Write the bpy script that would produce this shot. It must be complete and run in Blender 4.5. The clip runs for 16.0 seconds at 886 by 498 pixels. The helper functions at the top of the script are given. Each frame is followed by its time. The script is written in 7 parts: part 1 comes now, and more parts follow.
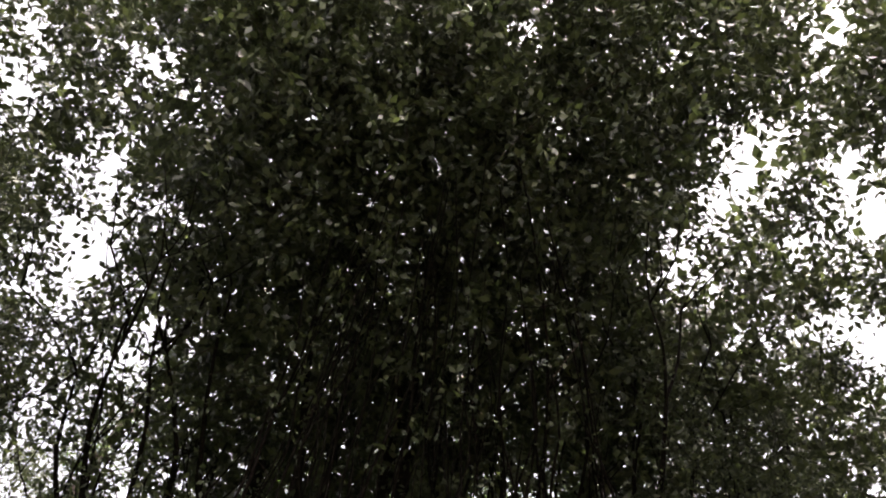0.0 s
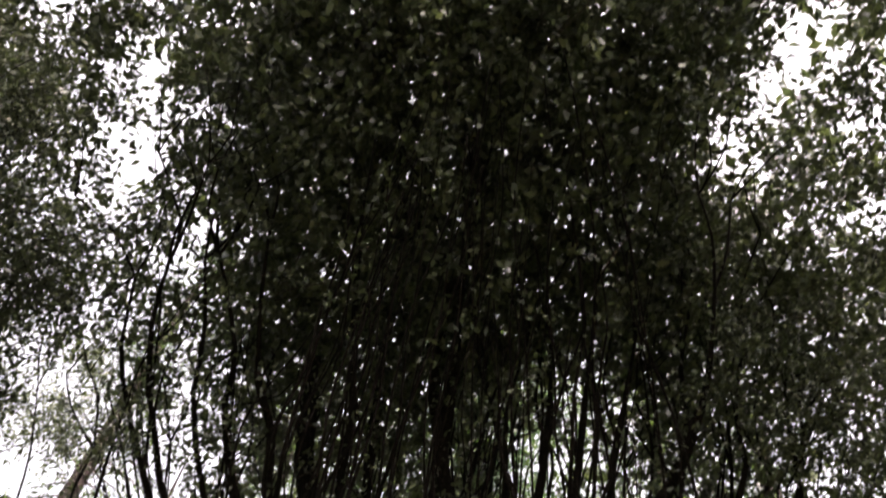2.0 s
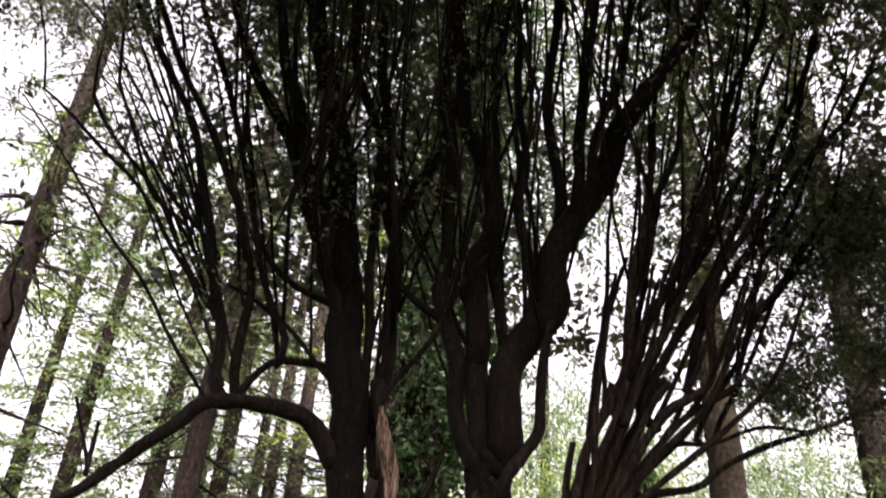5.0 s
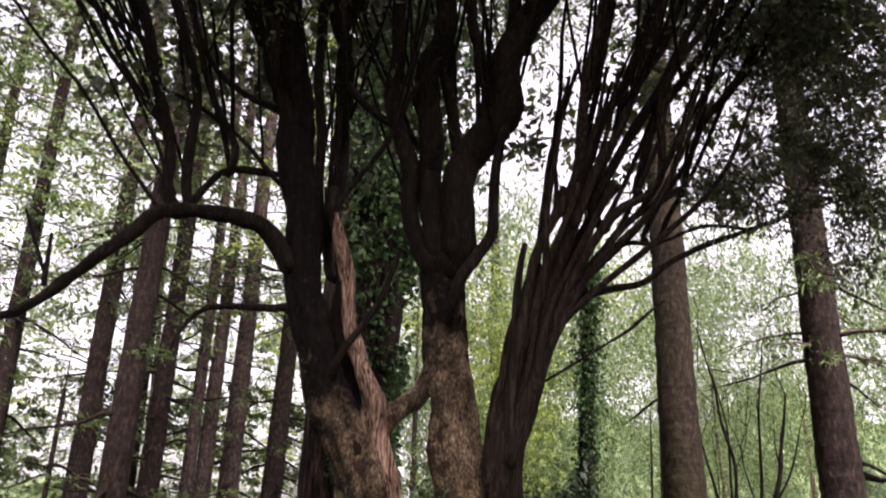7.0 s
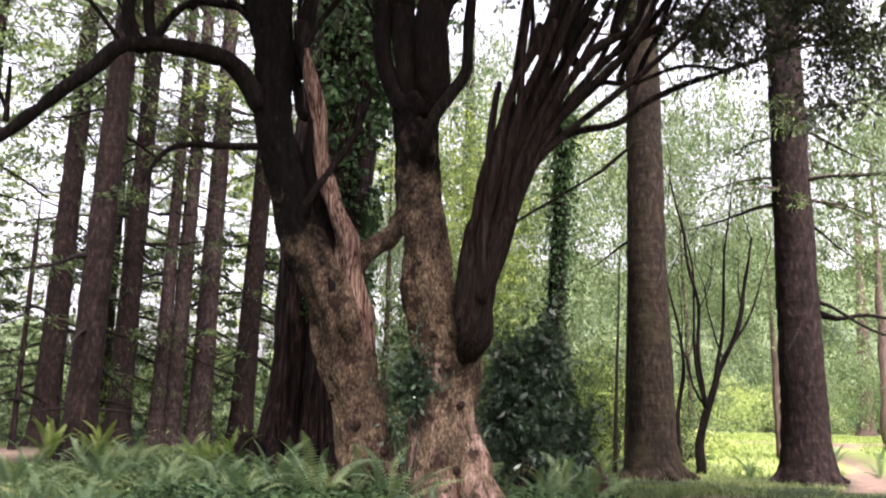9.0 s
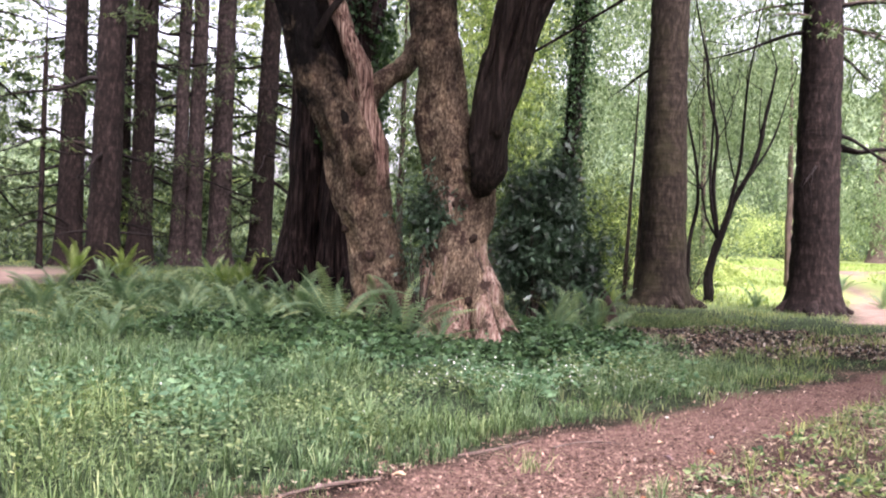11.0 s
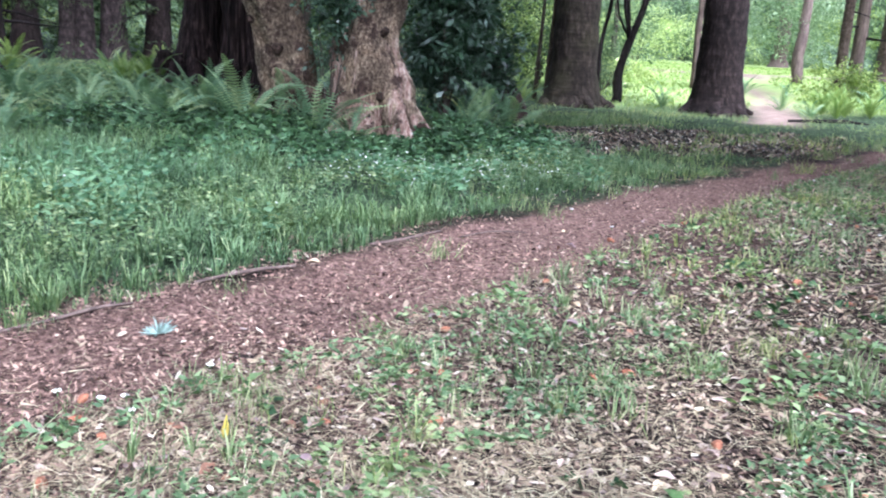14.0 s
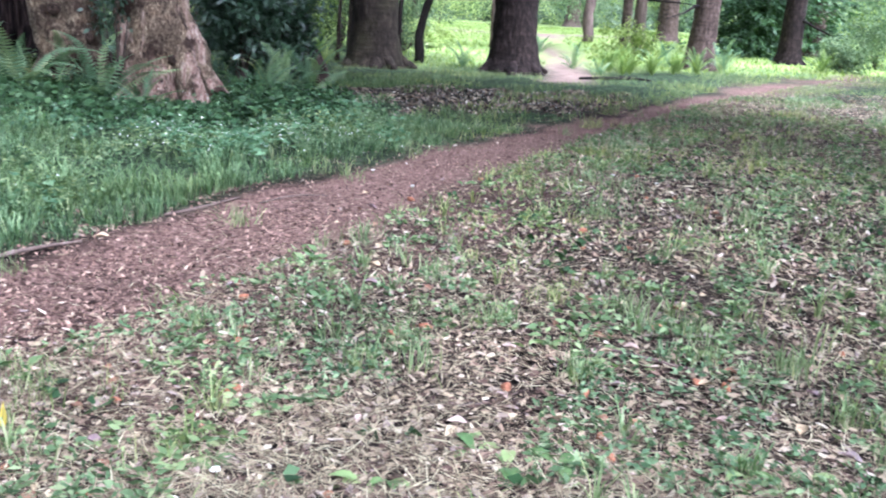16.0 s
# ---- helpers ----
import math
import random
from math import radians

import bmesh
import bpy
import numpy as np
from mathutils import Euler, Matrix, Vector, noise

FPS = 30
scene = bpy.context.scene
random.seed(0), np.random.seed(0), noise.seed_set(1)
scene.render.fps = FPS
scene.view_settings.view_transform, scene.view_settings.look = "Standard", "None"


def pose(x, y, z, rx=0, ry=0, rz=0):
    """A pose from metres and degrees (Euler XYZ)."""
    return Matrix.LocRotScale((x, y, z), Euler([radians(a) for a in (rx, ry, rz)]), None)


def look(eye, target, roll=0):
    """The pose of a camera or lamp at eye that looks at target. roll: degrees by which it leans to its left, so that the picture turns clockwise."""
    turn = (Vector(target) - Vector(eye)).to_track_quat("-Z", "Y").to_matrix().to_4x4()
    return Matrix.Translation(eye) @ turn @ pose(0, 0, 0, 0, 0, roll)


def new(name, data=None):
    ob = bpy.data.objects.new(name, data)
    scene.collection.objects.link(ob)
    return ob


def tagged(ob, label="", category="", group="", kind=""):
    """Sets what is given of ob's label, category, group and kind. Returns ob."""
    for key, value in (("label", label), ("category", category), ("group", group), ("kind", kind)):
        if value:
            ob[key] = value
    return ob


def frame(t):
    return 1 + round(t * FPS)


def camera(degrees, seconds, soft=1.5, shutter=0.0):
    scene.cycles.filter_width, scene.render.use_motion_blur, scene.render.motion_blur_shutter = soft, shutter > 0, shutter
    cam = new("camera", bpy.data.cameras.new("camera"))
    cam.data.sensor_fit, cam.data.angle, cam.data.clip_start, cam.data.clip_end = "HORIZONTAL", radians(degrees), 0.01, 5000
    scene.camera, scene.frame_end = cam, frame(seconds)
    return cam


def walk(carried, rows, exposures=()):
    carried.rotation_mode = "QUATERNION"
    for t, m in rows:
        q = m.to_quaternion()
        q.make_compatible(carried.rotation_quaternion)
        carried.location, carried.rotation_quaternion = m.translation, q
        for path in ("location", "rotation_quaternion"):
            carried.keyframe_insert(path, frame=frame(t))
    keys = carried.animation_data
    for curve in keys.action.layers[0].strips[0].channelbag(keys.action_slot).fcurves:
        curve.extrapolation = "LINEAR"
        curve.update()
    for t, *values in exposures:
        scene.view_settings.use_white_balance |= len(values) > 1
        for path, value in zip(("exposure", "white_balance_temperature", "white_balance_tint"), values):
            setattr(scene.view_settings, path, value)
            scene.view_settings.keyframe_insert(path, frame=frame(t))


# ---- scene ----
cam = camera(53.8, 16.0, soft=2.0, shutter=0.4)
PATH = [
    (0, (0.131, 0.148, 1.437), (0.036, 0.865, 3.301), 9.1),
    (0.5, (0.042, -0.018, 1.485), (-0.052, 0.736, 3.335), 8.4),
    (1, (0.031, -0.028, 1.464), (-0.069, 0.739, 3.308), 8.6),
    (1.5, (0.013, -0.006, 1.469), (-0.112, 0.812, 3.289), 9.6),
    (2, (0.008, -0.007, 1.481), (-0.169, 0.944, 3.231), 10.3),
    (2.5, (0.0, 0.012, 1.495), (-0.227, 1.138, 3.132), 9.7),
    (3, (-0.008, 0.029, 1.514), (-0.277, 1.322, 3.016), 8.0),
    (3.5, (-0.019, 0.019, 1.544), (-0.33, 1.443, 2.913), 6.4),
    (4, (0.016, -0.069, 1.602), (-0.278, 1.459, 2.859), 5.3),
    (4.2, (0.021, -0.092, 1.612), (-0.25, 1.471, 2.831), 5.1),
    (6.3, (-0.055, -0.091, 1.538), (-0.154, 1.722, 2.377), 2.0),
    (6.5, (-0.052, -0.085, 1.537), (-0.137, 1.749, 2.332), 1.6),
    (7, (-0.05, -0.05, 1.519), (-0.121, 1.822, 2.219), 1.6),
    (7.5, (-0.056, -0.014, 1.481), (-0.106, 1.891, 2.087), 1.6),
    (8, (-0.05, -0.005, 1.454), (-0.084, 1.923, 1.984), 1.5),
    (8.5, (-0.046, 0.012, 1.429), (-0.068, 1.958, 1.889), 1.2),
    (9, (-0.037, 0.027, 1.391), (-0.042, 1.993, 1.761), 1.3),
    (9.2, (-0.03, 0.041, 1.399), (-0.029, 2.014, 1.722), 1.4),
    (11.3, (-0.01, 0.052, 1.576), (-0.046, 2.049, 1.48), 2.0),
    (11.5, (-0.011, 0.052, 1.567), (-0.054, 2.047, 1.428), 1.8),
    (12, (-0.008, 0.051, 1.528), (-0.038, 2.035, 1.273), 1.4),
    (12.5, (0.008, 0.055, 1.499), (0.018, 2.022, 1.138), 1.3),
    (13, (0.011, 0.052, 1.473), (0.058, 2.003, 1.034), 1.8),
    (13.5, (-0.003, 0.03, 1.48), (0.112, 1.969, 1.004), 2.6),
    (14, (-0.02, 0.015, 1.504), (0.169, 1.949, 1.029), 3.1),
    (14.5, (0.0, 0.002, 1.507), (0.292, 1.918, 1.017), 3.1),
    (15, (0.033, -0.015, 1.508), (0.435, 1.877, 0.997), 3.0),
    (15.5, (0.049, -0.026, 1.51), (0.545, 1.84, 0.986), 3.3),
    (16, (0.076, -0.045, 1.513), (0.675, 1.787, 0.978), 3.2),
]
walk(cam, [(t, look(eye, target, roll)) for t, eye, target, roll in PATH], [(0, 2.65, 7000, 21), (3, 2.6, 7100, 23), (5, 2.25, 7100, 24), (7, 2.05, 7000, 28), (8.2, 2.1, 6800, 29), (9.2, 2.35, 6600, 28), (11.4, 2.5, 6000, 32), (12.1, 2.52, 5300, 20), (13.5, 2.42, 5200, 18), (16, 2.41, 5150, 19)])

# ---- world and light ----
world = bpy.data.worlds.new("overcast_sky")
scene.world = world
world.use_nodes = True
wn, wl = world.node_tree.nodes, world.node_tree.links
sky = wn.new("ShaderNodeTexSky")
sky.sky_type, sky.sun_disc = "NISHITA", False
sky.sun_elevation, sky.sun_rotation = radians(54), radians(156)
sky.air_density, sky.dust_density, sky.ozone_density = 1.0, 6.0, 1.0
pale = wn.new("ShaderNodeHueSaturation")
pale.inputs["Saturation"].default_value = 0.3
wl.new(sky.outputs[0], pale.inputs["Color"])
wl.new(pale.outputs[0], wn["Background"].inputs["Color"])
wn["Background"].inputs["Strength"].default_value = 0.15
sun = new("sun", bpy.data.lights.new("sun", "SUN"))
sun.data.energy, sun.data.angle, sun.data.color = 2.3, radians(24), (1.0, 0.98, 0.96)
sun.matrix_world = look((4, -9, 13.5), (0, 0, 0))

# ---- materials ----


class Nodes:
    """A node material under construction."""

    def __init__(self, name, rough=0.7, metal=0.0):
        self.mat = bpy.data.materials.new(name)
        self.mat.use_nodes = True
        self.tree = self.mat.node_tree
        self.bsdf = self.tree.nodes["Principled BSDF"]
        self.bsdf.inputs["Roughness"].default_value = rough
        self.bsdf.inputs["Metallic"].default_value = metal
        self.coords = self.tree.nodes.new("ShaderNodeTexCoord")

    def add(self, kind, **values):
        node = self.tree.nodes.new(kind)
        for key, value in values.items():
            node.inputs[key].default_value = value
        return node

    def link(self, a, b):
        self.tree.links.new(a, b)

    def mapped(self, scale):
        node = self.add("ShaderNodeMapping", Scale=scale)
        self.link(self.coords.outputs["Object"], node.inputs["Vector"])
        return node.outputs["Vector"]

    def noise(self, scale, detail=4.0, vector=None, rough=0.6):
        node = self.add("ShaderNodeTexNoise", Scale=scale, Detail=detail, Roughness=rough)
        self.link(vector or self.coords.outputs["Object"], node.inputs["Vector"])
        return node.outputs["Fac"]

    def ramp(self, fac, stops):
        node = self.add("ShaderNodeValToRGB")
        while len(node.color_ramp.elements) < len(stops):
            node.color_ramp.elements.new(0.5)
        for element, (at, colour) in zip(node.color_ramp.elements, stops):
            element.position, element.color = at, (*colour, 1)
        self.link(fac, node.inputs["Fac"])
        return node.outputs["Color"]

    def mix(self, fac, a, b, blend="MIX"):
        node = self.tree.nodes.new("ShaderNodeMix")
        node.data_type, node.blend_type = "RGBA", blend
        for socket, value in ((node.inputs[0], fac), (node.inputs[6], a), (node.inputs[7], b)):
            if isinstance(value, (int, float)):
                socket.default_value = value
            elif isinstance(value, tuple):
                socket.default_value = (*value, 1)
            else:
                self.link(value, socket)
        return node.outputs[2]

    def colour(self, socket):
        self.link(socket, self.bsdf.inputs["Base Color"])

    def bump(self, height, strength, distance):
        node = self.add("ShaderNodeBump", Strength=strength, Distance=distance)
        self.link(height, node.inputs["Height"])
        self.link(node.outputs[0], self.bsdf.inputs["Normal"])

    def island(self):
        return self.tree.nodes.new("ShaderNodeNewGeometry").outputs["Random Per Island"]

    def each(self):
        return self.tree.nodes.new("ShaderNodeObjectInfo").outputs["Random"]

    def attribute(self, name):
        node = self.tree.nodes.new("ShaderNodeAttribute")
        node.attribute_name = name
        return node.outputs["Fac"]


def leaf_material(name, stops, rough=0.45, through_light=0.35, tint=(1.15, 1.3, 0.75), by_object=False, patches=0.0, drift=0.9):
    """Leaves: a colour of their own each, in drifts of warmer and cooler green, thin enough to let some light through."""
    n = Nodes(name, rough)
    n.bsdf.inputs["Specular IOR Level"].default_value = 0.4 if rough < 0.45 else 0.15
    base = n.ramp(n.each() if by_object else n.island(), stops)
    base = n.mix(0.6 if drift > 0.5 else 0.85, base, n.ramp(n.noise(drift, 3), [(0.3, (0.5, 0.55, 0.5)), (0.7, (1.3, 1.25, 1.15))]), "MULTIPLY")
    if patches:
        base = n.mix(patches, base, n.ramp(n.noise(0.55, 4), [(0.36, (0.62, 0.86, 0.98)), (0.5, (1.0, 1.0, 0.95)), (0.64, (1.5, 1.28, 0.68))]), "MULTIPLY")
    n.colour(base)
    thin = n.add("ShaderNodeBsdfTranslucent")
    n.link(n.mix(1.0, base, tint, "MULTIPLY"), thin.inputs["Color"])
    both = n.add("ShaderNodeMixShader", Fac=through_light)
    n.link(n.bsdf.outputs[0], both.inputs[1])
    n.link(thin.outputs[0], both.inputs[2])
    n.link(both.outputs[0], n.tree.nodes["Material Output"].inputs["Surface"])
    return n.mat


def bark_material(name, stops, stretch=(9, 9, 1.6), depth=0.03, moss=None, rings=0.0, rough=0.9):
    """Bark with furrows along the stem, and blotches at a larger scale."""
    n = Nodes(name, rough)
    n.bsdf.inputs["Specular IOR Level"].default_value = 0.1
    furrow = n.noise(1.0, 6, n.mapped(stretch))
    colour = n.ramp(furrow, stops)
    colour = n.mix(0.6, colour, n.ramp(n.noise(1.3, 3), [(0.3, (0.55, 0.52, 0.5)), (0.7, (1.3, 1.25, 1.2))]), "MULTIPLY")
    if moss:
        fac = n.ramp(n.noise(1.1, 5), [(0.5, (0, 0, 0)), (0.75, (0.7, 0.7, 0.7))])
        colour = n.mix(fac, colour, moss)
    if rings:
        line = n.noise(1.0, 2, n.mapped((0.3, 0.3, 3.4)))
        colour = n.mix(0.45, colour, n.ramp(line, [(0.44, (1, 1, 1)), (0.475, (0.25, 0.23, 0.22)), (0.5, (1.05, 1, 1)), (0.555, (0.9, 0.9, 0.9)), (0.575, (0.3, 0.28, 0.27)), (0.6, (1, 1, 1))]), "MULTIPLY")
    n.colour(colour)
    height = furrow
    if rings:
        height = n.mix(rings, furrow, n.noise(1.0, 3, n.mapped((0.8, 0.8, 5.0))))
    n.bump(height, 1.0, depth)
    return n.mat


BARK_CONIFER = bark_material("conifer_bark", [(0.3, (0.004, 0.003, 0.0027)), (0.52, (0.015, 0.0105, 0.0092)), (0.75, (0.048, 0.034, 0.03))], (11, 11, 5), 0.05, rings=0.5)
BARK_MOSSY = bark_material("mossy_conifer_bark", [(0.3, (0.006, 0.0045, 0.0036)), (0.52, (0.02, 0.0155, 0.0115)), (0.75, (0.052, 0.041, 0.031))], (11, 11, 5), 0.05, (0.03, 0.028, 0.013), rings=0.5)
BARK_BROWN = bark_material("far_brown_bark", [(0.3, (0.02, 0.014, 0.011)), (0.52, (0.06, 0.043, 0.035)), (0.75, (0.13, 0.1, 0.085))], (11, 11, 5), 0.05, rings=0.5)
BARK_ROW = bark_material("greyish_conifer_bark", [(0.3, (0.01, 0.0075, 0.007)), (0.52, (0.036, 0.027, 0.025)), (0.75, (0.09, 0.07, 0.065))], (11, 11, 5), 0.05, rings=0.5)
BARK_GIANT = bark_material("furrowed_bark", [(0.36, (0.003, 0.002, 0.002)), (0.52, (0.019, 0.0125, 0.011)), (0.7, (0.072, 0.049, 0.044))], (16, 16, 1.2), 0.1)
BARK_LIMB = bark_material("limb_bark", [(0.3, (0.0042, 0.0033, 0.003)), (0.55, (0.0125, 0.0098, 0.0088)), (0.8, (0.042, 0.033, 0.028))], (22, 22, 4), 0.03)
BARK_FAN = bark_material("fan_bark", [(0.3, (0.005, 0.0037, 0.0035)), (0.5, (0.019, 0.014, 0.012)), (0.75, (0.066, 0.049, 0.042))], (24, 24, 1.6), 0.04)
BARK_TWIG = bark_material("twig_bark", [(0.3, (0.025, 0.02, 0.017)), (0.6, (0.075, 0.058, 0.047)), (0.8, (0.14, 0.11, 0.09))], (30, 30, 5), 0.008)
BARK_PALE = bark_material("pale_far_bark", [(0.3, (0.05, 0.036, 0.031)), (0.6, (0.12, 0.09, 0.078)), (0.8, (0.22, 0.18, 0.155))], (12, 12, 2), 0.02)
DEADWOOD = bark_material("bare_dead_wood", [(0.38, (0.035, 0.018, 0.014)), (0.48, (0.2, 0.125, 0.098)), (0.66, (0.5, 0.37, 0.295))], (26, 26, 1.2), 0.06)


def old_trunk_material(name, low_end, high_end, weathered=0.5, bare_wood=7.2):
    """Flaking buff bark with dark burrs and bare reddish wood low down, near-black bark higher up."""
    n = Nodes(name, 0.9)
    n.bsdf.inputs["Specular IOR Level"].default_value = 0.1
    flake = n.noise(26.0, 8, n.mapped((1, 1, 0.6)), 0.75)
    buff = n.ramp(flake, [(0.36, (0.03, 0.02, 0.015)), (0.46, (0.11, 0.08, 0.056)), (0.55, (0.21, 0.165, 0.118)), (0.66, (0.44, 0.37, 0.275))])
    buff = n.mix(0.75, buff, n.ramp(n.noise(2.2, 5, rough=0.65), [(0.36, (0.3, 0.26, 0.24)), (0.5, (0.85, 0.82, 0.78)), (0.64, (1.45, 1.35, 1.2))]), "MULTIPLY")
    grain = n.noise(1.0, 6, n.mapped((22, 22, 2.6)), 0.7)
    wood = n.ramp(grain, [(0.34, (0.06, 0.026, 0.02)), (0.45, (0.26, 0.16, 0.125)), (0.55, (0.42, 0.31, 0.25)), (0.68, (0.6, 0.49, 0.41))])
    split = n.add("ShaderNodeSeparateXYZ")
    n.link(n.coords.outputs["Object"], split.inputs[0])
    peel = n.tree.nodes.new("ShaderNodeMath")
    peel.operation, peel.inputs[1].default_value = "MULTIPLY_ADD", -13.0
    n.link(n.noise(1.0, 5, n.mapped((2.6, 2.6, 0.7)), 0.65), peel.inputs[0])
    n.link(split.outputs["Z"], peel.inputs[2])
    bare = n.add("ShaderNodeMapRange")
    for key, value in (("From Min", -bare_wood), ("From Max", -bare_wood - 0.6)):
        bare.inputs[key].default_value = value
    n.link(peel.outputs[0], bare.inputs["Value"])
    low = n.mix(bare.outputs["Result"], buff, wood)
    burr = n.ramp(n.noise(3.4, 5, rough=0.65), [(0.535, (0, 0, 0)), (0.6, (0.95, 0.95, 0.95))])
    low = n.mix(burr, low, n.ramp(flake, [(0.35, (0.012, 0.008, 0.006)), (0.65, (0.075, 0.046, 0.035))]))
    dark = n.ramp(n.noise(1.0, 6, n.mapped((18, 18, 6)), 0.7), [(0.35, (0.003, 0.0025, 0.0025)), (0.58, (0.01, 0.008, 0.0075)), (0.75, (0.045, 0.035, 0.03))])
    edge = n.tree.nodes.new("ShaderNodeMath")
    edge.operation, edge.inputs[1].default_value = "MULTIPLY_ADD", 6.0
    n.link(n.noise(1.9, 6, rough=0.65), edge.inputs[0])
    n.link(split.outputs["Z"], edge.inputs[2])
    upper_dark = n.ramp(edge.outputs[0], [(0.0, (0, 0, 0)), (1.0, (1, 1, 1))])
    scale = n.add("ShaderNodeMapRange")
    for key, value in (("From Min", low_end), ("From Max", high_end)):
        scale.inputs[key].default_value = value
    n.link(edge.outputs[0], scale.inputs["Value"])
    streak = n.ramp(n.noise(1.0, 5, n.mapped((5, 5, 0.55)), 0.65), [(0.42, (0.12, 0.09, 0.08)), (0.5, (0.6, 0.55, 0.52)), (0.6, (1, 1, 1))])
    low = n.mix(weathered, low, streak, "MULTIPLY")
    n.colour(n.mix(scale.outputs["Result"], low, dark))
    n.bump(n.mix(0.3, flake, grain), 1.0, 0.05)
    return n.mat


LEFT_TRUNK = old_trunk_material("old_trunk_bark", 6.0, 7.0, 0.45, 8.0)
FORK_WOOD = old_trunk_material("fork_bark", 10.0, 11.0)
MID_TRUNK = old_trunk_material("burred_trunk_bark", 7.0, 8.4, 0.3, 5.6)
BARK_BURR = bark_material("dark_burr", [(0.35, (0.008, 0.005, 0.004)), (0.55, (0.045, 0.03, 0.023)), (0.75, (0.13, 0.09, 0.07))], (20, 20, 20), 0.03)
LEAF_CROWN = leaf_material("crown_leaves", [(0.0, (0.034, 0.041, 0.027)), (0.5, (0.062, 0.074, 0.045)), (1.0, (0.125, 0.142, 0.078))], 0.44, 0.26)
LEAF_IVY = leaf_material("ivy_leaves", [(0.0, (0.02, 0.04, 0.018)), (0.6, (0.035, 0.075, 0.03)), (1.0, (0.07, 0.12, 0.05))], 0.5, 0.2)
LEAF_LAUREL = leaf_material("laurel_leaves", [(0.0, (0.02, 0.042, 0.024)), (0.7, (0.045, 0.085, 0.048)), (1.0, (0.1, 0.15, 0.11))], 0.3, 0.15)
LEAF_CONIFER = leaf_material("conifer_foliage", [(0.0, (0.03, 0.05, 0.022)), (0.6, (0.06, 0.095, 0.04)), (1.0, (0.12, 0.16, 0.06))], 0.6, 0.3)
LEAF_FRESH = leaf_material("fresh_leaves", [(0.0, (0.09, 0.13, 0.035)), (0.6, (0.19, 0.24, 0.08)), (1.0, (0.32, 0.36, 0.14))], 0.5, 0.5)
# Clearing leaves with the bright sunlight put into their pale colour.
LEAF_SUNLIT = leaf_material("sun_painted_leaves", [(0.0, (0.2, 0.26, 0.08)), (0.6, (0.38, 0.44, 0.19)), (1.0, (0.52, 0.57, 0.32))], 0.5, 0.5)
LEAF_GREY = leaf_material("grey_green_leaves", [(0.0, (0.055, 0.09, 0.05)), (0.5, (0.118, 0.17, 0.095)), (1.0, (0.24, 0.3, 0.18))], 0.55, 0.4, drift=0.3)
GRASS_TALL = leaf_material("meadow_grass", [(0.0, (0.028, 0.048, 0.026)), (0.55, (0.1, 0.165, 0.08)), (0.92, (0.195, 0.275, 0.145)), (1.0, (0.29, 0.34, 0.19))], 0.5, 0.35, patches=0.32)
GRASS_SHORT = leaf_material("short_grass", [(0.0, (0.08, 0.12, 0.055)), (0.6, (0.19, 0.25, 0.12)), (1.0, (0.35, 0.37, 0.22))], 0.5, 0.35, patches=0.55)
HERB = leaf_material("herb_leaves", [(0.0, (0.06, 0.1, 0.05)), (0.5, (0.12, 0.18, 0.095)), (0.85, (0.2, 0.26, 0.14)), (1.0, (0.28, 0.33, 0.19))], 0.6, 0.35, patches=0.4)
FERN_LEAF = leaf_material("fern_fronds", [(0.0, (0.085, 0.15, 0.085)), (0.5, (0.15, 0.24, 0.14)), (0.92, (0.26, 0.34, 0.18)), (1.0, (0.32, 0.31, 0.15))], 0.6, 0.35, by_object=True)
FERN_YOUNG = leaf_material("young_fern_fronds", [(0.0, (0.12, 0.19, 0.05)), (1.0, (0.24, 0.3, 0.09))], 0.5, 0.4, by_object=True)
LITTER = leaf_material("dead_leaves", [(0.0, (0.012, 0.008, 0.007)), (0.3, (0.045, 0.026, 0.021)), (0.48, (0.12, 0.076, 0.06)), (0.62, (0.24, 0.17, 0.128)), (0.8, (0.36, 0.295, 0.21)), (0.9, (0.22, 0.165, 0.165)), (0.96, (0.46, 0.385, 0.3)), (1.0, (0.62, 0.54, 0.48))], 0.7, 0.15, (1, 0.9, 0.7))
CHIPS = leaf_material("path_mulch", [(0.0, (0.018, 0.011, 0.009)), (0.35, (0.085, 0.05, 0.04)), (0.62, (0.21, 0.13, 0.104)), (0.9, (0.32, 0.215, 0.17)), (0.975, (0.36, 0.255, 0.2)), (1.0, (0.45, 0.36, 0.29))], 0.85, 0.05, (1, 0.9, 0.8))
STRAW = leaf_material("dry_grass_stalks", [(0.0, (0.06, 0.04, 0.03)), (0.45, (0.2, 0.155, 0.105)), (0.85, (0.36, 0.315, 0.21)), (1.0, (0.52, 0.48, 0.34))], 0.7, 0.2, (1, 0.95, 0.8))
FRESH_WEED = leaf_material("fresh_weed_leaves", [(0.0, (0.07, 0.12, 0.055)), (0.6, (0.15, 0.22, 0.1)), (1.0, (0.27, 0.34, 0.18))], 0.5, 0.3)
BROAD = leaf_material("broad_green_leaves", [(0.0, (0.07, 0.13, 0.05)), (0.5, (0.14, 0.22, 0.085)), (1.0, (0.27, 0.35, 0.15))], 0.5, 0.3, by_object=True)
# Grass and leaf green brightened in colour to read as sunlit.
SUNLIT_GREEN = leaf_material("sun_painted_green", [(0.0, (0.16, 0.23, 0.06)), (0.6, (0.28, 0.36, 0.12)), (1.0, (0.42, 0.48, 0.2))], 0.5, 0.4)
PETAL = leaf_material("white_petals", [(0.0, (0.6, 0.6, 0.57)), (1.0, (0.8, 0.8, 0.77))], 0.5, 0.2, (1, 1, 1))
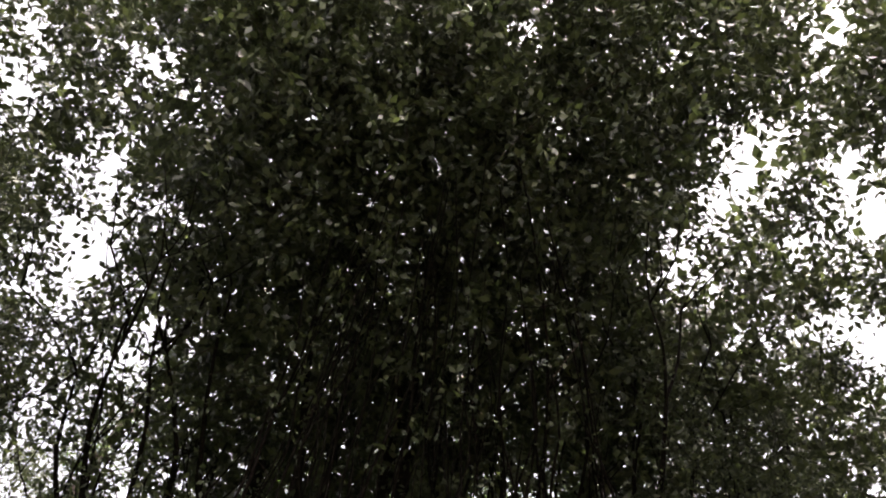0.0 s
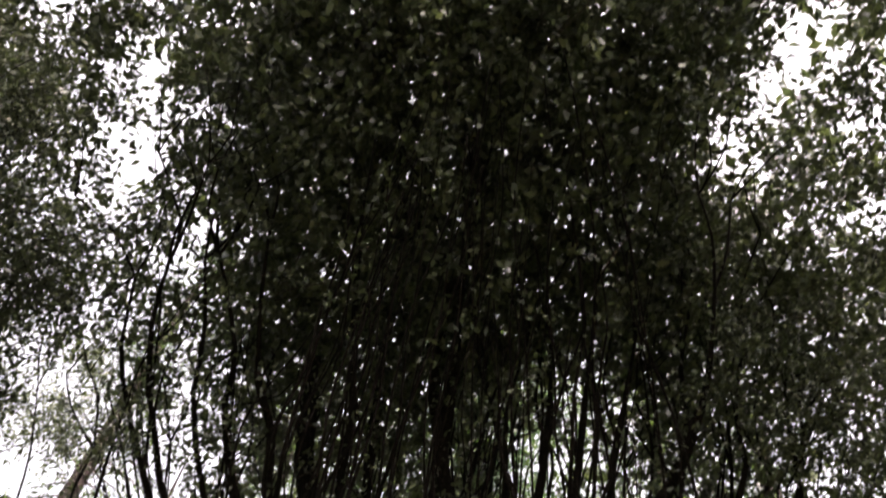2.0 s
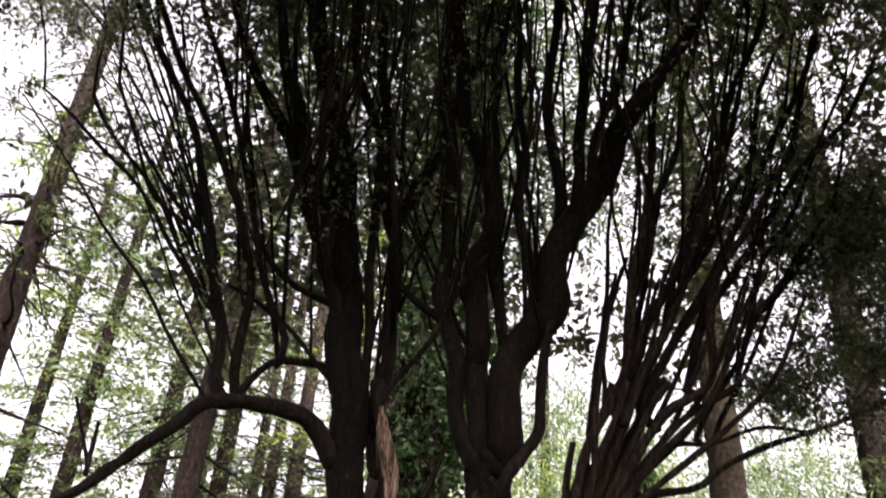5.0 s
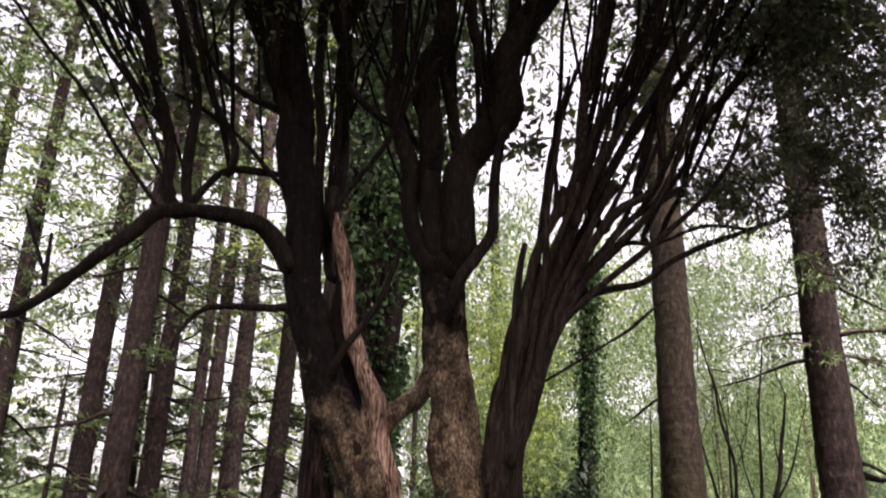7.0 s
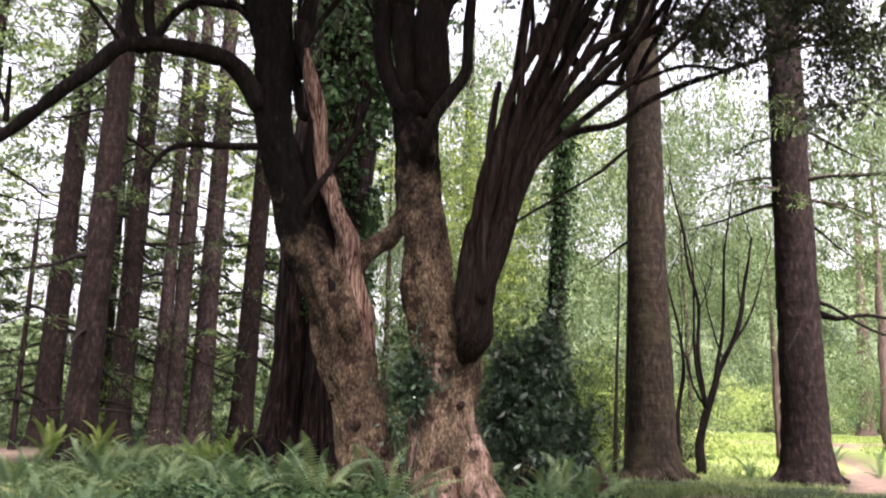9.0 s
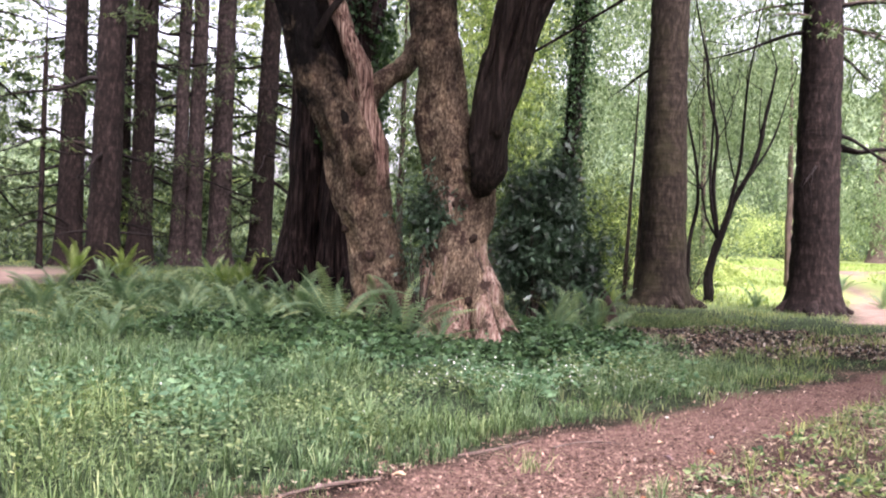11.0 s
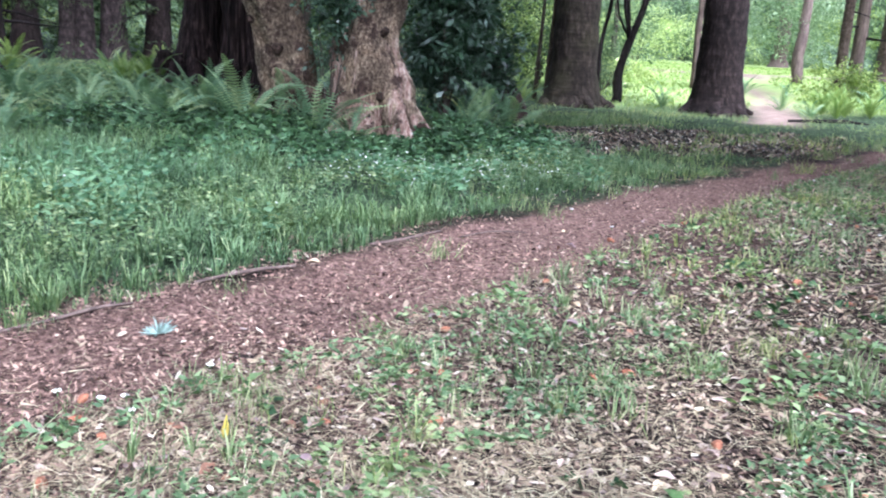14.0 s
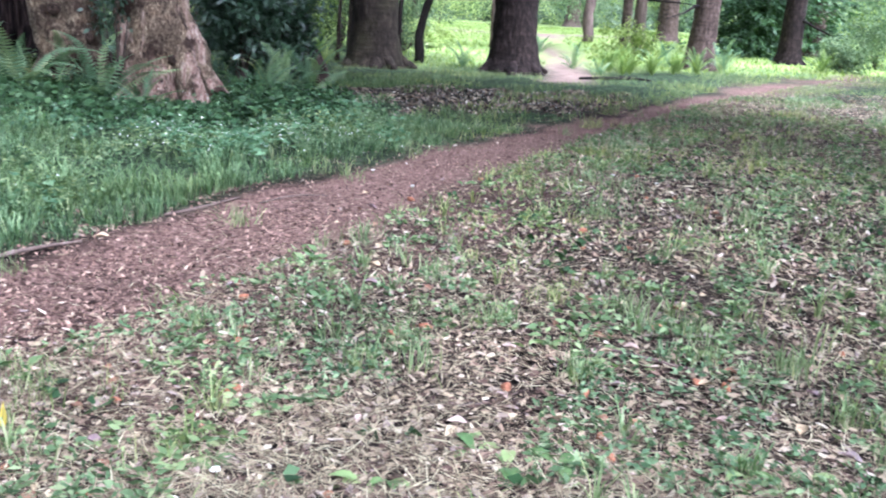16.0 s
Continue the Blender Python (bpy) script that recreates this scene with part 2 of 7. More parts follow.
PALE_BLUE = leaf_material("pale_blue_leaves", [(0.0, (0.25, 0.36, 0.33)), (1.0, (0.42, 0.52, 0.48))], 0.6, 0.2, (1, 1, 1))
YELLOW = leaf_material("yellowed_leaf", [(0.0, (0.5, 0.38, 0.06)), (1.0, (0.62, 0.5, 0.12))], 0.5, 0.3, (1, 1, 0.6))
CONE = bark_material("orange_cone", [(0.3, (0.12, 0.05, 0.03)), (0.55, (0.28, 0.12, 0.07)), (0.8, (0.4, 0.2, 0.12))], (60, 60, 60), 0.006)


def ground_material():
    n = Nodes("woodland_ground", 0.95)
    n.bsdf.inputs["Specular IOR Level"].default_value = 0.05
    soil = n.ramp(n.noise(22, 8, rough=0.75), [(0.42, (0.005, 0.0035, 0.003)), (0.54, (0.026, 0.018, 0.014)), (0.7, (0.14, 0.1, 0.075))])
    mulch = n.ramp(n.noise(28, 7, rough=0.75), [(0.34, (0.02, 0.012, 0.01)), (0.5, (0.12, 0.074, 0.06)), (0.68, (0.3, 0.2, 0.162))])
    mulch = n.mix(0.5, mulch, n.ramp(n.noise(1.2, 3), [(0.3, (0.7, 0.7, 0.7)), (0.7, (1.25, 1.2, 1.2))]), "MULTIPLY")
    turf = n.ramp(n.noise(9, 6), [(0.35, (0.008, 0.013, 0.007)), (0.55, (0.03, 0.045, 0.022)), (0.75, (0.09, 0.12, 0.06))])
    dirt = n.ramp(n.noise(3, 5), [(0.3, (0.13, 0.09, 0.07)), (0.6, (0.22, 0.16, 0.13)), (0.8, (0.3, 0.23, 0.19))])
    colour = n.mix(n.attribute("turf"), soil, turf)
    # Clearing grass, its sunlight put into a colour brighter than the turf.
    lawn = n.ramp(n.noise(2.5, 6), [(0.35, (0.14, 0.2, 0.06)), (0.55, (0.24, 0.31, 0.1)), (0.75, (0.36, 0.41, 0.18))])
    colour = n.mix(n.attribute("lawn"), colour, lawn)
    colour = n.mix(n.attribute("mulch"), colour, mulch)
    colour = n.mix(n.attribute("dirt"), colour, dirt)
    n.colour(colour)
    n.bump(n.noise(30, 8, rough=0.75), 1.0, 0.03)
    return n.mat


GROUND = ground_material()

# ---- shape helpers ----
rng = np.random.default_rng(7)


def mesh_of(name, verts, quads=(), tris=(), smooth=True):
    """A mesh from arrays of corners, four-sided and three-sided faces."""
    me = bpy.data.meshes.new(name)
    verts = np.asarray(verts, np.float32)
    quads, tris = np.asarray(quads, np.int32).reshape(-1, 4), np.asarray(tris, np.int32).reshape(-1, 3)
    me.vertices.add(len(verts))
    me.vertices.foreach_set("co", verts.ravel())
    loops = np.concatenate([quads.ravel(), tris.ravel()])
    me.loops.add(len(loops))
    me.loops.foreach_set("vertex_index", loops)
    me.polygons.add(len(quads) + len(tris))
    starts = np.concatenate([np.arange(len(quads)) * 4, len(quads) * 4 + np.arange(len(tris)) * 3])
    me.polygons.foreach_set("loop_start", starts.astype(np.int32))
    me.polygons.foreach_set("use_smooth", np.full(len(starts), smooth))
    me.update(calc_edges=True)
    return me


def part(name, shape, material, parent=None, label=""):
    """One mesh object, from (verts, quads, tris) or a finished mesh, under a thing or a part."""
    me = shape if isinstance(shape, bpy.types.Mesh) else mesh_of(name, *shape)
    if not me.materials:
        me.materials.append(material)
    ob = new(name, me)
    ob.parent = parent
    return tagged(ob, label)


def thing(name, label, category, group="", kind="", at=(0, 0, 0)):
    ob = tagged(new(name), label, category, group, kind)
    ob.location = at
    return ob


def joined(shapes):
    """Several (verts, quads, tris) as one."""
    verts, quads, tris, n = [], [], [], 0
    for v, q, t in shapes:
        verts.append(np.asarray(v))
        quads.append(np.asarray(q, int).reshape(-1, 4) + n)
        tris.append(np.asarray(t, int).reshape(-1, 3) + n)
        n += len(v)
    return np.concatenate(verts), np.concatenate(quads), np.concatenate(tris)


def curve_through(points, step):
    """Catmull-Rom points through rows of x, y, z, radius, about step apart."""
    p = np.asarray(points, float)
    p = np.vstack([2 * p[0] - p[1], p, 2 * p[-1] - p[-2]])
    out = []
    for a, b, c, d in zip(p, p[1:], p[2:], p[3:]):
        n = max(2, int(np.linalg.norm((c - b)[:3]) / step))
        t = (np.arange(n) / n)[:, None]
        out.append(0.5 * (2 * b + (c - a) * t + (2 * a - 5 * b + 4 * c - d) * t**2 + (3 * b - a - 3 * c + d) * t**3))
    out = np.vstack([*out, p[-2][None]])
    out[:, 3] = np.maximum(out[:, 3], 0.003)
    return out


def rough_field(p, across, up):
    """Uneven relief in space, from many crossed waves with sharp creases."""
    q = p * (across, across, up)
    total = np.zeros(p.shape[:-1])
    for octave in range(4):
        for _ in range(3):
            d, e = rng.normal(size=(2, 3))
            total += (np.abs(np.sin(q @ d + rng.uniform(0, 6.3) + np.sin(q @ e))) - 0.6) * 0.75**octave
        q = q * 1.9
    return total / 3


def tube(points, sides=8, step=0.3, lumps=0.06, flutes=0.0, wander=0.0, tip=False, rings=0.0, crag=None):
    """A stem along rows of x, y, z, radius, with uneven girth, fluting, and a wandering axis."""
    c = curve_through(points, step)
    axis, radius = c[:, :3], c[:, 3]
    n = len(c)
    along = np.r_[0, np.cumsum(np.linalg.norm(np.diff(axis, axis=0), axis=1))]
    if wander:
        for k in range(3):
            w = rng.uniform(0.7, 3.6, 3)
            axis[:, k] += wander * radius * sum(np.sin(along * w[j] + rng.uniform(0, 6.3)) for j in range(3)) * np.minimum(1, along * 2)
    ahead = np.gradient(axis, axis=0)
    ahead /= np.linalg.norm(ahead, axis=1)[:, None] + 1e-9
    side = np.zeros_like(ahead)
    last = np.cross(ahead[0], (0.31, 0.9, 0.3))
    for k in range(n):
        last = last - ahead[k] * (last @ ahead[k])
        last = last / (np.linalg.norm(last) + 1e-9)
        side[k] = last
    other = np.cross(ahead, side)
    angle = np.arange(sides) * 2 * np.pi / sides
    girth = np.ones((n, sides))
    if lumps:
        for _ in range(5):
            girth += lumps * 0.6 * np.sin(along[:, None] * rng.uniform(0.8, 6) + rng.integers(1, 4) * angle + rng.uniform(0, 6.3))
    if flutes:
        turn = along[:, None] * rng.uniform(-0.15, 0.15)
        for k in (3, 5, 7):
            girth += flutes * 0.6 * np.sin(k * angle + turn * k + rng.uniform(0, 6.3))
    if rings:
        swell = sum(np.sin(along * w + rng.uniform(0, 6.3)) for w in (4.1, 9.7, 15.0, 23.0)) / 3
        girth += rings * swell[:, None] + rings * 0.5 * np.sin(along[:, None] * 13 + 2 * angle)
    if rings:
        collar = sum(np.maximum(0, np.sin(along * w + rng.uniform(0, 6.3))) ** 8 for w in (5.3, 8.9)) * rings * 1.6
        girth += collar[:, None]
    ring = (side[:, None] * np.cos(angle)[None, :, None] + other[:, None] * np.sin(angle)[None, :, None])
    verts = axis[:, None] + ring * (radius[:, None] * girth)[:, :, None]
    if crag:
        deep, across, up = crag
        verts += ring * (deep * rough_field(verts, across, up))[:, :, None]
    i, j = np.meshgrid(np.arange(n - 1), np.arange(sides), indexing="ij")
    k = (j + 1) % sides
    quads = np.stack([i * sides + j, i * sides + k, (i + 1) * sides + k, (i + 1) * sides + j], -1).reshape(-1, 4)
    verts = np.vstack([verts.reshape(-1, 3), axis[-1] + ahead[-1] * radius[-1] * (2.5 if tip else 0.6), axis[0] - ahead[0] * radius[0] * 0.5])
    last, turn = (n - 1) * sides, np.arange(sides)
    tris = np.stack([last + turn, last + (turn + 1) % sides, np.full(sides, len(verts) - 2)], -1)
    if sides > 6:
        tris = np.vstack([tris, np.stack([(turn + 1) % sides, turn, np.full(sides, len(verts) - 1)], -1)])
    return verts, quads, tris


def unit(v):
    return v / (np.linalg.norm(v, axis=-1, keepdims=True) + 1e-9)


def leaves(at, ahead, length, width, fold=0.15, curl=0.0):
    """Leaf blades, a pointed four-cornered one at each place, folded along its length."""
    ahead = unit(ahead)
    side = unit(np.cross(ahead, rng.normal(size=at.shape)))
    up = np.cross(side, ahead)
    length, width = np.broadcast_to(length, len(at))[:, None], np.broadcast_to(width, len(at))[:, None]
    mid = at + ahead * length * 0.45 + up * width * fold
    verts = np.stack([at, mid + side * width / 2, at + ahead * length - up * length * curl, mid - side * width / 2], 1).reshape(-1, 3)
    return verts, np.arange(len(verts)).reshape(-1, 4), ()


def flat_leaves(at, length, width, tilt=0.35):
    """Blades that lie on the ground, turned every way and a little tilted."""
    a = rng.uniform(0, 2 * np.pi, len(at))
    ahead = np.stack([np.cos(a), np.sin(a), rng.normal(0, tilt, len(at))], -1)
    ahead = unit(ahead)
    side = unit(np.stack([-np.sin(a), np.cos(a), rng.normal(0, tilt, len(at))], -1))
    up = np.cross(ahead, side)
    length, width = np.broadcast_to(length, len(at))[:, None], np.broadcast_to(width, len(at))[:, None]
    lift = rng.uniform(-0.1, 0.35, len(at))[:, None] * width
    verts = np.stack([at - ahead * length / 2 + up * lift, at + side * width / 2, at + ahead * length / 2 + up * lift, at - side * width / 2], 1)
    verts = verts.reshape(-1, 3)
    return verts, np.arange(len(verts)).reshape(-1, 4), ()


def curled_leaves(at, length, width):
    """Dead leaves with a rounded outline, folded along the midrib and curled."""
    a = rng.uniform(0, 2 * np.pi, len(at))
    ahead = unit(np.stack([np.cos(a), np.sin(a), rng.normal(0, 0.3, len(at))], -1))
    side = unit(np.stack([-np.sin(a), np.cos(a), rng.normal(0, 0.35, len(at))], -1))
    up = np.cross(ahead, side)
    length, width = np.broadcast_to(length, len(at))[:, None], np.broadcast_to(width, len(at))[:, None]
    curl, fold = rng.uniform(-0.1, 0.3, (2, len(at), 1))
    row = lambda s, w, h: at + ahead * length * s + side * width * w + up * (length * curl * s * s * 1.5 + width * fold * h)  # noqa: E731
    verts = np.stack([row(-0.5, 0, 0), row(-0.22, 0.42, 1), row(0.2, 0.5, 1), row(0.5, 0, 0), row(0.2, -0.5, 1), row(-0.22, -0.42, 1)], 1).reshape(-1, 3)
    k = np.arange(len(at))[:, None] * 6
    return verts, np.vstack([k + [0, 1, 2, 3], k + [0, 3, 4, 5]]), ()


def blades(at, height, width, lean):
    """Bent grass blades: a quad below and a pointed top."""
    n = len(at)
    a, b = rng.uniform(0, 2 * np.pi, n), rng.uniform(0, 2 * np.pi, n)
    out = np.stack([np.cos(a), np.sin(a), np.zeros(n)], -1)
    side = np.stack([np.cos(b), np.sin(b), np.zeros(n)], -1) * np.broadcast_to(width, n)[:, None] / 2
    height, lean = np.broadcast_to(height, n)[:, None], np.abs(rng.normal(0, lean, n))[:, None]
    up = np.array([0, 0, 1.0])
    mid = at + up * height * 0.6 + out * height * lean * 0.4
    top = at + up * height * (1 - lean * 0.35) + out * height * lean
    verts = np.stack([at - side, at + side, mid + side * 0.8, mid - side * 0.8, top], 1).reshape(-1, 3)
    k = np.arange(n)[:, None] * 5
    return verts, k + [0, 1, 2, 3], k + [3, 2, 4]


def ball_points(n, centre, radii, hollow=0.0):
    d = unit(rng.normal(size=(n, 3))) * rng.uniform(hollow, 1, (n, 1)) ** (1 / 3)
    return np.asarray(centre) + d * np.asarray(radii)


# ---- ground ----
TRAIL = [(9.0, 18.6), (10.3, 21.5), (13.2, 28), (16, 35), (19, 43), (24.5, 54.5), (34, 56), (60, 58)]
LEFT_TRAIL = [(-13.6, 26.0), (-12.1, 18.3), (-11.2, 12.5)]
FAR_ROAD = [(5, 52), (16, 54), (24.5, 55), (45, 60), (90, 72)]


def near_line(x, y, line):
    best = np.full(np.shape(x), 1e9)
    for (ax, ay), (bx, by) in zip(line, line[1:]):
        t = np.clip(((x - ax) * (bx - ax) + (y - ay) * (by - ay)) / ((bx - ax) ** 2 + (by - ay) ** 2), 0, 1)
        best = np.minimum(best, np.hypot(x - ax - t * (bx - ax), y - ay - t * (by - ay)))
    return best


def wave(x, y, s, k=0.0):
    return np.sin(x * s + 1.3 + k) * np.cos(y * s * 1.13 + 0.4 + k) + 0.5 * np.sin(x * s * 2.3 - y * s * 1.9 + k)


def left_edge(x):
    return 6.45 + 0.9 * np.minimum(x, 13) + 0.72 * np.maximum(x - 13, 0) - 0.22 * np.clip(0.5 - x, 0, 4)


def right_edge(x):
    return 4.22 + 1.0 * np.minimum(x, 0) + 1.1 * np.clip(x, 0, 5) + 0.94 * np.clip(x - 5, 0, 7) + 0.7 * np.maximum(x - 12, 0)


def on_path(x, y):
    """How far inside the mulch path, in metres (negative outside)."""
    rag = 0.2 * wave(x, y, 1.3, 0.8) + 0.16 * wave(x, y, 2.9) + 0.09 * wave(x, y, 7.3, 2.0)
    return np.minimum(left_edge(x) - y, y - right_edge(x)) / 1.4 + rag


def height(x, y):
    h = 0.03 * wave(x, y, 0.5) + 0.012 * wave(x, y, 2.7, 1.0)
    h = h - 0.03 * np.clip(on_path(x, y) / 0.3, 0, 1)
    far = np.maximum(np.hypot(x, y) - 30, 0)
    return h + 0.002 * far * np.minimum(1, far / 20)


def spread(lo, hi, fine_lo, fine_hi, fine):
    inner = np.arange(fine_lo, fine_hi + fine, fine)
    outs = [fine * 1.14 ** k for k in range(1, 90)]
    up = fine_hi + np.cumsum(outs)
    down = fine_lo - np.cumsum(outs)
    return np.r_[down[down > lo][::-1], inner, up[up < hi]]


def soft(v, width):
    return np.clip(v / width + 0.5, 0, 1)


def make_ground():
    xs, ys = spread(-420, 420, -5, 9, 0.15), spread(-300, 480, 1.5, 14, 0.15)
    gx, gy = np.meshgrid(xs, ys)
    verts = np.stack([gx, gy, height(gx, gy)], -1).reshape(-1, 3)
    w, h = len(xs), len(ys)
    i, j = np.meshgrid(np.arange(h - 1), np.arange(w - 1), indexing="ij")
    k = (i * w + j).ravel()
    me = mesh_of("ground", verts, np.stack([k, k + 1, k + w + 1, k + w], -1))
    x, y = gx.ravel(), gy.ravel()
    right_side = y - right_edge(x) < left_edge(x) - y
    mulch = np.where(right_side, soft(on_path(x, y) + 0.35, 1.1), soft(on_path(x, y), 0.25)) * (x < 23)
    meadow = soft(y - left_edge(x) + 0.3 * wave(x, y, 1.7), 0.6)
    bare = soft(1.6 - np.hypot((x - 5.0) / 2.4, (y - 14.2) / 1.3) + 0.25 * wave(x, y, 1.9), 0.5) * 0.6
    turf = np.clip(meadow - bare, 0, 1)
    turf = np.maximum(turf, soft(np.hypot(x, y - 4) - 17, 6))
    dirt = soft(0.55 - near_line(x, y, TRAIL) + 0.15 * wave(x, y, 1.5), 0.4)
    dirt = np.maximum(dirt, soft(1.1 - near_line(x, y, FAR_ROAD), 0.6))
    dirt = np.maximum(dirt, soft(1.9 - near_line(x, y, LEFT_TRAIL) + 0.3 * wave(x, y, 0.9), 1.0))
    # Extent of the clearing ground that carries sunlight in its colour.
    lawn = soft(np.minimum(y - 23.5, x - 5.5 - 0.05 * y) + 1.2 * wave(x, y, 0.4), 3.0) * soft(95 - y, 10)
    for name, values in (("mulch", mulch), ("turf", turf), ("dirt", dirt), ("lawn", lawn)):
        me.attributes.new(name, "FLOAT", "POINT").data.foreach_set("value", values.astype(np.float32))
    tagged(part("ground", me, GROUND), "woodland floor with a red-brown mulch path, turf and bare soil", "ground", kind="structure")


make_ground()


def on_ground(x, y, lift=0.0):
    return np.stack([x, y, height(x, y) + lift], -1)


# ---- the two old many-stemmed trees ----
LEFT_GAPS = [
    (-5.57, 2.50, 15.89, 0.51),
    (-6.09, 3.04, 15.45, 0.35),
    (-5.01, 3.40, 15.92, 0.41),
    (-6.15, 3.99, 15.07, 0.55),
    (-6.02, 4.61, 14.88, 0.40),
    (-6.40, 5.45, 14.19, 0.74),
    (-5.36, 5.04, 15.05, 0.40),
    (-6.70, 6.44, 13.31, 0.54),
    (-5.55, 7.07, 13.63, 0.59),
    (-5.31, 6.52, 14.18, 0.30),
    (-7.25, 2.83, 14.72, 0.55),
    (-7.09, 1.92, 15.06, 0.50),
    (0.79, 1.98, 17.40, 0.47),
    (3.24, 2.20, 16.92, 0.36),
    (4.93, 3.18, 16.03, 0.41),
    (4.56, 3.94, 15.94, 0.76),
    (4.07, 4.80, 15.78, 0.61),
    (3.46, 5.67, 15.56, 0.60),
]
RIGHT_GAPS = [
    (3.95, 5.97, 15.20, 0.45),
    (6.04, 4.29, 15.02, 0.90),
    (6.06, 6.30, 13.87, 0.88),
    (5.04, 6.50, 14.35, 0.49),
    (5.52, 1.81, 16.06, 0.61),
    (5.23, 5.11, 15.09, 0.40),
    (-7.18, 8.38, 11.07, 0.85),
    (-6.57, 8.94, 10.99, 0.57),
    (-7.60, 7.76, 11.34, 0.85),
    (-7.96, 8.15, 10.50, 0.94),
    (-6.75, 8.95, 10.80, 0.75),
    (-6.04, 9.67, 10.49, 0.66),
    (0.19, 10.36, 12.03, 0.57),
    (0.64, 10.69, 11.56, 0.47),
    (1.79, 9.40, 13.00, 0.34),
    (1.34, 11.79, 9.67, 0.65),
    (1.65, 11.72, 9.73, 0.51),
    (-5.31, 6.57, 14.15, 0.39),
]
LOW_GAPS = [
    (0.33, 10.03, 12.46, 0.48),
    (1.35, 9.16, 13.34, 0.29),
    (1.16, 12.18, 8.93, 0.39),
    (1.65, 11.92, 9.35, 0.34),
    (3.56, 12.00, 8.31, 0.33),
    (4.41, 11.79, 8.15, 0.28),
    (0.24, 11.62, 10.11, 0.21),
    (4.17, 9.84, 11.58, 0.28),
    (0.13, 10.07, 12.41, 0.57),
    (0.74, 9.96, 12.52, 0.53),
    (0.33, 10.59, 11.72, 0.52),
    (1.76, 10.54, 11.59, 0.33),
    (-0.31, 11.26, 10.72, 0.42),
    (1.41, 11.84, 9.55, 0.70),
    (0.93, 12.23, 8.87, 0.51),
    (-1.43, 9.08, 13.41, 0.24),
    (-5.18, 9.75, 11.06, 0.33),
    (-0.02, 9.19, 13.41, 0.3),
    (0.23, 9.82, 12.71, 0.36),
    (0.9, 9.53, 13.0, 0.4),
    (0.65, 9.08, 13.51, 0.32),
    (1.41, 10.0, 12.37, 0.34),
    (1.09, 9.36, 13.17, 0.3),
]
GAPS = np.array(LEFT_GAPS + RIGHT_GAPS + LOW_GAPS)


def shell_points(n, y_lo, y_hi, x_most, thick, low):
    """Places in the vault of leaves that the old trees spread over the clearing."""
    d = unit(rng.normal(size=(n * 6, 3)))
    d[:, 2] = np.abs(d[:, 2])
    p = d * (1 + rng.normal(0, thick, (len(d), 1))) * (14.2, 14.2, 17.6)
    keep = (p[:, 1] > y_lo) & (p[:, 1] < y_hi) & (np.abs(p[:, 0]) < x_most) & (p[:, 2] > low)
    return p[keep][:n]


def outside_gaps(p, leak, widen=1.0):
    vault = p / np.linalg.norm(p / (14.2, 14.2, 17.6), axis=1)[:, None]
    near = np.linalg.norm(vault[:, None] - GAPS[None, :, :3], axis=2) / (GAPS[None, :, 3] * widen)
    rag = 0.25 * wave(p[:, 0] * 2, p[:, 1] * 2 + p[:, 2], 1.5)
    return (near.min(1) + rag > 1) | (rng.random(len(p)) < leak)


def sprays(at, each, reach, length, width, down=0.2):
    """Leafy twigs: for each place, leaves along a short random shoot."""
    n = len(at)
    shoot = unit(rng.normal(size=(n, 3)) + (0, 0, -down))
    t = rng.uniform(0, 1, (n, each, 1))
    p = at[:, None] + shoot[:, None] * t * reach + rng.normal(0, reach * 0.16, (n, each, 3))
    ahead = shoot[:, None] * 0.6 + rng.normal(size=(n, each, 3)) * 0.8 + (0, 0, -down)
    p, ahead = p.reshape(-1, 3), ahead.reshape(-1, 3)
    s = rng.uniform(0.7, 1.25, len(p))
    return leaves(p, ahead, length * s, width * s)


def twigs_at(at, reach, radius):
    """Thin bare shoots among the leaves."""
    out = []
    for p in at:
        d = unit(rng.normal(size=3) + (0, 0, 0.5))
        q = p + d * reach * 0.5 + rng.normal(0, reach * 0.1, 3)
        out.append(tube([(*(p - d * reach * 0.5), radius), (*q, radius * 0.7), (*(p + d * reach + rng.normal(0, 0.1, 3)), radius * 0.3)], 3, reach * 0.5, 0))
    return joined(out)


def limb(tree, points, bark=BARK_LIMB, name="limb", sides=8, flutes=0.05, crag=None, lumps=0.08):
    if bark is BARK_FAN and len(points) > 5 and name == "limb" and sides == 8:
        bent = np.array(points)
        slack = np.clip(np.minimum(np.arange(len(bent)) - 1, len(bent) - 2 - np.arange(len(bent))), 0, 2)[:, None] / 2
        bent[:, :3] += slack * rng.normal(0, (0.055, 0.09, 0.04), (len(bent), 3))
        bent[:, 3] *= 0.86
        points = [tuple(row) for row in bent]
    r = points[0][3]
    big = r > 0.09
    crag = crag or ((0.16 * r, 5, 3) if big else None)
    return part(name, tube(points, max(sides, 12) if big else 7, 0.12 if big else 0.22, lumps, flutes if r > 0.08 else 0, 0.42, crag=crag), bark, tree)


def trunk_of(tree):
    return next(ob for ob in tree.children if ob.name.startswith("trunk"))


def burr(tree, x, y, z, r):
    """A dark knot standing out of the bark."""
    rows = [(x, y + r * s, z - 0.25 * r * s, r * k) for s, k in ((0.9, 0.8), (0.2, 1.0), (-0.3, 0.85), (-0.6, 0.5), (-0.72, 0.12))]
    part("burr", tube(rows, 10, r * 0.22, 0.18, 0, 0, crag=(0.14 * r, 1.2 / r, 1.2 / r)), BARK_BURR, trunk_of(tree))


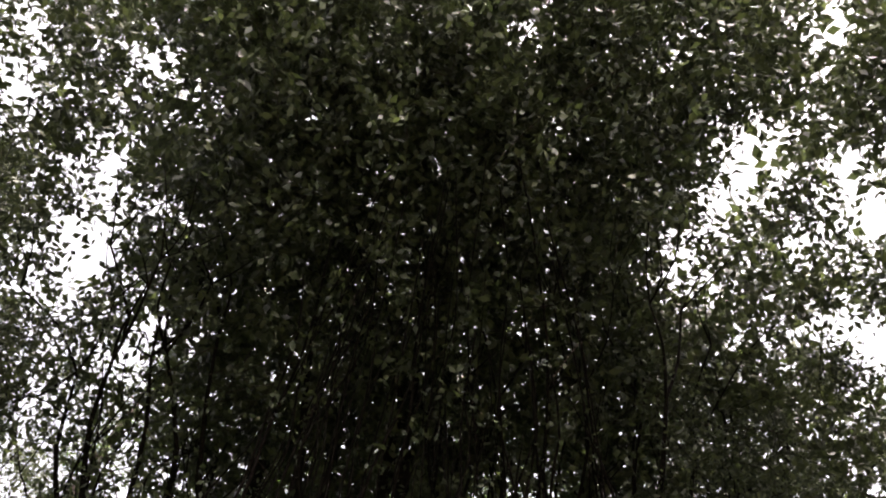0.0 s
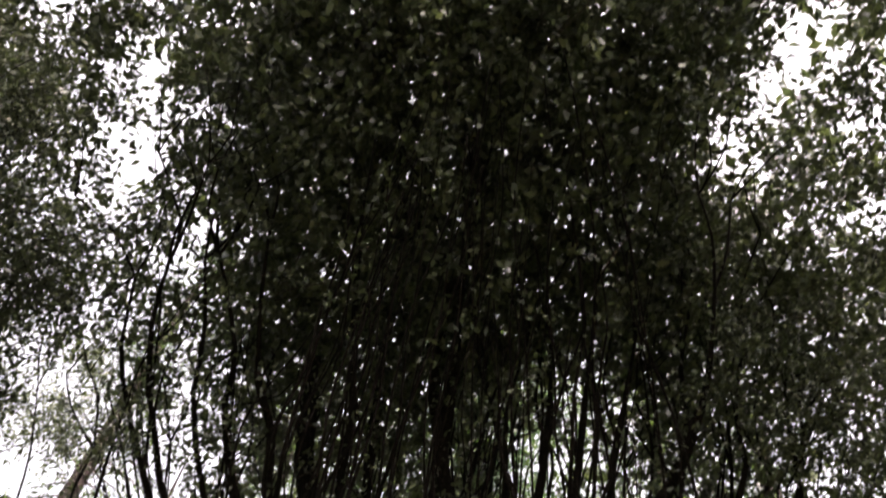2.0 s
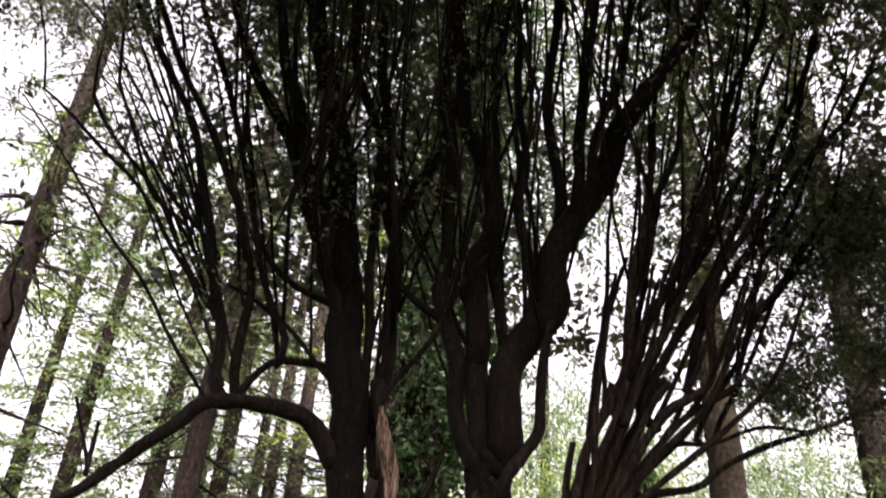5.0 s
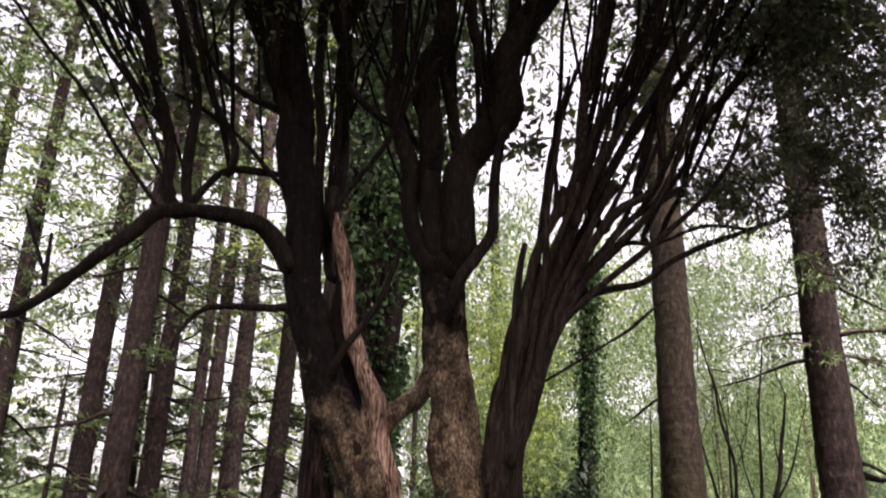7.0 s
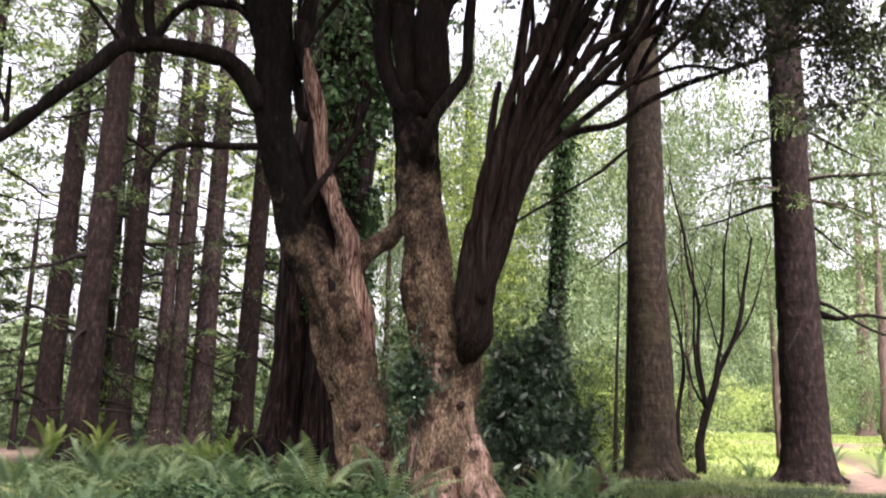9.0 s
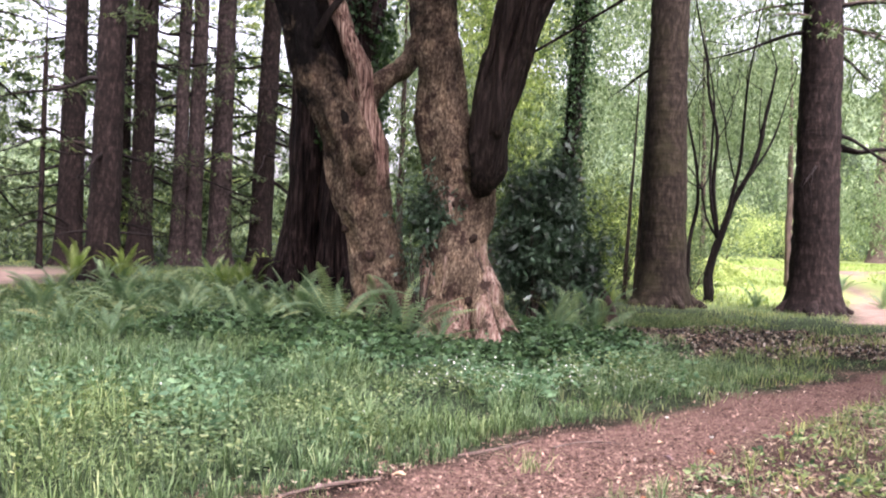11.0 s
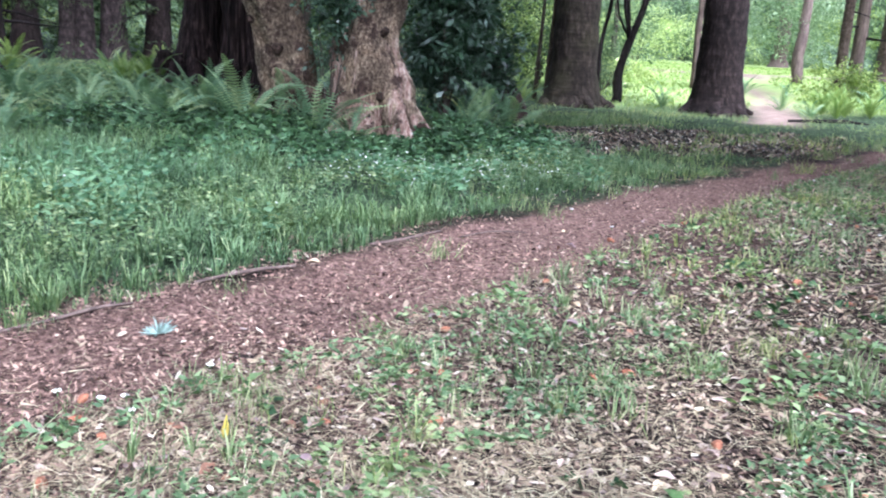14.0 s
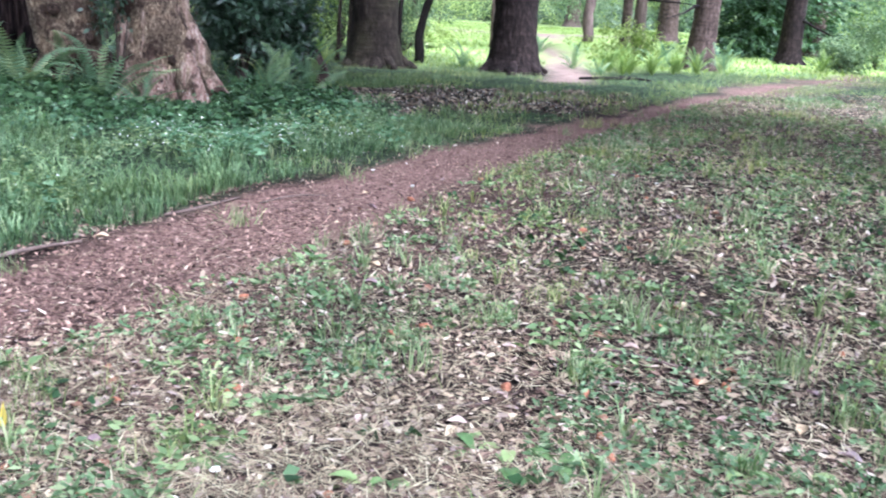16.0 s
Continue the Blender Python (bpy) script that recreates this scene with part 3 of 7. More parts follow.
def roots(tree, x, y, rows, bark):
    """Flared roots: rows of angle in degrees, reach, height of their start, radius."""
    for a, reach, top, r in rows:
        c, s = np.cos(radians(a)), np.sin(radians(a))
        path = [(x + c * reach * k, y + s * reach * k, top * h - 0.06, r * w) for k, h, w in ((0.42, 1.0, 0.7), (0.56, 0.55, 0.95), (0.76, 0.2, 1.0), (1.0, 0.0, 0.7))]
        part("root", tube(path, 12, 0.06, 0.1, 0.1, 0.2, crag=(0.2 * r, 7, 3)), bark, trunk_of(tree))


TIPS = []


def grow(tree, start, aim, radius, length, depth=2):
    """Shoots that carry a limb on upwards: bent stems that fork into thinner ones."""
    out = []
    todo = [(np.array(start, float), unit(np.array(aim, float)), radius, length, depth)]
    while todo:
        p, d, r, l, k = todo.pop()
        q = p + d * l * 0.5 + rng.normal(0, 0.06 * l, 3)
        e = p + d * l + rng.normal(0, 0.1 * l, 3)
        out.append(tube([(*p, r), (*q, r * 0.8), (*e, r * 0.55)], 5, l / 4, 0.04, 0, 0.2))
        TIPS.append(e)
        if k:
            for _ in range(rng.integers(2, 4)):
                todo.append((e, unit(d + rng.normal(0, 0.42, 3) + (0, -0.05, 0.1)), r * 0.55, l * rng.uniform(0.6, 0.85), k - 1))
    return out


old_left = thing("old_tree", "old leaning tree with pale flaking trunk and black limbs in ferns", "tree", "old trees")
old_mid = thing("old_tree", "old tree with burred pale trunk and fan of brown stems", "tree", "old trees")
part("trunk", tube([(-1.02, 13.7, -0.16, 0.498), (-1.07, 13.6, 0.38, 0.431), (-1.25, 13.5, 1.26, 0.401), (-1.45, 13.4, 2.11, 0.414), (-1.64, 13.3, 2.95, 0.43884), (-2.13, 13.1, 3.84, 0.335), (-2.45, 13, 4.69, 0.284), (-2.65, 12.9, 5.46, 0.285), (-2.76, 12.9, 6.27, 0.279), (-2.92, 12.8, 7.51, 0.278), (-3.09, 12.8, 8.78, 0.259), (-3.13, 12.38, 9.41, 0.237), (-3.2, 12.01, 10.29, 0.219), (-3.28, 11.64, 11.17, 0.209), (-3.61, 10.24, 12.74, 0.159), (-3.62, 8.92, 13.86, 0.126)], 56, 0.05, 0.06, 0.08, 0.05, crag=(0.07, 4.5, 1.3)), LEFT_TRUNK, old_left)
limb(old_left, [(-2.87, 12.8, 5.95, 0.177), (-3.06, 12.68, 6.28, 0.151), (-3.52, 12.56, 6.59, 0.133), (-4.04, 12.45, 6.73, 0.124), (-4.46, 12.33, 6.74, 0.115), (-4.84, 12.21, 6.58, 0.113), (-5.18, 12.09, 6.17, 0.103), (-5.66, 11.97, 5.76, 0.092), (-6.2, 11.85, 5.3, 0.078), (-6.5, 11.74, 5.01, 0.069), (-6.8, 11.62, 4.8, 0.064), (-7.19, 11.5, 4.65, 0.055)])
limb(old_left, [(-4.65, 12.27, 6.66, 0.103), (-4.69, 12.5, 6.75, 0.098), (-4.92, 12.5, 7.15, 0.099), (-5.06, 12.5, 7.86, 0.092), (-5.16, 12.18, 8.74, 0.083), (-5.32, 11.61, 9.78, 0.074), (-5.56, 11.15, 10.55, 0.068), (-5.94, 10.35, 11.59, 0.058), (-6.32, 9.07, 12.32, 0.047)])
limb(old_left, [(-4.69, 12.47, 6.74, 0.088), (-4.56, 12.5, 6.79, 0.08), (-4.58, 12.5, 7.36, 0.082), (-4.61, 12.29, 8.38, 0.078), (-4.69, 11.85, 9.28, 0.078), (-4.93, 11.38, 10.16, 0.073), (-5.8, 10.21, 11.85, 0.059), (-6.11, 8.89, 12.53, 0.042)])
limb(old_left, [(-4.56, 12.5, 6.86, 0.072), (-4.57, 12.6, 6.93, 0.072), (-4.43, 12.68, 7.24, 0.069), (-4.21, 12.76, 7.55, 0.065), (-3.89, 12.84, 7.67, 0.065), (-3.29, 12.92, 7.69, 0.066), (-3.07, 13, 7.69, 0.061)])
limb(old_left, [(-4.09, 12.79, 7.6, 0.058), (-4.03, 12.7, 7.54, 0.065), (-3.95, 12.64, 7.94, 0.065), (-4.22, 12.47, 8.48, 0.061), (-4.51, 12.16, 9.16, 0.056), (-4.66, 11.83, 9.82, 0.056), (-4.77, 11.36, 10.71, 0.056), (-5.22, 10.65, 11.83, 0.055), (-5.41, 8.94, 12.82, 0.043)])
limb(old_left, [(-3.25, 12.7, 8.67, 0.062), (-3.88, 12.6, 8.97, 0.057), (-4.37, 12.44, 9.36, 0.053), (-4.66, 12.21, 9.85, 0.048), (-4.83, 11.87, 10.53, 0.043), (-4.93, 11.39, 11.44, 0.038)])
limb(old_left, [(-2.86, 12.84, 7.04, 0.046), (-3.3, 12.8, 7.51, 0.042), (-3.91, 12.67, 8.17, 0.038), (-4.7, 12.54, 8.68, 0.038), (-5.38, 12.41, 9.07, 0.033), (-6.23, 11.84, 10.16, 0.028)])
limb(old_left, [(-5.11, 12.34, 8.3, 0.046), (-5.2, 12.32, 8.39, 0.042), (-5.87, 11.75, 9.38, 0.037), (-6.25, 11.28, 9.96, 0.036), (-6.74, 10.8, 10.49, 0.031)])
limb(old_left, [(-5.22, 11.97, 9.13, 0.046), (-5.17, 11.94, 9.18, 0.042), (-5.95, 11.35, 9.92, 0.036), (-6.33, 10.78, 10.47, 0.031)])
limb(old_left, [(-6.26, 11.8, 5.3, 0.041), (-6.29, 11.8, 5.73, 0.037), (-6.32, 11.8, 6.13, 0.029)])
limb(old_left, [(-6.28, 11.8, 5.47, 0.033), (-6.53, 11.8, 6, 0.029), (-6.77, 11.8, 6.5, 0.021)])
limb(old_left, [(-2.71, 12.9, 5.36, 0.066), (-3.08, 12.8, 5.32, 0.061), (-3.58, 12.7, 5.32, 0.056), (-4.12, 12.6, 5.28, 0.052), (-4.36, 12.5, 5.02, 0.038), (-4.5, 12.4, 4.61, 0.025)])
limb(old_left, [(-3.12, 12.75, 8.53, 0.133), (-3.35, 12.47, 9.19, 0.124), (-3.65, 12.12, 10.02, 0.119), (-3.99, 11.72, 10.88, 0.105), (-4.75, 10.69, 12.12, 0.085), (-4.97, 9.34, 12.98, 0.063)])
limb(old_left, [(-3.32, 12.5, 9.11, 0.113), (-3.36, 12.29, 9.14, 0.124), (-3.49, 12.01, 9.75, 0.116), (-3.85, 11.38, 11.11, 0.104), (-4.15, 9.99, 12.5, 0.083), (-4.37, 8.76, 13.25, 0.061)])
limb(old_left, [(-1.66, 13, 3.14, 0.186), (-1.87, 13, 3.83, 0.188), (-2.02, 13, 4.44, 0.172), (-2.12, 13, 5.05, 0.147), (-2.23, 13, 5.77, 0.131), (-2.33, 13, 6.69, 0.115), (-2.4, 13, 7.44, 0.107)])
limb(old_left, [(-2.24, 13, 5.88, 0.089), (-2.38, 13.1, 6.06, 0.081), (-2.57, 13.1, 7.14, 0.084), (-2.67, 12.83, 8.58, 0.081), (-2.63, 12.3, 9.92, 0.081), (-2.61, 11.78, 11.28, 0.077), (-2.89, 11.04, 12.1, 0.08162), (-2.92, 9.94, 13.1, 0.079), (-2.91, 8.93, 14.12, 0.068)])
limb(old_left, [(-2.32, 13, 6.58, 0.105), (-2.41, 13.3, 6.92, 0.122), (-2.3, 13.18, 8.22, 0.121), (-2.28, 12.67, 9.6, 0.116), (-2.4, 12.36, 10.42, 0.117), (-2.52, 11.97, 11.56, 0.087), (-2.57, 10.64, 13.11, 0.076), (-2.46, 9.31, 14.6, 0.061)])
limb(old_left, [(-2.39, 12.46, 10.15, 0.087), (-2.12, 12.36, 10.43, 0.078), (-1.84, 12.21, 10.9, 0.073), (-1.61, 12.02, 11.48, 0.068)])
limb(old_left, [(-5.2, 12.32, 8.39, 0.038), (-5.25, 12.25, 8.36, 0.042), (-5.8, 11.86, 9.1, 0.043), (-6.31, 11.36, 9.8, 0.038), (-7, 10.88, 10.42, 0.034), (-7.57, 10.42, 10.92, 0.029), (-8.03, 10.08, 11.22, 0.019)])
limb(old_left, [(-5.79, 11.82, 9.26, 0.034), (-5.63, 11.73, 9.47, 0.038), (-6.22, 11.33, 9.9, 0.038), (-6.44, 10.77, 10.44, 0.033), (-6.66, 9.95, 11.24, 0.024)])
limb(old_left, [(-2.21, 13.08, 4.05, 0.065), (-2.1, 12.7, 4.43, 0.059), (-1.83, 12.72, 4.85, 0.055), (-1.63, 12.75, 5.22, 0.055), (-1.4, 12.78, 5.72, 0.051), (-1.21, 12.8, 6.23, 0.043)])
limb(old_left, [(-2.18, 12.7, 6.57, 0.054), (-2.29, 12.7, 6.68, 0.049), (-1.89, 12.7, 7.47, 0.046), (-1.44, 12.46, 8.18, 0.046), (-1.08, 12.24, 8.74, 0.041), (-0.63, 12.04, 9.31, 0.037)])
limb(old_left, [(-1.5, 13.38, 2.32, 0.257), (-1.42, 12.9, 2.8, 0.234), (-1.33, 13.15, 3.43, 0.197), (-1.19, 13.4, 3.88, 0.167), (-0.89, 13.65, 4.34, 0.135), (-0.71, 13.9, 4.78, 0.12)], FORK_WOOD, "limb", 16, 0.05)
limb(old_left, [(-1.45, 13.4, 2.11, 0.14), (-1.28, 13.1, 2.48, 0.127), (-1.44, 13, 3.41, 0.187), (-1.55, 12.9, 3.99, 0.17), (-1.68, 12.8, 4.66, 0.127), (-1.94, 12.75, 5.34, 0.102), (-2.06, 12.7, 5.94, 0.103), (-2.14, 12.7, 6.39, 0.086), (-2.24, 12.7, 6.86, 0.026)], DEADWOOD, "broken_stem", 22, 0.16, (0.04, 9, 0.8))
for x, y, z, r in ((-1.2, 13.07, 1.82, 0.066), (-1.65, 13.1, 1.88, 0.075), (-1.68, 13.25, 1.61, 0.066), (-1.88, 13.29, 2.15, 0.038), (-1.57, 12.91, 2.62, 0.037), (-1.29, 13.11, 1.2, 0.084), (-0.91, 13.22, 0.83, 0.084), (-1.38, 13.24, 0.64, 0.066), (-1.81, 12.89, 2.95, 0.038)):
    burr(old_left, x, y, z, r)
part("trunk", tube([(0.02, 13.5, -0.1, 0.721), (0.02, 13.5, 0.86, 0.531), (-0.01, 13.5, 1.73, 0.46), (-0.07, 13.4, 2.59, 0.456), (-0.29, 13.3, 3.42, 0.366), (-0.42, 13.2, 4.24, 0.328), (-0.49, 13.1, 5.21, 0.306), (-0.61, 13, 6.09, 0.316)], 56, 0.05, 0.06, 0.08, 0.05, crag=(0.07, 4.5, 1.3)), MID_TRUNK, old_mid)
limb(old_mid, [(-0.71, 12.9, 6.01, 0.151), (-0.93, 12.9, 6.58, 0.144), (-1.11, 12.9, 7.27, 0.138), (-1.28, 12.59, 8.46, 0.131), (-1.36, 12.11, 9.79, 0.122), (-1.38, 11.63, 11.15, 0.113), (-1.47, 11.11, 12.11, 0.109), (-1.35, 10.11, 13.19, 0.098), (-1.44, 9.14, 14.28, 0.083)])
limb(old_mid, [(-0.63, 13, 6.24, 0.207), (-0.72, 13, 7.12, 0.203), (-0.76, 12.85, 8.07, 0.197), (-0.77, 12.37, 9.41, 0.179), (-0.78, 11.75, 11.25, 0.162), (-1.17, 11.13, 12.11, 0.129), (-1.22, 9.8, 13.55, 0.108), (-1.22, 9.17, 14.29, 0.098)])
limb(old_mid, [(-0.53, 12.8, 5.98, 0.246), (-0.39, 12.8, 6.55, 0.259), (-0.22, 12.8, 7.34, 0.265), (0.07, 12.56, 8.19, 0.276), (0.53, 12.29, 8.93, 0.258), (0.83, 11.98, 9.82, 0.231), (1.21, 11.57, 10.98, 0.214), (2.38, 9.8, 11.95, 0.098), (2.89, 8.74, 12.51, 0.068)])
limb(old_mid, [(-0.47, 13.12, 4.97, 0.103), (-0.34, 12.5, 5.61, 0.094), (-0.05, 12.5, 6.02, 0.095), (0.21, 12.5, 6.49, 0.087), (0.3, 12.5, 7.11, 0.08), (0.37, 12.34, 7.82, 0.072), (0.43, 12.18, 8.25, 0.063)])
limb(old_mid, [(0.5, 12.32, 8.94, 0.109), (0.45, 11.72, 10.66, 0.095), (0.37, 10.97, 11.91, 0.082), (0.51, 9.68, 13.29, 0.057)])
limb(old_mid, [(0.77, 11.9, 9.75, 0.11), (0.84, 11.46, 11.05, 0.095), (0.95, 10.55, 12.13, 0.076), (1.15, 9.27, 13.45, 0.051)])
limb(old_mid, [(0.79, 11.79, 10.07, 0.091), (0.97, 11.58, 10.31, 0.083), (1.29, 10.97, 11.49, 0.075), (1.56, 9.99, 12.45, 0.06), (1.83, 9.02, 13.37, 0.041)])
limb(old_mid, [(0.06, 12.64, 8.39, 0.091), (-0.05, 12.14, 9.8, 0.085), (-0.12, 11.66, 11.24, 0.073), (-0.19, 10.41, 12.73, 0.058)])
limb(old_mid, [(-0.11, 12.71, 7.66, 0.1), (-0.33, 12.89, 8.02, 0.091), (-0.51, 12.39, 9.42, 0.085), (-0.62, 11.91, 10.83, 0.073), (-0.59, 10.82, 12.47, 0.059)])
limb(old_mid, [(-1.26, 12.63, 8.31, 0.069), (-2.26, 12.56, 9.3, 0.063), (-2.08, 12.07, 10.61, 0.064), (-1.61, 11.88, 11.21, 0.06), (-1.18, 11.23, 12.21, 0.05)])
limb(old_mid, [(0.02, 13.4, 2.3, 0.2), (0.2, 13.32, 2.48, 0.26), (0.38, 13.24, 2.7, 0.275), (0.5, 13.17, 3.0, 0.275), (0.57, 13.1, 3.35, 0.265), (0.61, 13.08, 3.68, 0.25), (0.65, 13.05, 4.03, 0.232), (0.73, 13.05, 4.38, 0.155)], BARK_FAN, "limb", 24, 0.12, (0.05, 6, 2.5), 0.12)
limb(old_mid, [(0.52, 12.95, 3.05, 0.078), (0.29, 12.78, 3.41, 0.074), (0.41, 12.78, 4.36, 0.07), (0.55, 12.78, 5.41, 0.067), (0.67, 12.78, 6.04, 0.063), (0.76, 12.78, 6.46, 0.058)], BARK_FAN)
limb(old_mid, [(0.52, 12.95, 3.05, 0.108), (0.43, 12.68, 3.07, 0.102), (0.45, 12.68, 3.66, 0.097), (0.65, 12.68, 4.69, 0.092), (0.94, 12.68, 6.01, 0.087), (1.39, 12.66, 7.38, 0.082), (1.66, 12.43, 8.29, 0.08692), (1.86, 11.9, 9.66, 0.082), (2.04, 11.4, 10.96, 0.069)], BARK_FAN)
limb(old_mid, [(0.52, 12.95, 3.05, 0.087), (0.49, 12.62, 3.06, 0.082), (0.52, 12.62, 3.65, 0.078), (0.73, 12.62, 4.67, 0.074), (1.09, 12.62, 6, 0.07), (1.58, 12.6, 7.36, 0.066)], BARK_FAN)
limb(old_mid, [(0.52, 12.95, 3.05, 0.108), (0.53, 12.64, 3.07, 0.102), (0.58, 12.64, 3.61, 0.096), (0.84, 12.64, 4.59, 0.091), (1.27, 12.64, 6.01, 0.087), (1.78, 12.63, 7.37, 0.082), (2.36, 12.61, 8.49, 0.08692), (2.81, 12.09, 9.79, 0.083), (3.25, 11.54, 11.07, 0.069)], BARK_FAN)
limb(old_mid, [(0.52, 12.95, 3.05, 0.082), (0.58, 12.7, 3.16, 0.079), (0.67, 12.7, 3.75, 0.076), (0.92, 12.7, 4.61, 0.072), (1.38, 12.7, 5.85, 0.07), (2.02, 12.7, 7.14, 0.067), (2.28, 12.69, 7.42, 0.063)], BARK_FAN)
limb(old_mid, [(0.52, 12.95, 3.05, 0.097), (0.5, 12.8, 2.96, 0.104), (0.62, 12.8, 3.17, 0.099), (0.71, 12.8, 3.73, 0.095), (0.95, 12.8, 4.46, 0.091), (1.42, 12.8, 5.71, 0.087), (2.13, 12.8, 6.82, 0.084), (2.74, 12.8, 7.48, 0.079), (3.02, 12.59, 8.91, 0.08374), (3.66, 12.08, 10.11, 0.07), (4.37, 11.59, 11.1, 0.06)], BARK_FAN)
limb(old_mid, [(0.51, 12.95, 2.98, 0.079), (0.41, 12.95, 3.19, 0.075), (0.41, 12.95, 3.7, 0.072), (0.58, 12.95, 4.75, 0.069), (0.84, 12.95, 5.93, 0.066), (1.18, 12.95, 6.95, 0.063), (1.35, 12.93, 7.51, 0.06)], BARK_FAN)
limb(old_mid, [(0.52, 13.15, 3, 0.091), (0.55, 13.15, 3.31, 0.087), (0.64, 13.15, 3.92, 0.083), (0.89, 13.15, 4.81, 0.08), (1.25, 13.15, 5.82, 0.076), (1.69, 13.15, 6.76, 0.073), (2.18, 13.14, 7.63, 0.069)], BARK_FAN)
limb(old_mid, [(0.52, 13.1, 3, 0.08), (0.65, 13.1, 3.3, 0.077), (0.76, 13.1, 3.82, 0.074), (1.01, 13.1, 4.63, 0.072), (1.44, 13.1, 5.54, 0.069), (1.93, 13.1, 6.28, 0.066), (2.58, 13.1, 7.05, 0.064), (3.44, 13.1, 7.64, 0.061)], BARK_FAN)
limb(old_mid, [(0.55, 13.4, 3.03, 0.094), (0.52, 13.3, 3.02, 0.086), (0.48, 13.3, 3.33, 0.083), (0.54, 13.3, 3.94, 0.079), (0.74, 13.3, 4.94, 0.076), (1.04, 13.3, 6.05, 0.073), (1.49, 13.3, 7.11, 0.069), (1.71, 13.28, 7.68, 0.066)], BARK_FAN)
limb(old_mid, [(0.53, 13, 2.99, 0.11), (0.65, 13.08, 3.21, 0.111), (0.8, 13.16, 3.84, 0.104), (1.07, 13.24, 4.66, 0.096), (1.57, 13.32, 5.63, 0.085), (2.13, 13.4, 5.95, 0.077), (2.71, 13.48, 6.08, 0.063), (3.26, 13.56, 6.39, 0.06), (4.21, 13.64, 6.93, 0.051), (5.18, 13.72, 7.36, 0.042), (5.98, 13.8, 7.74, 0.033)], BARK_FAN)
limb(old_mid, [(1.14, 13.2, 4.83, 0.079), (1.66, 13.34, 5.99, 0.063), (2.33, 13.48, 6.7, 0.055), (3, 13.62, 6.87, 0.046), (3.79, 13.76, 7.13, 0.042), (4.67, 13.9, 7.13, 0.033)], BARK_FAN)
limb(old_mid, [(0.55, 13.4, 3.03, 0.104), (0.66, 13.4, 3.27, 0.105), (0.85, 13.4, 3.97, 0.088), (1.15, 13.4, 4.88, 0.08), (1.51, 13.4, 5.54, 0.067), (1.82, 13.4, 5.92, 0.059)], BARK_FAN)
limb(old_mid, [(1.04, 13.3, 6.05, 0.066), (1.2, 13.5, 6.25, 0.083), (1.96, 13.5, 7.88, 0.087), (2.74, 12.97, 9.46, 0.078), (3.31, 12.58, 10.46, 0.068), (3.88, 12.11, 11.53, 0.058)], BARK_FAN)
limb(old_mid, [(2.83, 13.58, 6.83, 0.043), (2.79, 13.7, 6.94, 0.057), (3.35, 13.7, 7.99, 0.058), (3.98, 13.46, 8.97, 0.054), (4.64, 13.1, 9.89, 0.049), (5.3, 12.64, 10.86, 0.039)], BARK_FAN)
limb(old_mid, [(0.96, 13.4, 4.31, 0.025), (2.26, 13.6, 5.13, 0.023), (2.53, 13.6, 5.33, 0.032), (2.8, 13.6, 5.59, 0.027), (3.03, 13.6, 5.78, 0.018)], BARK_FAN)
limb(old_mid, [(1.52, 12.64, 6.69, 0.076), (1.45, 12.9, 7.01, 0.094), (1.78, 12.86, 7.83, 0.093), (2.09, 12.56, 8.67, 0.085), (2.67, 12.16, 9.69, 0.078), (3.04, 11.69, 10.82, 0.07), (3.36, 11.06, 11.87, 0.061), (3.75, 9.99, 12.73, 0.046)])
limb(old_mid, [(2.04, 12.8, 6.68, 0.076), (1.8, 13, 7.06, 0.095), (2.32, 12.91, 8.06, 0.089), (2.92, 12.55, 9.07, 0.082), (3.55, 12.04, 10.27, 0.069), (4.18, 11.43, 11.55, 0.061), (4.67, 10.43, 12.48, 0.046)])
limb(old_mid, [(2.59, 12.8, 7.32, 0.072), (2.54, 13.1, 7.67, 0.075), (2.99, 12.85, 8.63, 0.072), (3.71, 12.37, 9.82, 0.064), (4.51, 11.85, 10.92, 0.056), (5.3, 11.39, 11.72, 0.042)])
limb(old_mid, [(3.33, 13.1, 7.57, 0.055), (3.41, 13.3, 7.59, 0.053), (3.66, 13.08, 8.75, 0.05), (3.92, 12.72, 9.61, 0.046), (4.54, 12.3, 10.55, 0.038)])
limb(old_mid, [(1.71, 12.3, 8.63, 0.074), (1.72, 12.39, 8.77, 0.067), (2.07, 11.93, 9.98, 0.064), (2.41, 11.51, 11.05, 0.056), (2.61, 10.63, 12.13, 0.047), (2.83, 9.6, 13.02, 0.037)])
# thinner stems that weave between those of the fan
for _ in range(12):
    lean, deep = rng.uniform(0, 1), rng.uniform(12.7, 13.4)
    top = (1.0 + 2.6 * lean, deep - 0.05, 7.9 - 0.7 * lean)
    rows = [(0.5, deep, 3.0, 0.05), (0.44 + 0.22 * lean, deep, 3.4, 0.062), (0.6 + 0.45 * lean, deep, 4.6, 0.06), (0.86 + 1.0 * lean, deep, 5.9 - 0.2 * lean, 0.056)]
    rows = [(x + rng.normal(0, 0.05), y + rng.normal(0, 0.06), z, r * rng.uniform(0.75, 1.15)) for x, y, z, r in rows] + [(*top, 0.045)]
    limb(old_mid, rows + [(top[0] * 1.25 + rng.normal(0, 0.15), deep - 0.5, top[2] + 1.6, 0.03)], BARK_FAN, "stem", 7)
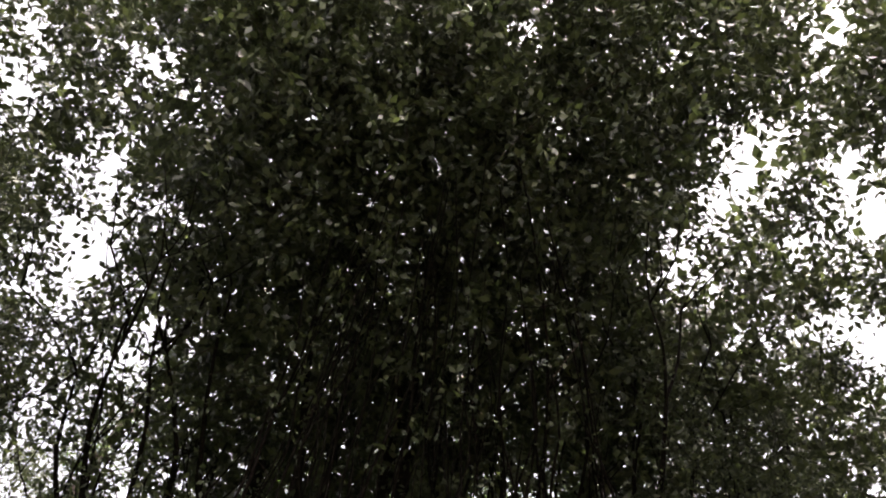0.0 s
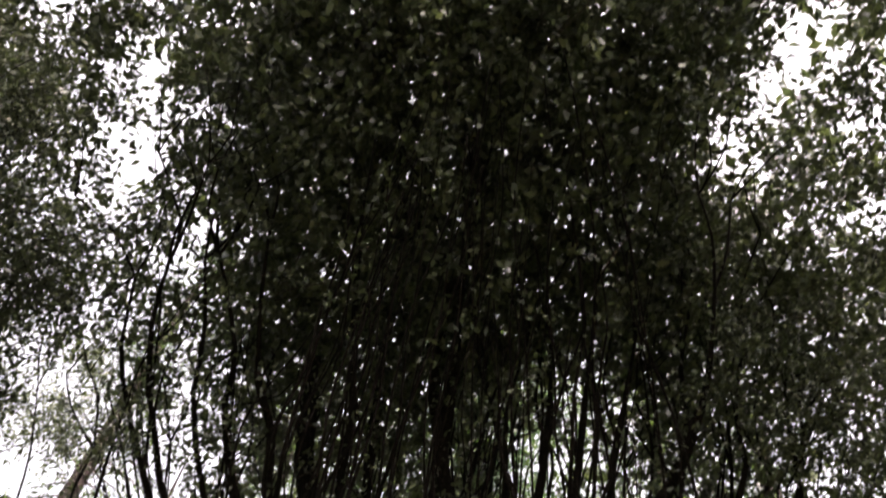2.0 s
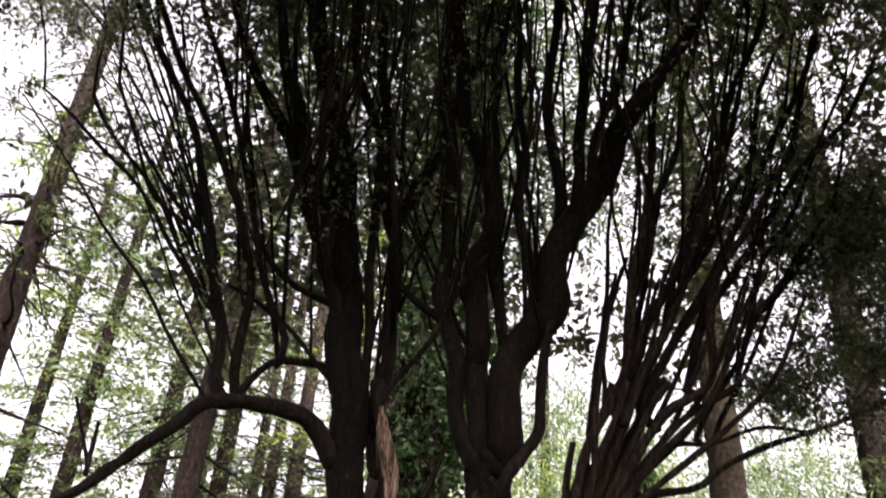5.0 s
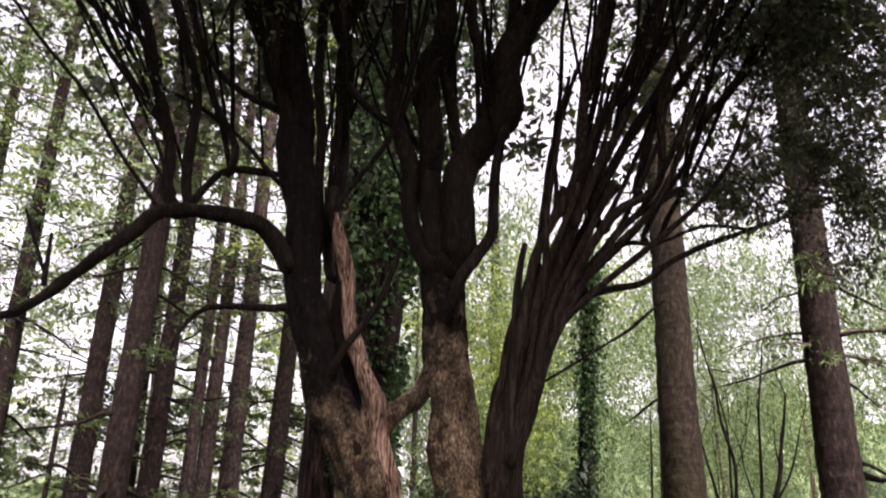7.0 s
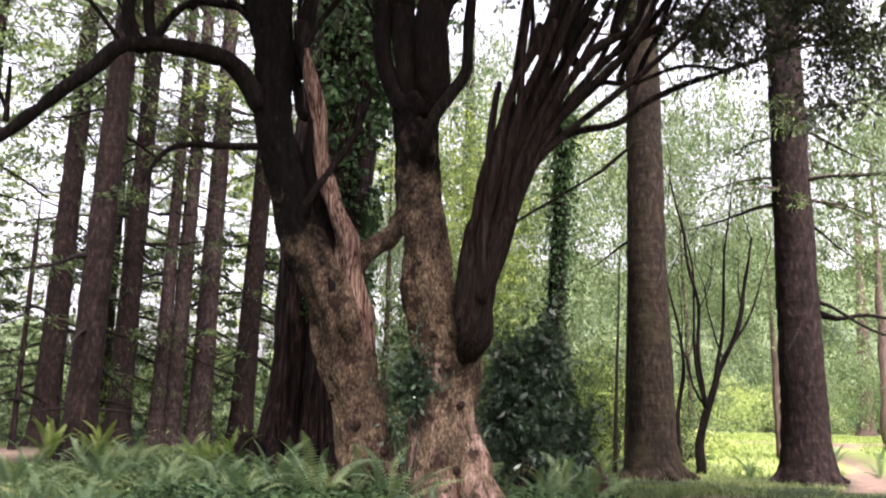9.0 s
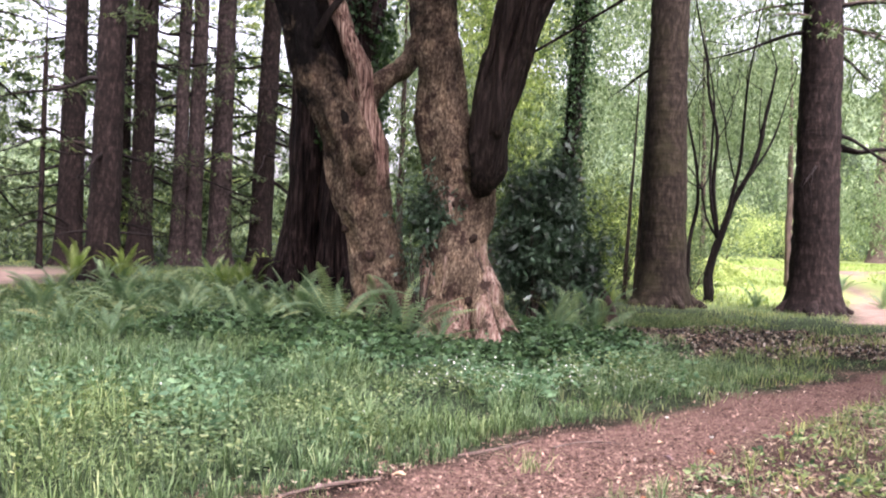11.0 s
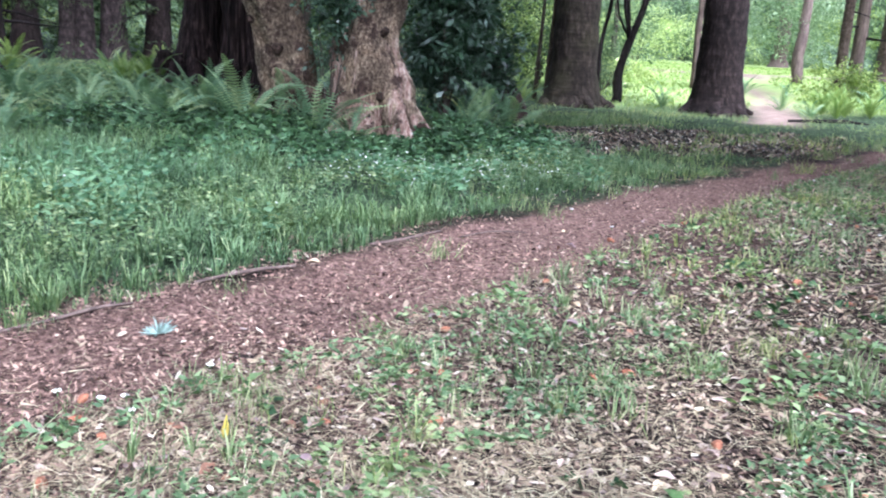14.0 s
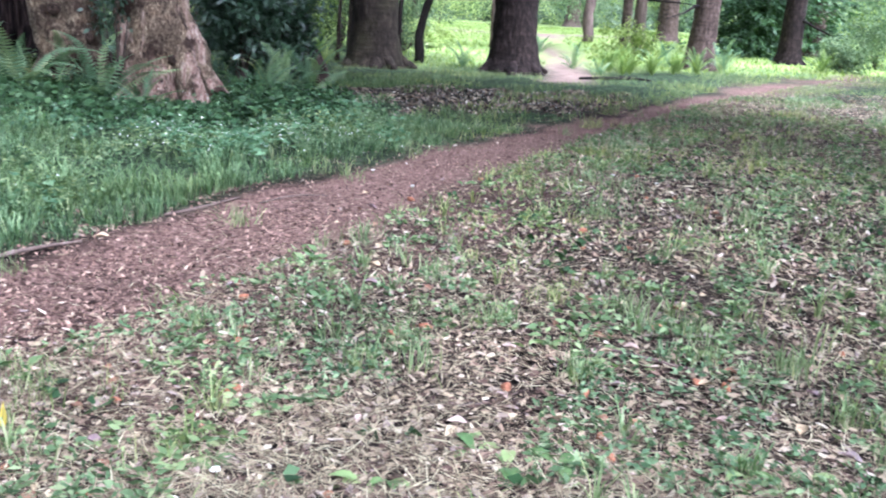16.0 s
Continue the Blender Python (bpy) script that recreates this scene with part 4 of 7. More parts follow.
for x, y, z, r in ((-0.43, 13.26, 1.92, 0.048), (-0.16, 12.96, 2.52, 0.047), (0.08, 12.97, 2.55, 0.047), (0.25, 13.08, 2.38, 0.057), (-0.07, 13.01, 2.01, 0.038), (0.09, 13.02, 2.04, 0.038), (-0.09, 13.04, 1.64, 0.065), (0.24, 13.09, 1.51, 0.066), (-0.17, 13.02, 1.13, 0.074), (0.19, 13, 0.87, 0.065), (-0.24, 12.93, 3.68, 0.048), (-0.54, 13.02, 3.5, 0.038), (-0.37, 13.21, 1.64, 0.043), (0.21, 12.95, 0.6, 0.073)):
    burr(old_mid, x, y, z, r)
roots(old_left, -1.05, 13.65, [(200, 0.75, 0.8, 0.15), (250, 0.7, 0.7, 0.15), (300, 0.75, 0.8, 0.15), (350, 0.7, 0.7, 0.14), (90, 0.7, 0.6, 0.15)], LEFT_TRUNK)
roots(old_mid, 0.03, 13.5, [(195, 0.95, 1.0, 0.17), (235, 0.9, 1.1, 0.17), (270, 0.9, 1.0, 0.16), (305, 0.95, 1.2, 0.18), (340, 1.0, 1.1, 0.17), (90, 0.9, 0.8, 0.18)], MID_TRUNK)

# leafy boughs that hang lower, at the ends of the outer limbs
HANGING = [(6.5, 13.2, 11.4, 1.12), (6.2, 13.2, 9.4, 0.97), (5.5, 13.2, 8.0, 0.56), (4.8, 13.2, 10.8, 0.81), (6.3, 13.2, 7.6, 0.56), (4.0, 13.2, 7.5, 0.33), (4.8, 13.2, 7.5, 0.46), (6.3, 13.2, 7.1, 0.54), (4.1, 13.2, 7.9, 0.46), (5.8, 13.2, 6.4, 0.36), (-12.0, 11.5, 17.2, 1.17), (-10.2, 11.5, 15.0, 0.84), (-9.4, 11.5, 16.4, 1.00), (-8.4, 11.5, 14.3, 0.70), (-8.1, 6.21, 12.24, 0.86), (-7.4, 6.47, 12.71, 0.77), (-8.05, 6.99, 11.63, 0.66), (-7.18, 7.09, 12.38, 0.48), (-7.7, 7.72, 11.28, 0.38), (-6.22, 8.74, 11.53, 0.28), (6.14, 13.2, 9.96, 0.84), (5.64, 13.2, 8.51, 0.57), (6.23, 13.2, 7.58, 0.42), (6.69, 13.2, 11.64, 0.82), (5.45, 13.2, 10.66, 0.5), (6.53, 13.2, 8.84, 0.57), (4.6, 14.0, 10.6, 0.9), (5.9, 14.0, 11.1, 1.0), (5.6, 14.0, 9.0, 0.9), (4.1, 14.0, 8.9, 0.6), (4.2, 14.0, 11.6, 0.8), (5.0, 14.0, 8.0, 0.6), (6.3, 14.0, 12.2, 1.0), (-7.0, 3.5, 13.1, 1.0), (-7.1, 4.5, 12.7, 1.0), (-6.8, 5.8, 12.2, 0.8), (-7.1, 6.7, 11.5, 0.7), (3.4, 7.6, 13.4, 0.62), (4.5, 7.8, 12.8, 0.62), (5.1, 6.8, 13.2, 0.62), (4.1, 9.1, 12.0, 0.62), (3.0, 8.8, 12.6, 0.62), (5.2, 8.6, 12.0, 0.62)]

# shoots from the limbs' ends up into the vault
for tree in (old_left, old_mid):
    shoots = []
    for ob in list(tree.children):
        if not ob.name.startswith("limb"):
            continue
        co = np.array([v.co[:] for v in ob.data.vertices][-31:-1])
        tip, back = co[-1], co[:6].mean(0)
        whole = np.array([v.co[:] for v in ob.data.vertices])
        for _ in range(3 if np.ptp(whole[:, 2]) > 3 else 0):
            at = whole[rng.integers(len(whole) // 3, len(whole))]
            if at[2] > 7.5:
                shoots += grow(tree, at, unit(tip - at + (0, 0, 1)) * (1, 1, 1) + rng.normal(0, 0.12, 3) + (0, 0, 0.3), rng.uniform(0.018, 0.035), rng.uniform(1.8, 3.0), 1)
        if tip[2] < 10.5:
            continue
        r = float(np.linalg.norm(co[-4] - co[-7])) * 0.6
        shoots += grow(tree, tip - (tip - back) * 0.05, (tip - back) / np.linalg.norm(tip - back) + (-0.05 * tip[0], -0.25, 0.3), min(max(r, 0.02), 0.07), 2.1)
    tagged(part("branch", joined(shoots), BARK_LIMB, tree), kind="stuff")
    limbs = [np.array([v.co[:] for v in ob.data.vertices]) for ob in tree.children if ob.name.startswith("limb")]
    forks = np.vstack([w[(w[:, 2] > 6.3) & (w[:, 2] < 9.5)] for w in limbs])
    foot = np.array((-2.6, 13.0, 2.5) if tree is old_left else (0.6, 13.0, 2.0))
    for _ in range(28):
        p = forks[rng.integers(len(forks))]
        d = unit(unit(p - foot) + rng.normal(0, 0.07, 3))
        l = rng.uniform(4.5, 7.5)
        r = rng.uniform(0.022, 0.045)
        bow = np.array([rng.normal(0, 0.25), rng.normal(0, 0.2) - 0.3, 0])
        part("stem", tube([(*p, r), (*(p + d * l * 0.35 + bow * 0.5), r * 0.9), (*(p + d * l * 0.7 + bow * 0.3 + (0, -0.4, 0)), r * 0.7), (*(p + d * l + (0, -1.2, 0)), r * 0.35)], 6, 0.45, 0.05, 0, 0.5), BARK_LIMB, tree)

# long slender stems that arch up under the vault
for tree, low_az, high_az in ((old_left, -22, -1), (old_mid, -6, 25)):
    limbs = [np.array([v.co[:] for v in ob.data.vertices]) for ob in tree.children if ob.name.startswith("limb")]
    forks = np.vstack([w[(w[:, 2] > 8) & (w[:, 2] < 11.5)] for w in limbs])
    facing = np.degrees(np.arctan2(forks[:, 0], forks[:, 1]))
    forks = forks[(facing > low_az) & (facing < high_az)]
    for _ in range(26):
        p = forks[rng.integers(len(forks))]
        az = np.arctan2(p[0], p[1]) + rng.normal(0, 0.03)
        r, end = rng.uniform(0.018, 0.042), rng.uniform(58, 76)
        rows = [(*p, r)]
        for up in np.linspace(np.degrees(np.arctan2(p[2], p[1])) + 6, end, 5):
            d = np.array([np.sin(az), np.cos(az), 0]) * np.cos(radians(up)) + (0, 0, np.sin(radians(up)))
            rows.append((*(d * 0.95 / np.linalg.norm(d / (14.2, 14.2, 17.6)) + rng.normal(0, 0.12, 3)), r * (1 - 0.7 * len(rows) / 6)))
            az += rng.normal(0, 0.012)
        part("stem", tube(rows, 6, 0.45, 0.05, 0, 0.4), BARK_LIMB, tree)

crown = shell_points(26000, -0.5, 14.5, 9.5, 0.05, 7.5)
crown = crown[outside_gaps(crown, 0.04, 0.9)]
crown = crown[(crown[:, 2] > 13) | (rng.random(len(crown)) < 0.2 + 0.1 * np.maximum(0, crown[:, 2] - 8))]
crown = crown[((crown[:, 0] > -4.6) & (crown[:, 0] < 3.4)) | (rng.random(len(crown)) < 0.75)]
crown = crown[(crown[:, 0] > -6.8) | (crown[:, 2] > 12.5) | (rng.random(len(crown)) < 0.12)]
among = np.stack([rng.uniform(-4.4, -1.4, 240), rng.uniform(11.0, 13.0, 240), rng.uniform(9.2, 13.2, 240)], -1)
among = among[rng.random(len(among)) < np.clip(0.25 + 0.22 * (among[:, 2] - 9), 0, 1)]
deep = np.where(crown[:, 2] > 11, 0.15 * (rng.random(len(crown)) < 0.86), 0.16)
crown *= 1 + deep[:, None]
# Unseen canopy behind the viewpoint, added to shade the near floor.
over = shell_points(1000, -11, -3, 9, 0.05, 9)
# Side leaves, mostly out of view, added to cut light on the trunks.
sides = shell_points(20000, -9, 14, 14.2, 0.05, 4)
sides = sides[(np.abs(sides[:, 0]) > 8.5) & (sides[:, 1] > -8)]
sides = sides[outside_gaps(sides, 0.03, 0.85)][:5200]
rear = shell_points(9000, 1, 14.5, 11, 0.04, 7.6)
rear = rear[rng.random(len(rear)) < np.where(rear[:, 2] > 15.8, 1.0, np.where(rear[:, 2] > 12.5, 0.6, 0.45))]
rear = rear[outside_gaps(rear, 0.015, 1.2) & (rear[:, 0] > -0.42 * rear[:, 1] - np.maximum(0, rear[:, 2] - 13) * 1.5 - 1.2)] * 1.24
low_boughs = []
for x, y, z, r in HANGING:
    knots = ball_points(7, (x, y, z), (r * 1.2, r * 1.2, r))
    low_boughs.append(knots[rng.integers(0, 7, int(120 * r * r) + 16)] + rng.normal(0, 0.24 * r, (int(120 * r * r) + 16, 3)))
low_boughs = np.vstack(low_boughs)
halves = [crown[crown[:, 0] < -0.5], crown[crown[:, 0] >= -0.5]]
tips = np.array(TIPS)
tips = tips[outside_gaps(tips, 0.1, 1.0)]
for tree, own, own_tips in ((old_left, halves[0], tips[tips[:, 0] < -1]), (old_mid, np.vstack([halves[1], sides]), tips[tips[:, 0] >= -1])):
    own = np.vstack([own, own_tips + rng.normal(0, 0.25, own_tips.shape)] + ([among] if tree is old_left else []))
    upper = (own[:, 2] > 14) | (own[:, 1] < 0) | (np.abs(own[:, 0]) > 8.4)
    part("foliage", sprays(own[upper], 12, 0.66, 0.195, 0.1), LEAF_CROWN, tree, "dense dark evergreen leaves")["kind"] = "stuff"
    part("foliage", sprays(own[~upper], 11, 0.6, 0.14, 0.065), LEAF_CROWN, tree, "dense dark evergreen leaves")["kind"] = "stuff"
    mine = rear[rear[:, 0] < -0.5] if tree is old_left else rear[rear[:, 0] >= -0.5]
    top = mine[:, 2] > 16
    part("foliage", joined([sprays(mine[top], 9, 0.9, 0.36, 0.21), sprays(mine[~top], 8, 0.9, 0.28, 0.15)]), LEAF_CROWN, tree, "dense dark evergreen leaves")["kind"] = "stuff"
    tagged(part("twig", twigs_at(own[::16], 0.9, 0.011), BARK_TWIG, tree), kind="stuff")

for tree, own in ((old_left, low_boughs[low_boughs[:, 0] < 0]), (old_mid, low_boughs[low_boughs[:, 0] >= 0])):
    tagged(part("foliage", sprays(own, 15, 0.5, 0.115, 0.05, 0.5), LEAF_CROWN, tree, "drooping dark evergreen leaves"), kind="stuff")
    tagged(part("twig", twigs_at(own[::5], 0.6, 0.009), BARK_LIMB, tree), kind="stuff")
# The unseen shading leaves are hung on the middle tree.
tagged(part("foliage", sprays(over, 9, 0.9, 0.34, 0.17), LEAF_CROWN, old_mid, "dense dark evergreen leaves"), kind="stuff")


# ---- conifers ----


def conifer(x, y, tall, r, label, lean=(0.0, 0.0), bare=9.0, dead=14, leafy=5200, bark=BARK_CONIFER, fork=None, low=1.2, hung=0):
    """A tall straight trunk with a flared foot, dead side branches, and sparse drooping foliage higher up."""
    z0 = float(height(x, y)) - 0.12
    t = thing("conifer", label, "tree", "tall conifers")
    lx, ly = lean
    at = lambda z: (x + lx * z, y + ly * z)  # noqa: E731
    rows = [(-0.25, 1.75), (0.1, 1.52), (0.4, 1.3), (0.8, 1.14), (1.6, 1.03), (3.5, 0.95), (7, 0.86), (0.45 * tall, 0.66), (0.75 * tall, 0.38), (tall, 0.06)]
    near = r > 0.25 and y < 36
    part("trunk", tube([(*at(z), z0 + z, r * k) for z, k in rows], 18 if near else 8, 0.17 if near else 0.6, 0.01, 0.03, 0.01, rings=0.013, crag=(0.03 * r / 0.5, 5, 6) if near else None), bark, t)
    if near:
        roots(t, x, y, [(a + rng.uniform(-20, 20), r * rng.uniform(1.55, 2.0), 0.5, r * 0.27) for a in (170, 215, 260, 305, 350)], bark)
    soft_sprays, fine = [], []
    for k in range(dead + hung):
        z = rng.uniform(low, bare + 3)
        a = rng.uniform(0, 2 * np.pi)
        l = rng.uniform(0.6, 2.6) + (0.8 if k >= dead else 0)
        d = np.array([np.cos(a), np.sin(a), rng.uniform(-0.35, 0.1)])
        p = np.array([*at(z), z0 + z]) + d * r * 0.7
        bend = rng.normal(0, 0.16, 3) - (0, 0, 0.1)
        b = 0.02 + 0.014 * l
        part("branch", tube([(*p, b * 1.5), (*(p + d * l * 0.12), b), (*(p + d * l * 0.5 + bend * l * 0.5), b * 0.6), (*(p + d * l + bend * l), 0.006)], 5, 0.25, 0.1, 0, 0.8), BARK_LIMB, t)
        for _ in range(rng.integers(5, 10)):
            s = rng.uniform(0.25, 0.98)
            q = p + d * l * s + bend * l * s * s
            e = unit(d * 0.6 + rng.normal(0, 0.6, 3) + (0, 0, -0.3)) * rng.uniform(0.25, 0.95)
            fine.append(tube([(*q, 0.009), (*(q + e * 0.6 + rng.normal(0, 0.05, 3)), 0.006), (*(q + e + (0, 0, -0.1)), 0.003)], 3, 0.3, 0))
            if k >= dead:
                f = rng.uniform(0.1, 1, (26, 1))
                m = q + e * f + rng.normal(0, 0.07, (26, 3))
                soft_sprays.append(leaves(m, e + rng.normal(0, 0.4, (26, 3)) - (0, 0, 0.4), rng.uniform(0.1, 0.22, 26), rng.uniform(0.018, 0.035, 26)))
    tagged(part("twig", joined(fine), BARK_LIMB, t), kind="stuff")
    if soft_sprays:
        part("low_foliage", joined(soft_sprays), LEAF_CONIFER, t, "grey-green drooping needle sprays")["kind"] = "stuff"
    stems, green = [], []
    n = max(leafy // 72, 1)
    for _ in range(n):
        z = bare + (tall - bare) * rng.uniform(0, 1) ** 1.2
        a = rng.uniform(0, 2 * np.pi)
        l = (1 - 0.75 * (z - bare) / (tall - bare)) * rng.uniform(1.6, 3.8)
        d = np.array([np.cos(a), np.sin(a), rng.uniform(-0.25, 0.15)])
        p = np.array([*at(z), z0 + z])
        stems.append(tube([(*p, 0.04), (*(p + d * l * 0.5), 0.025), (*(p + d * l - (0, 0, 0.12 * l)), 0.006)], 4, 0.8, 0))
        s = rng.uniform(0.25, 1, 45)[:, None]
        q = p + d * l * s - np.array([0, 0, 0.12 * l]) * s**2 + rng.normal(0, 0.16, (45, 3)) * (1, 1, 0.6)
        green.append(leaves(q, d + rng.normal(0, 0.7, (45, 3)) - (0, 0, 0.35), rng.uniform(0.14, 0.32, 45), rng.uniform(0.04, 0.08, 45)))
    tagged(part("bough", joined(stems), BARK_TWIG, t), kind="stuff")
    part("foliage", joined(green), LEAF_CONIFER, t)["kind"] = "stuff"
    return t


TALL = "tall straight conifer with dark brown ringed bark and dead side twigs"
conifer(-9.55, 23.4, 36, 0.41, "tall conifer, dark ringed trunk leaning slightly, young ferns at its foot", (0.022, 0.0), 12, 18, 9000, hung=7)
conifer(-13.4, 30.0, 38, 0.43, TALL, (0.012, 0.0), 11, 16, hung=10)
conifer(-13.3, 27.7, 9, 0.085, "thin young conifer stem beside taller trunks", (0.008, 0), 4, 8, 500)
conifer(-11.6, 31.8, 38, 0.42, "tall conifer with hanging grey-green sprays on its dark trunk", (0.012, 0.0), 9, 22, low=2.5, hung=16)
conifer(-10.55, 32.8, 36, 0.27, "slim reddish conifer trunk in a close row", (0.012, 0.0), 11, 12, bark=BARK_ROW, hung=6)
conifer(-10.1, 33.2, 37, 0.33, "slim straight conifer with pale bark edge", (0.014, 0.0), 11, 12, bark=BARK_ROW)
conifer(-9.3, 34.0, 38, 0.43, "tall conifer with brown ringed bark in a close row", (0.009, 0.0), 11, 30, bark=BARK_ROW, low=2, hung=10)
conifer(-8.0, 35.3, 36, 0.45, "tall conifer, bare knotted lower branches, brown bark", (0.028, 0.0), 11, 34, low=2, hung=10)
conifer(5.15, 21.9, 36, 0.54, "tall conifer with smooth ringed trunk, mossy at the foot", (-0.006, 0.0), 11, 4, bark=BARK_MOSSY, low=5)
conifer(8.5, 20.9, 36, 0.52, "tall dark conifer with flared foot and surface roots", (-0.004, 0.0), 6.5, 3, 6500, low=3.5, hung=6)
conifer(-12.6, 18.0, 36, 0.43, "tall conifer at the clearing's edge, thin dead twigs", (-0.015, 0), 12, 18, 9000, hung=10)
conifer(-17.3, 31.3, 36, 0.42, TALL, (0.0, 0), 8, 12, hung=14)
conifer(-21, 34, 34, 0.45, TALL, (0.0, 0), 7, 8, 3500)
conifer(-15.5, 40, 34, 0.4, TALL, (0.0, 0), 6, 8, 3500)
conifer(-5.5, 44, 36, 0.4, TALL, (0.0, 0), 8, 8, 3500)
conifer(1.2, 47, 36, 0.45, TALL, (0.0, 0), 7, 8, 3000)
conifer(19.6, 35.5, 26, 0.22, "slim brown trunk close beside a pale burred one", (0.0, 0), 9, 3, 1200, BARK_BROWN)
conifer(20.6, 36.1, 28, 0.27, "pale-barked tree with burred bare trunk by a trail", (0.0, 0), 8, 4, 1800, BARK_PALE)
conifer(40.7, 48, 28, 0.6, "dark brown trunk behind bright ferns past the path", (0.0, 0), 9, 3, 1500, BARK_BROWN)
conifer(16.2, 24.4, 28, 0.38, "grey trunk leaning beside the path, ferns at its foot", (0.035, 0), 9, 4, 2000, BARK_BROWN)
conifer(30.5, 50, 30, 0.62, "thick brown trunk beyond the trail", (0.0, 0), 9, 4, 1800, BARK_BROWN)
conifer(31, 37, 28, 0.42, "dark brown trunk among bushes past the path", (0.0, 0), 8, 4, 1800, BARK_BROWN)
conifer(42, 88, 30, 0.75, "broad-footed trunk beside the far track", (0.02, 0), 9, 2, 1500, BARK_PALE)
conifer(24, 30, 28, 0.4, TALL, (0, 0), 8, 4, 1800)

# the giant furrowed trunks behind the old trees
giant = thing("giant_conifer", "huge dark furrowed conifer with twin trunk, ivy on it", "tree")
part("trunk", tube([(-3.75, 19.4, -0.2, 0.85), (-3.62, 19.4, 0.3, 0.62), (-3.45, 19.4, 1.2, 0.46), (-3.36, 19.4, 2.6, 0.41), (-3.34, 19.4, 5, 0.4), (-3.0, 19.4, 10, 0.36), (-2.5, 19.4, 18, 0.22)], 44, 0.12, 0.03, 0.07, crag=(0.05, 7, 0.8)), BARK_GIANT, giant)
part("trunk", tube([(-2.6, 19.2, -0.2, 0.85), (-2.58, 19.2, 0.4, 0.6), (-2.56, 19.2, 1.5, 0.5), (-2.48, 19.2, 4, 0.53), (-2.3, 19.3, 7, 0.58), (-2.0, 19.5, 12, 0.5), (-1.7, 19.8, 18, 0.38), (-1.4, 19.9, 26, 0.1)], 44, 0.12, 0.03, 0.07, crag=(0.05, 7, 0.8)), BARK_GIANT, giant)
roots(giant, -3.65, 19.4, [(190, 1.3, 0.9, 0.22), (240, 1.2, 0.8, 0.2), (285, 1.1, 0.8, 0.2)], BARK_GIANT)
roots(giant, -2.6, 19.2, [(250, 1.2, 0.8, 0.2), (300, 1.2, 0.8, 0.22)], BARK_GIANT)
z = rng.uniform(3.4, 21, 15000)
a = rng.uniform(0, 2 * np.pi, len(z))
out = rng.uniform(0.62, 0.8, len(z)) + np.clip(z - 5, 0, 8) * 0.07 * rng.random(len(z))
p = np.stack([-2.45 + (z - 4) * 0.045 + out * np.cos(a), 19.5 + out * 1.1 * np.sin(a), z], -1)
p = p[wave(p[:, 0] * 3, p[:, 2], 1.1) > -0.8]
part("ivy", leaves(p, rng.normal(0, 0.5, p.shape) - (0, 0.3, 0.6), rng.uniform(0.1, 0.2, len(p)), rng.uniform(0.08, 0.14, len(p))), LEAF_IVY, giant, "dark ivy climbing the bark")["kind"] = "stuff"
z = 8 + 21 * rng.random(1700) ** 0.85
wide = 0.7 + 0.05 * (z - 8)
p = np.stack([-2.2 + (z - 8) * 0.05 + wide * rng.normal(0, 1, 1700), 19.6 + wide * rng.normal(0, 0.9, 1700), z], -1)
part("foliage", sprays(p, 11, 0.7, 0.22, 0.1, 0.6), LEAF_IVY, giant)["kind"] = "stuff"
# Crown widened to keep the sun off the conifer trunks.
p = ball_points(9500, (-1.0, 19.5, 20), (9, 6, 6), 0.1)
p = p[p[:, 0] > -7.5]
part("foliage", sprays(p[::4], 10, 0.8, 0.25, 0.07), LEAF_CONIFER, giant)["kind"] = "stuff"

# ---- shrubs, saplings and climbers ----


def bush(name, label, centre, radii, n, length, width, leaf, stems=9, each=12, group="", lump=0.36):
    """A leafy shrub: stems from one foot and leaf sprays in an uneven crown."""
    cx, cy, cz = centre
    t = thing(name, label, "bush", group)
    foot = np.array([cx, cy, float(height(cx, cy)) - 0.03])
    for _ in range(stems):
        e = ball_points(1, centre, np.array(radii) * 0.85)[0]
        m = foot * 0.5 + e * 0.5 + (0, 0, 0.15 * radii[2])
        part("stem", tube([(*(foot + rng.normal(0, 0.05, 3) * (1, 1, 0)), 0.012 + 0.012 * radii[2] / 2), (*m, 0.012), (*e, 0.005)], 5, 0.3, 0.04, 0, 0.3), BARK_TWIG, t)
    knots = ball_points(max(5, int(9 * radii[2])), centre, np.array(radii) * 0.75)
    p = knots[rng.integers(0, len(knots), n // each)] + rng.normal(0, lump, (n // each, 3)) * np.array(radii) * 0.8
    p = p[(p[:, 2] > foot[2] + 0.08) & (np.linalg.norm((p - np.array(centre)) / np.array(radii), axis=1) < 1.25)]
    part("foliage", sprays(p, each, 0.35, length, width), leaf, t)["kind"] = "stuff"
    return t


bush("laurel_bush", "dark glossy laurel bush growing against the old trunk", (1.3, 14.6, 1.6), (0.75, 0.6, 1.8), 6400, 0.16, 0.062, LEAF_LAUREL, 12, lump=0.2)
bush("laurel_bush", "dark glossy laurel bush growing against the old trunk", (1.8, 15.1, 1.0), (0.75, 0.6, 1.1), 3000, 0.16, 0.062, LEAF_LAUREL, 9, lump=0.22)
bush("sapling", "small glossy-leaved sapling between the old trunks", (-0.55, 13.1, 1.75), (0.42, 0.35, 0.65), 1500, 0.1, 0.045, LEAF_LAUREL, 6)
bush("shrub", "grey-green shrub behind the conifers", (7.4, 27.5, 1.4), (1.8, 1.2, 1.6), 6000, 0.13, 0.04, LEAF_GREY, 10)
bush("shrub", "fresh green shrub beyond the mossy conifer", (4.2, 29, 1.7), (2.2, 1.5, 2.0), 6000, 0.14, 0.05, LEAF_FRESH, 8)
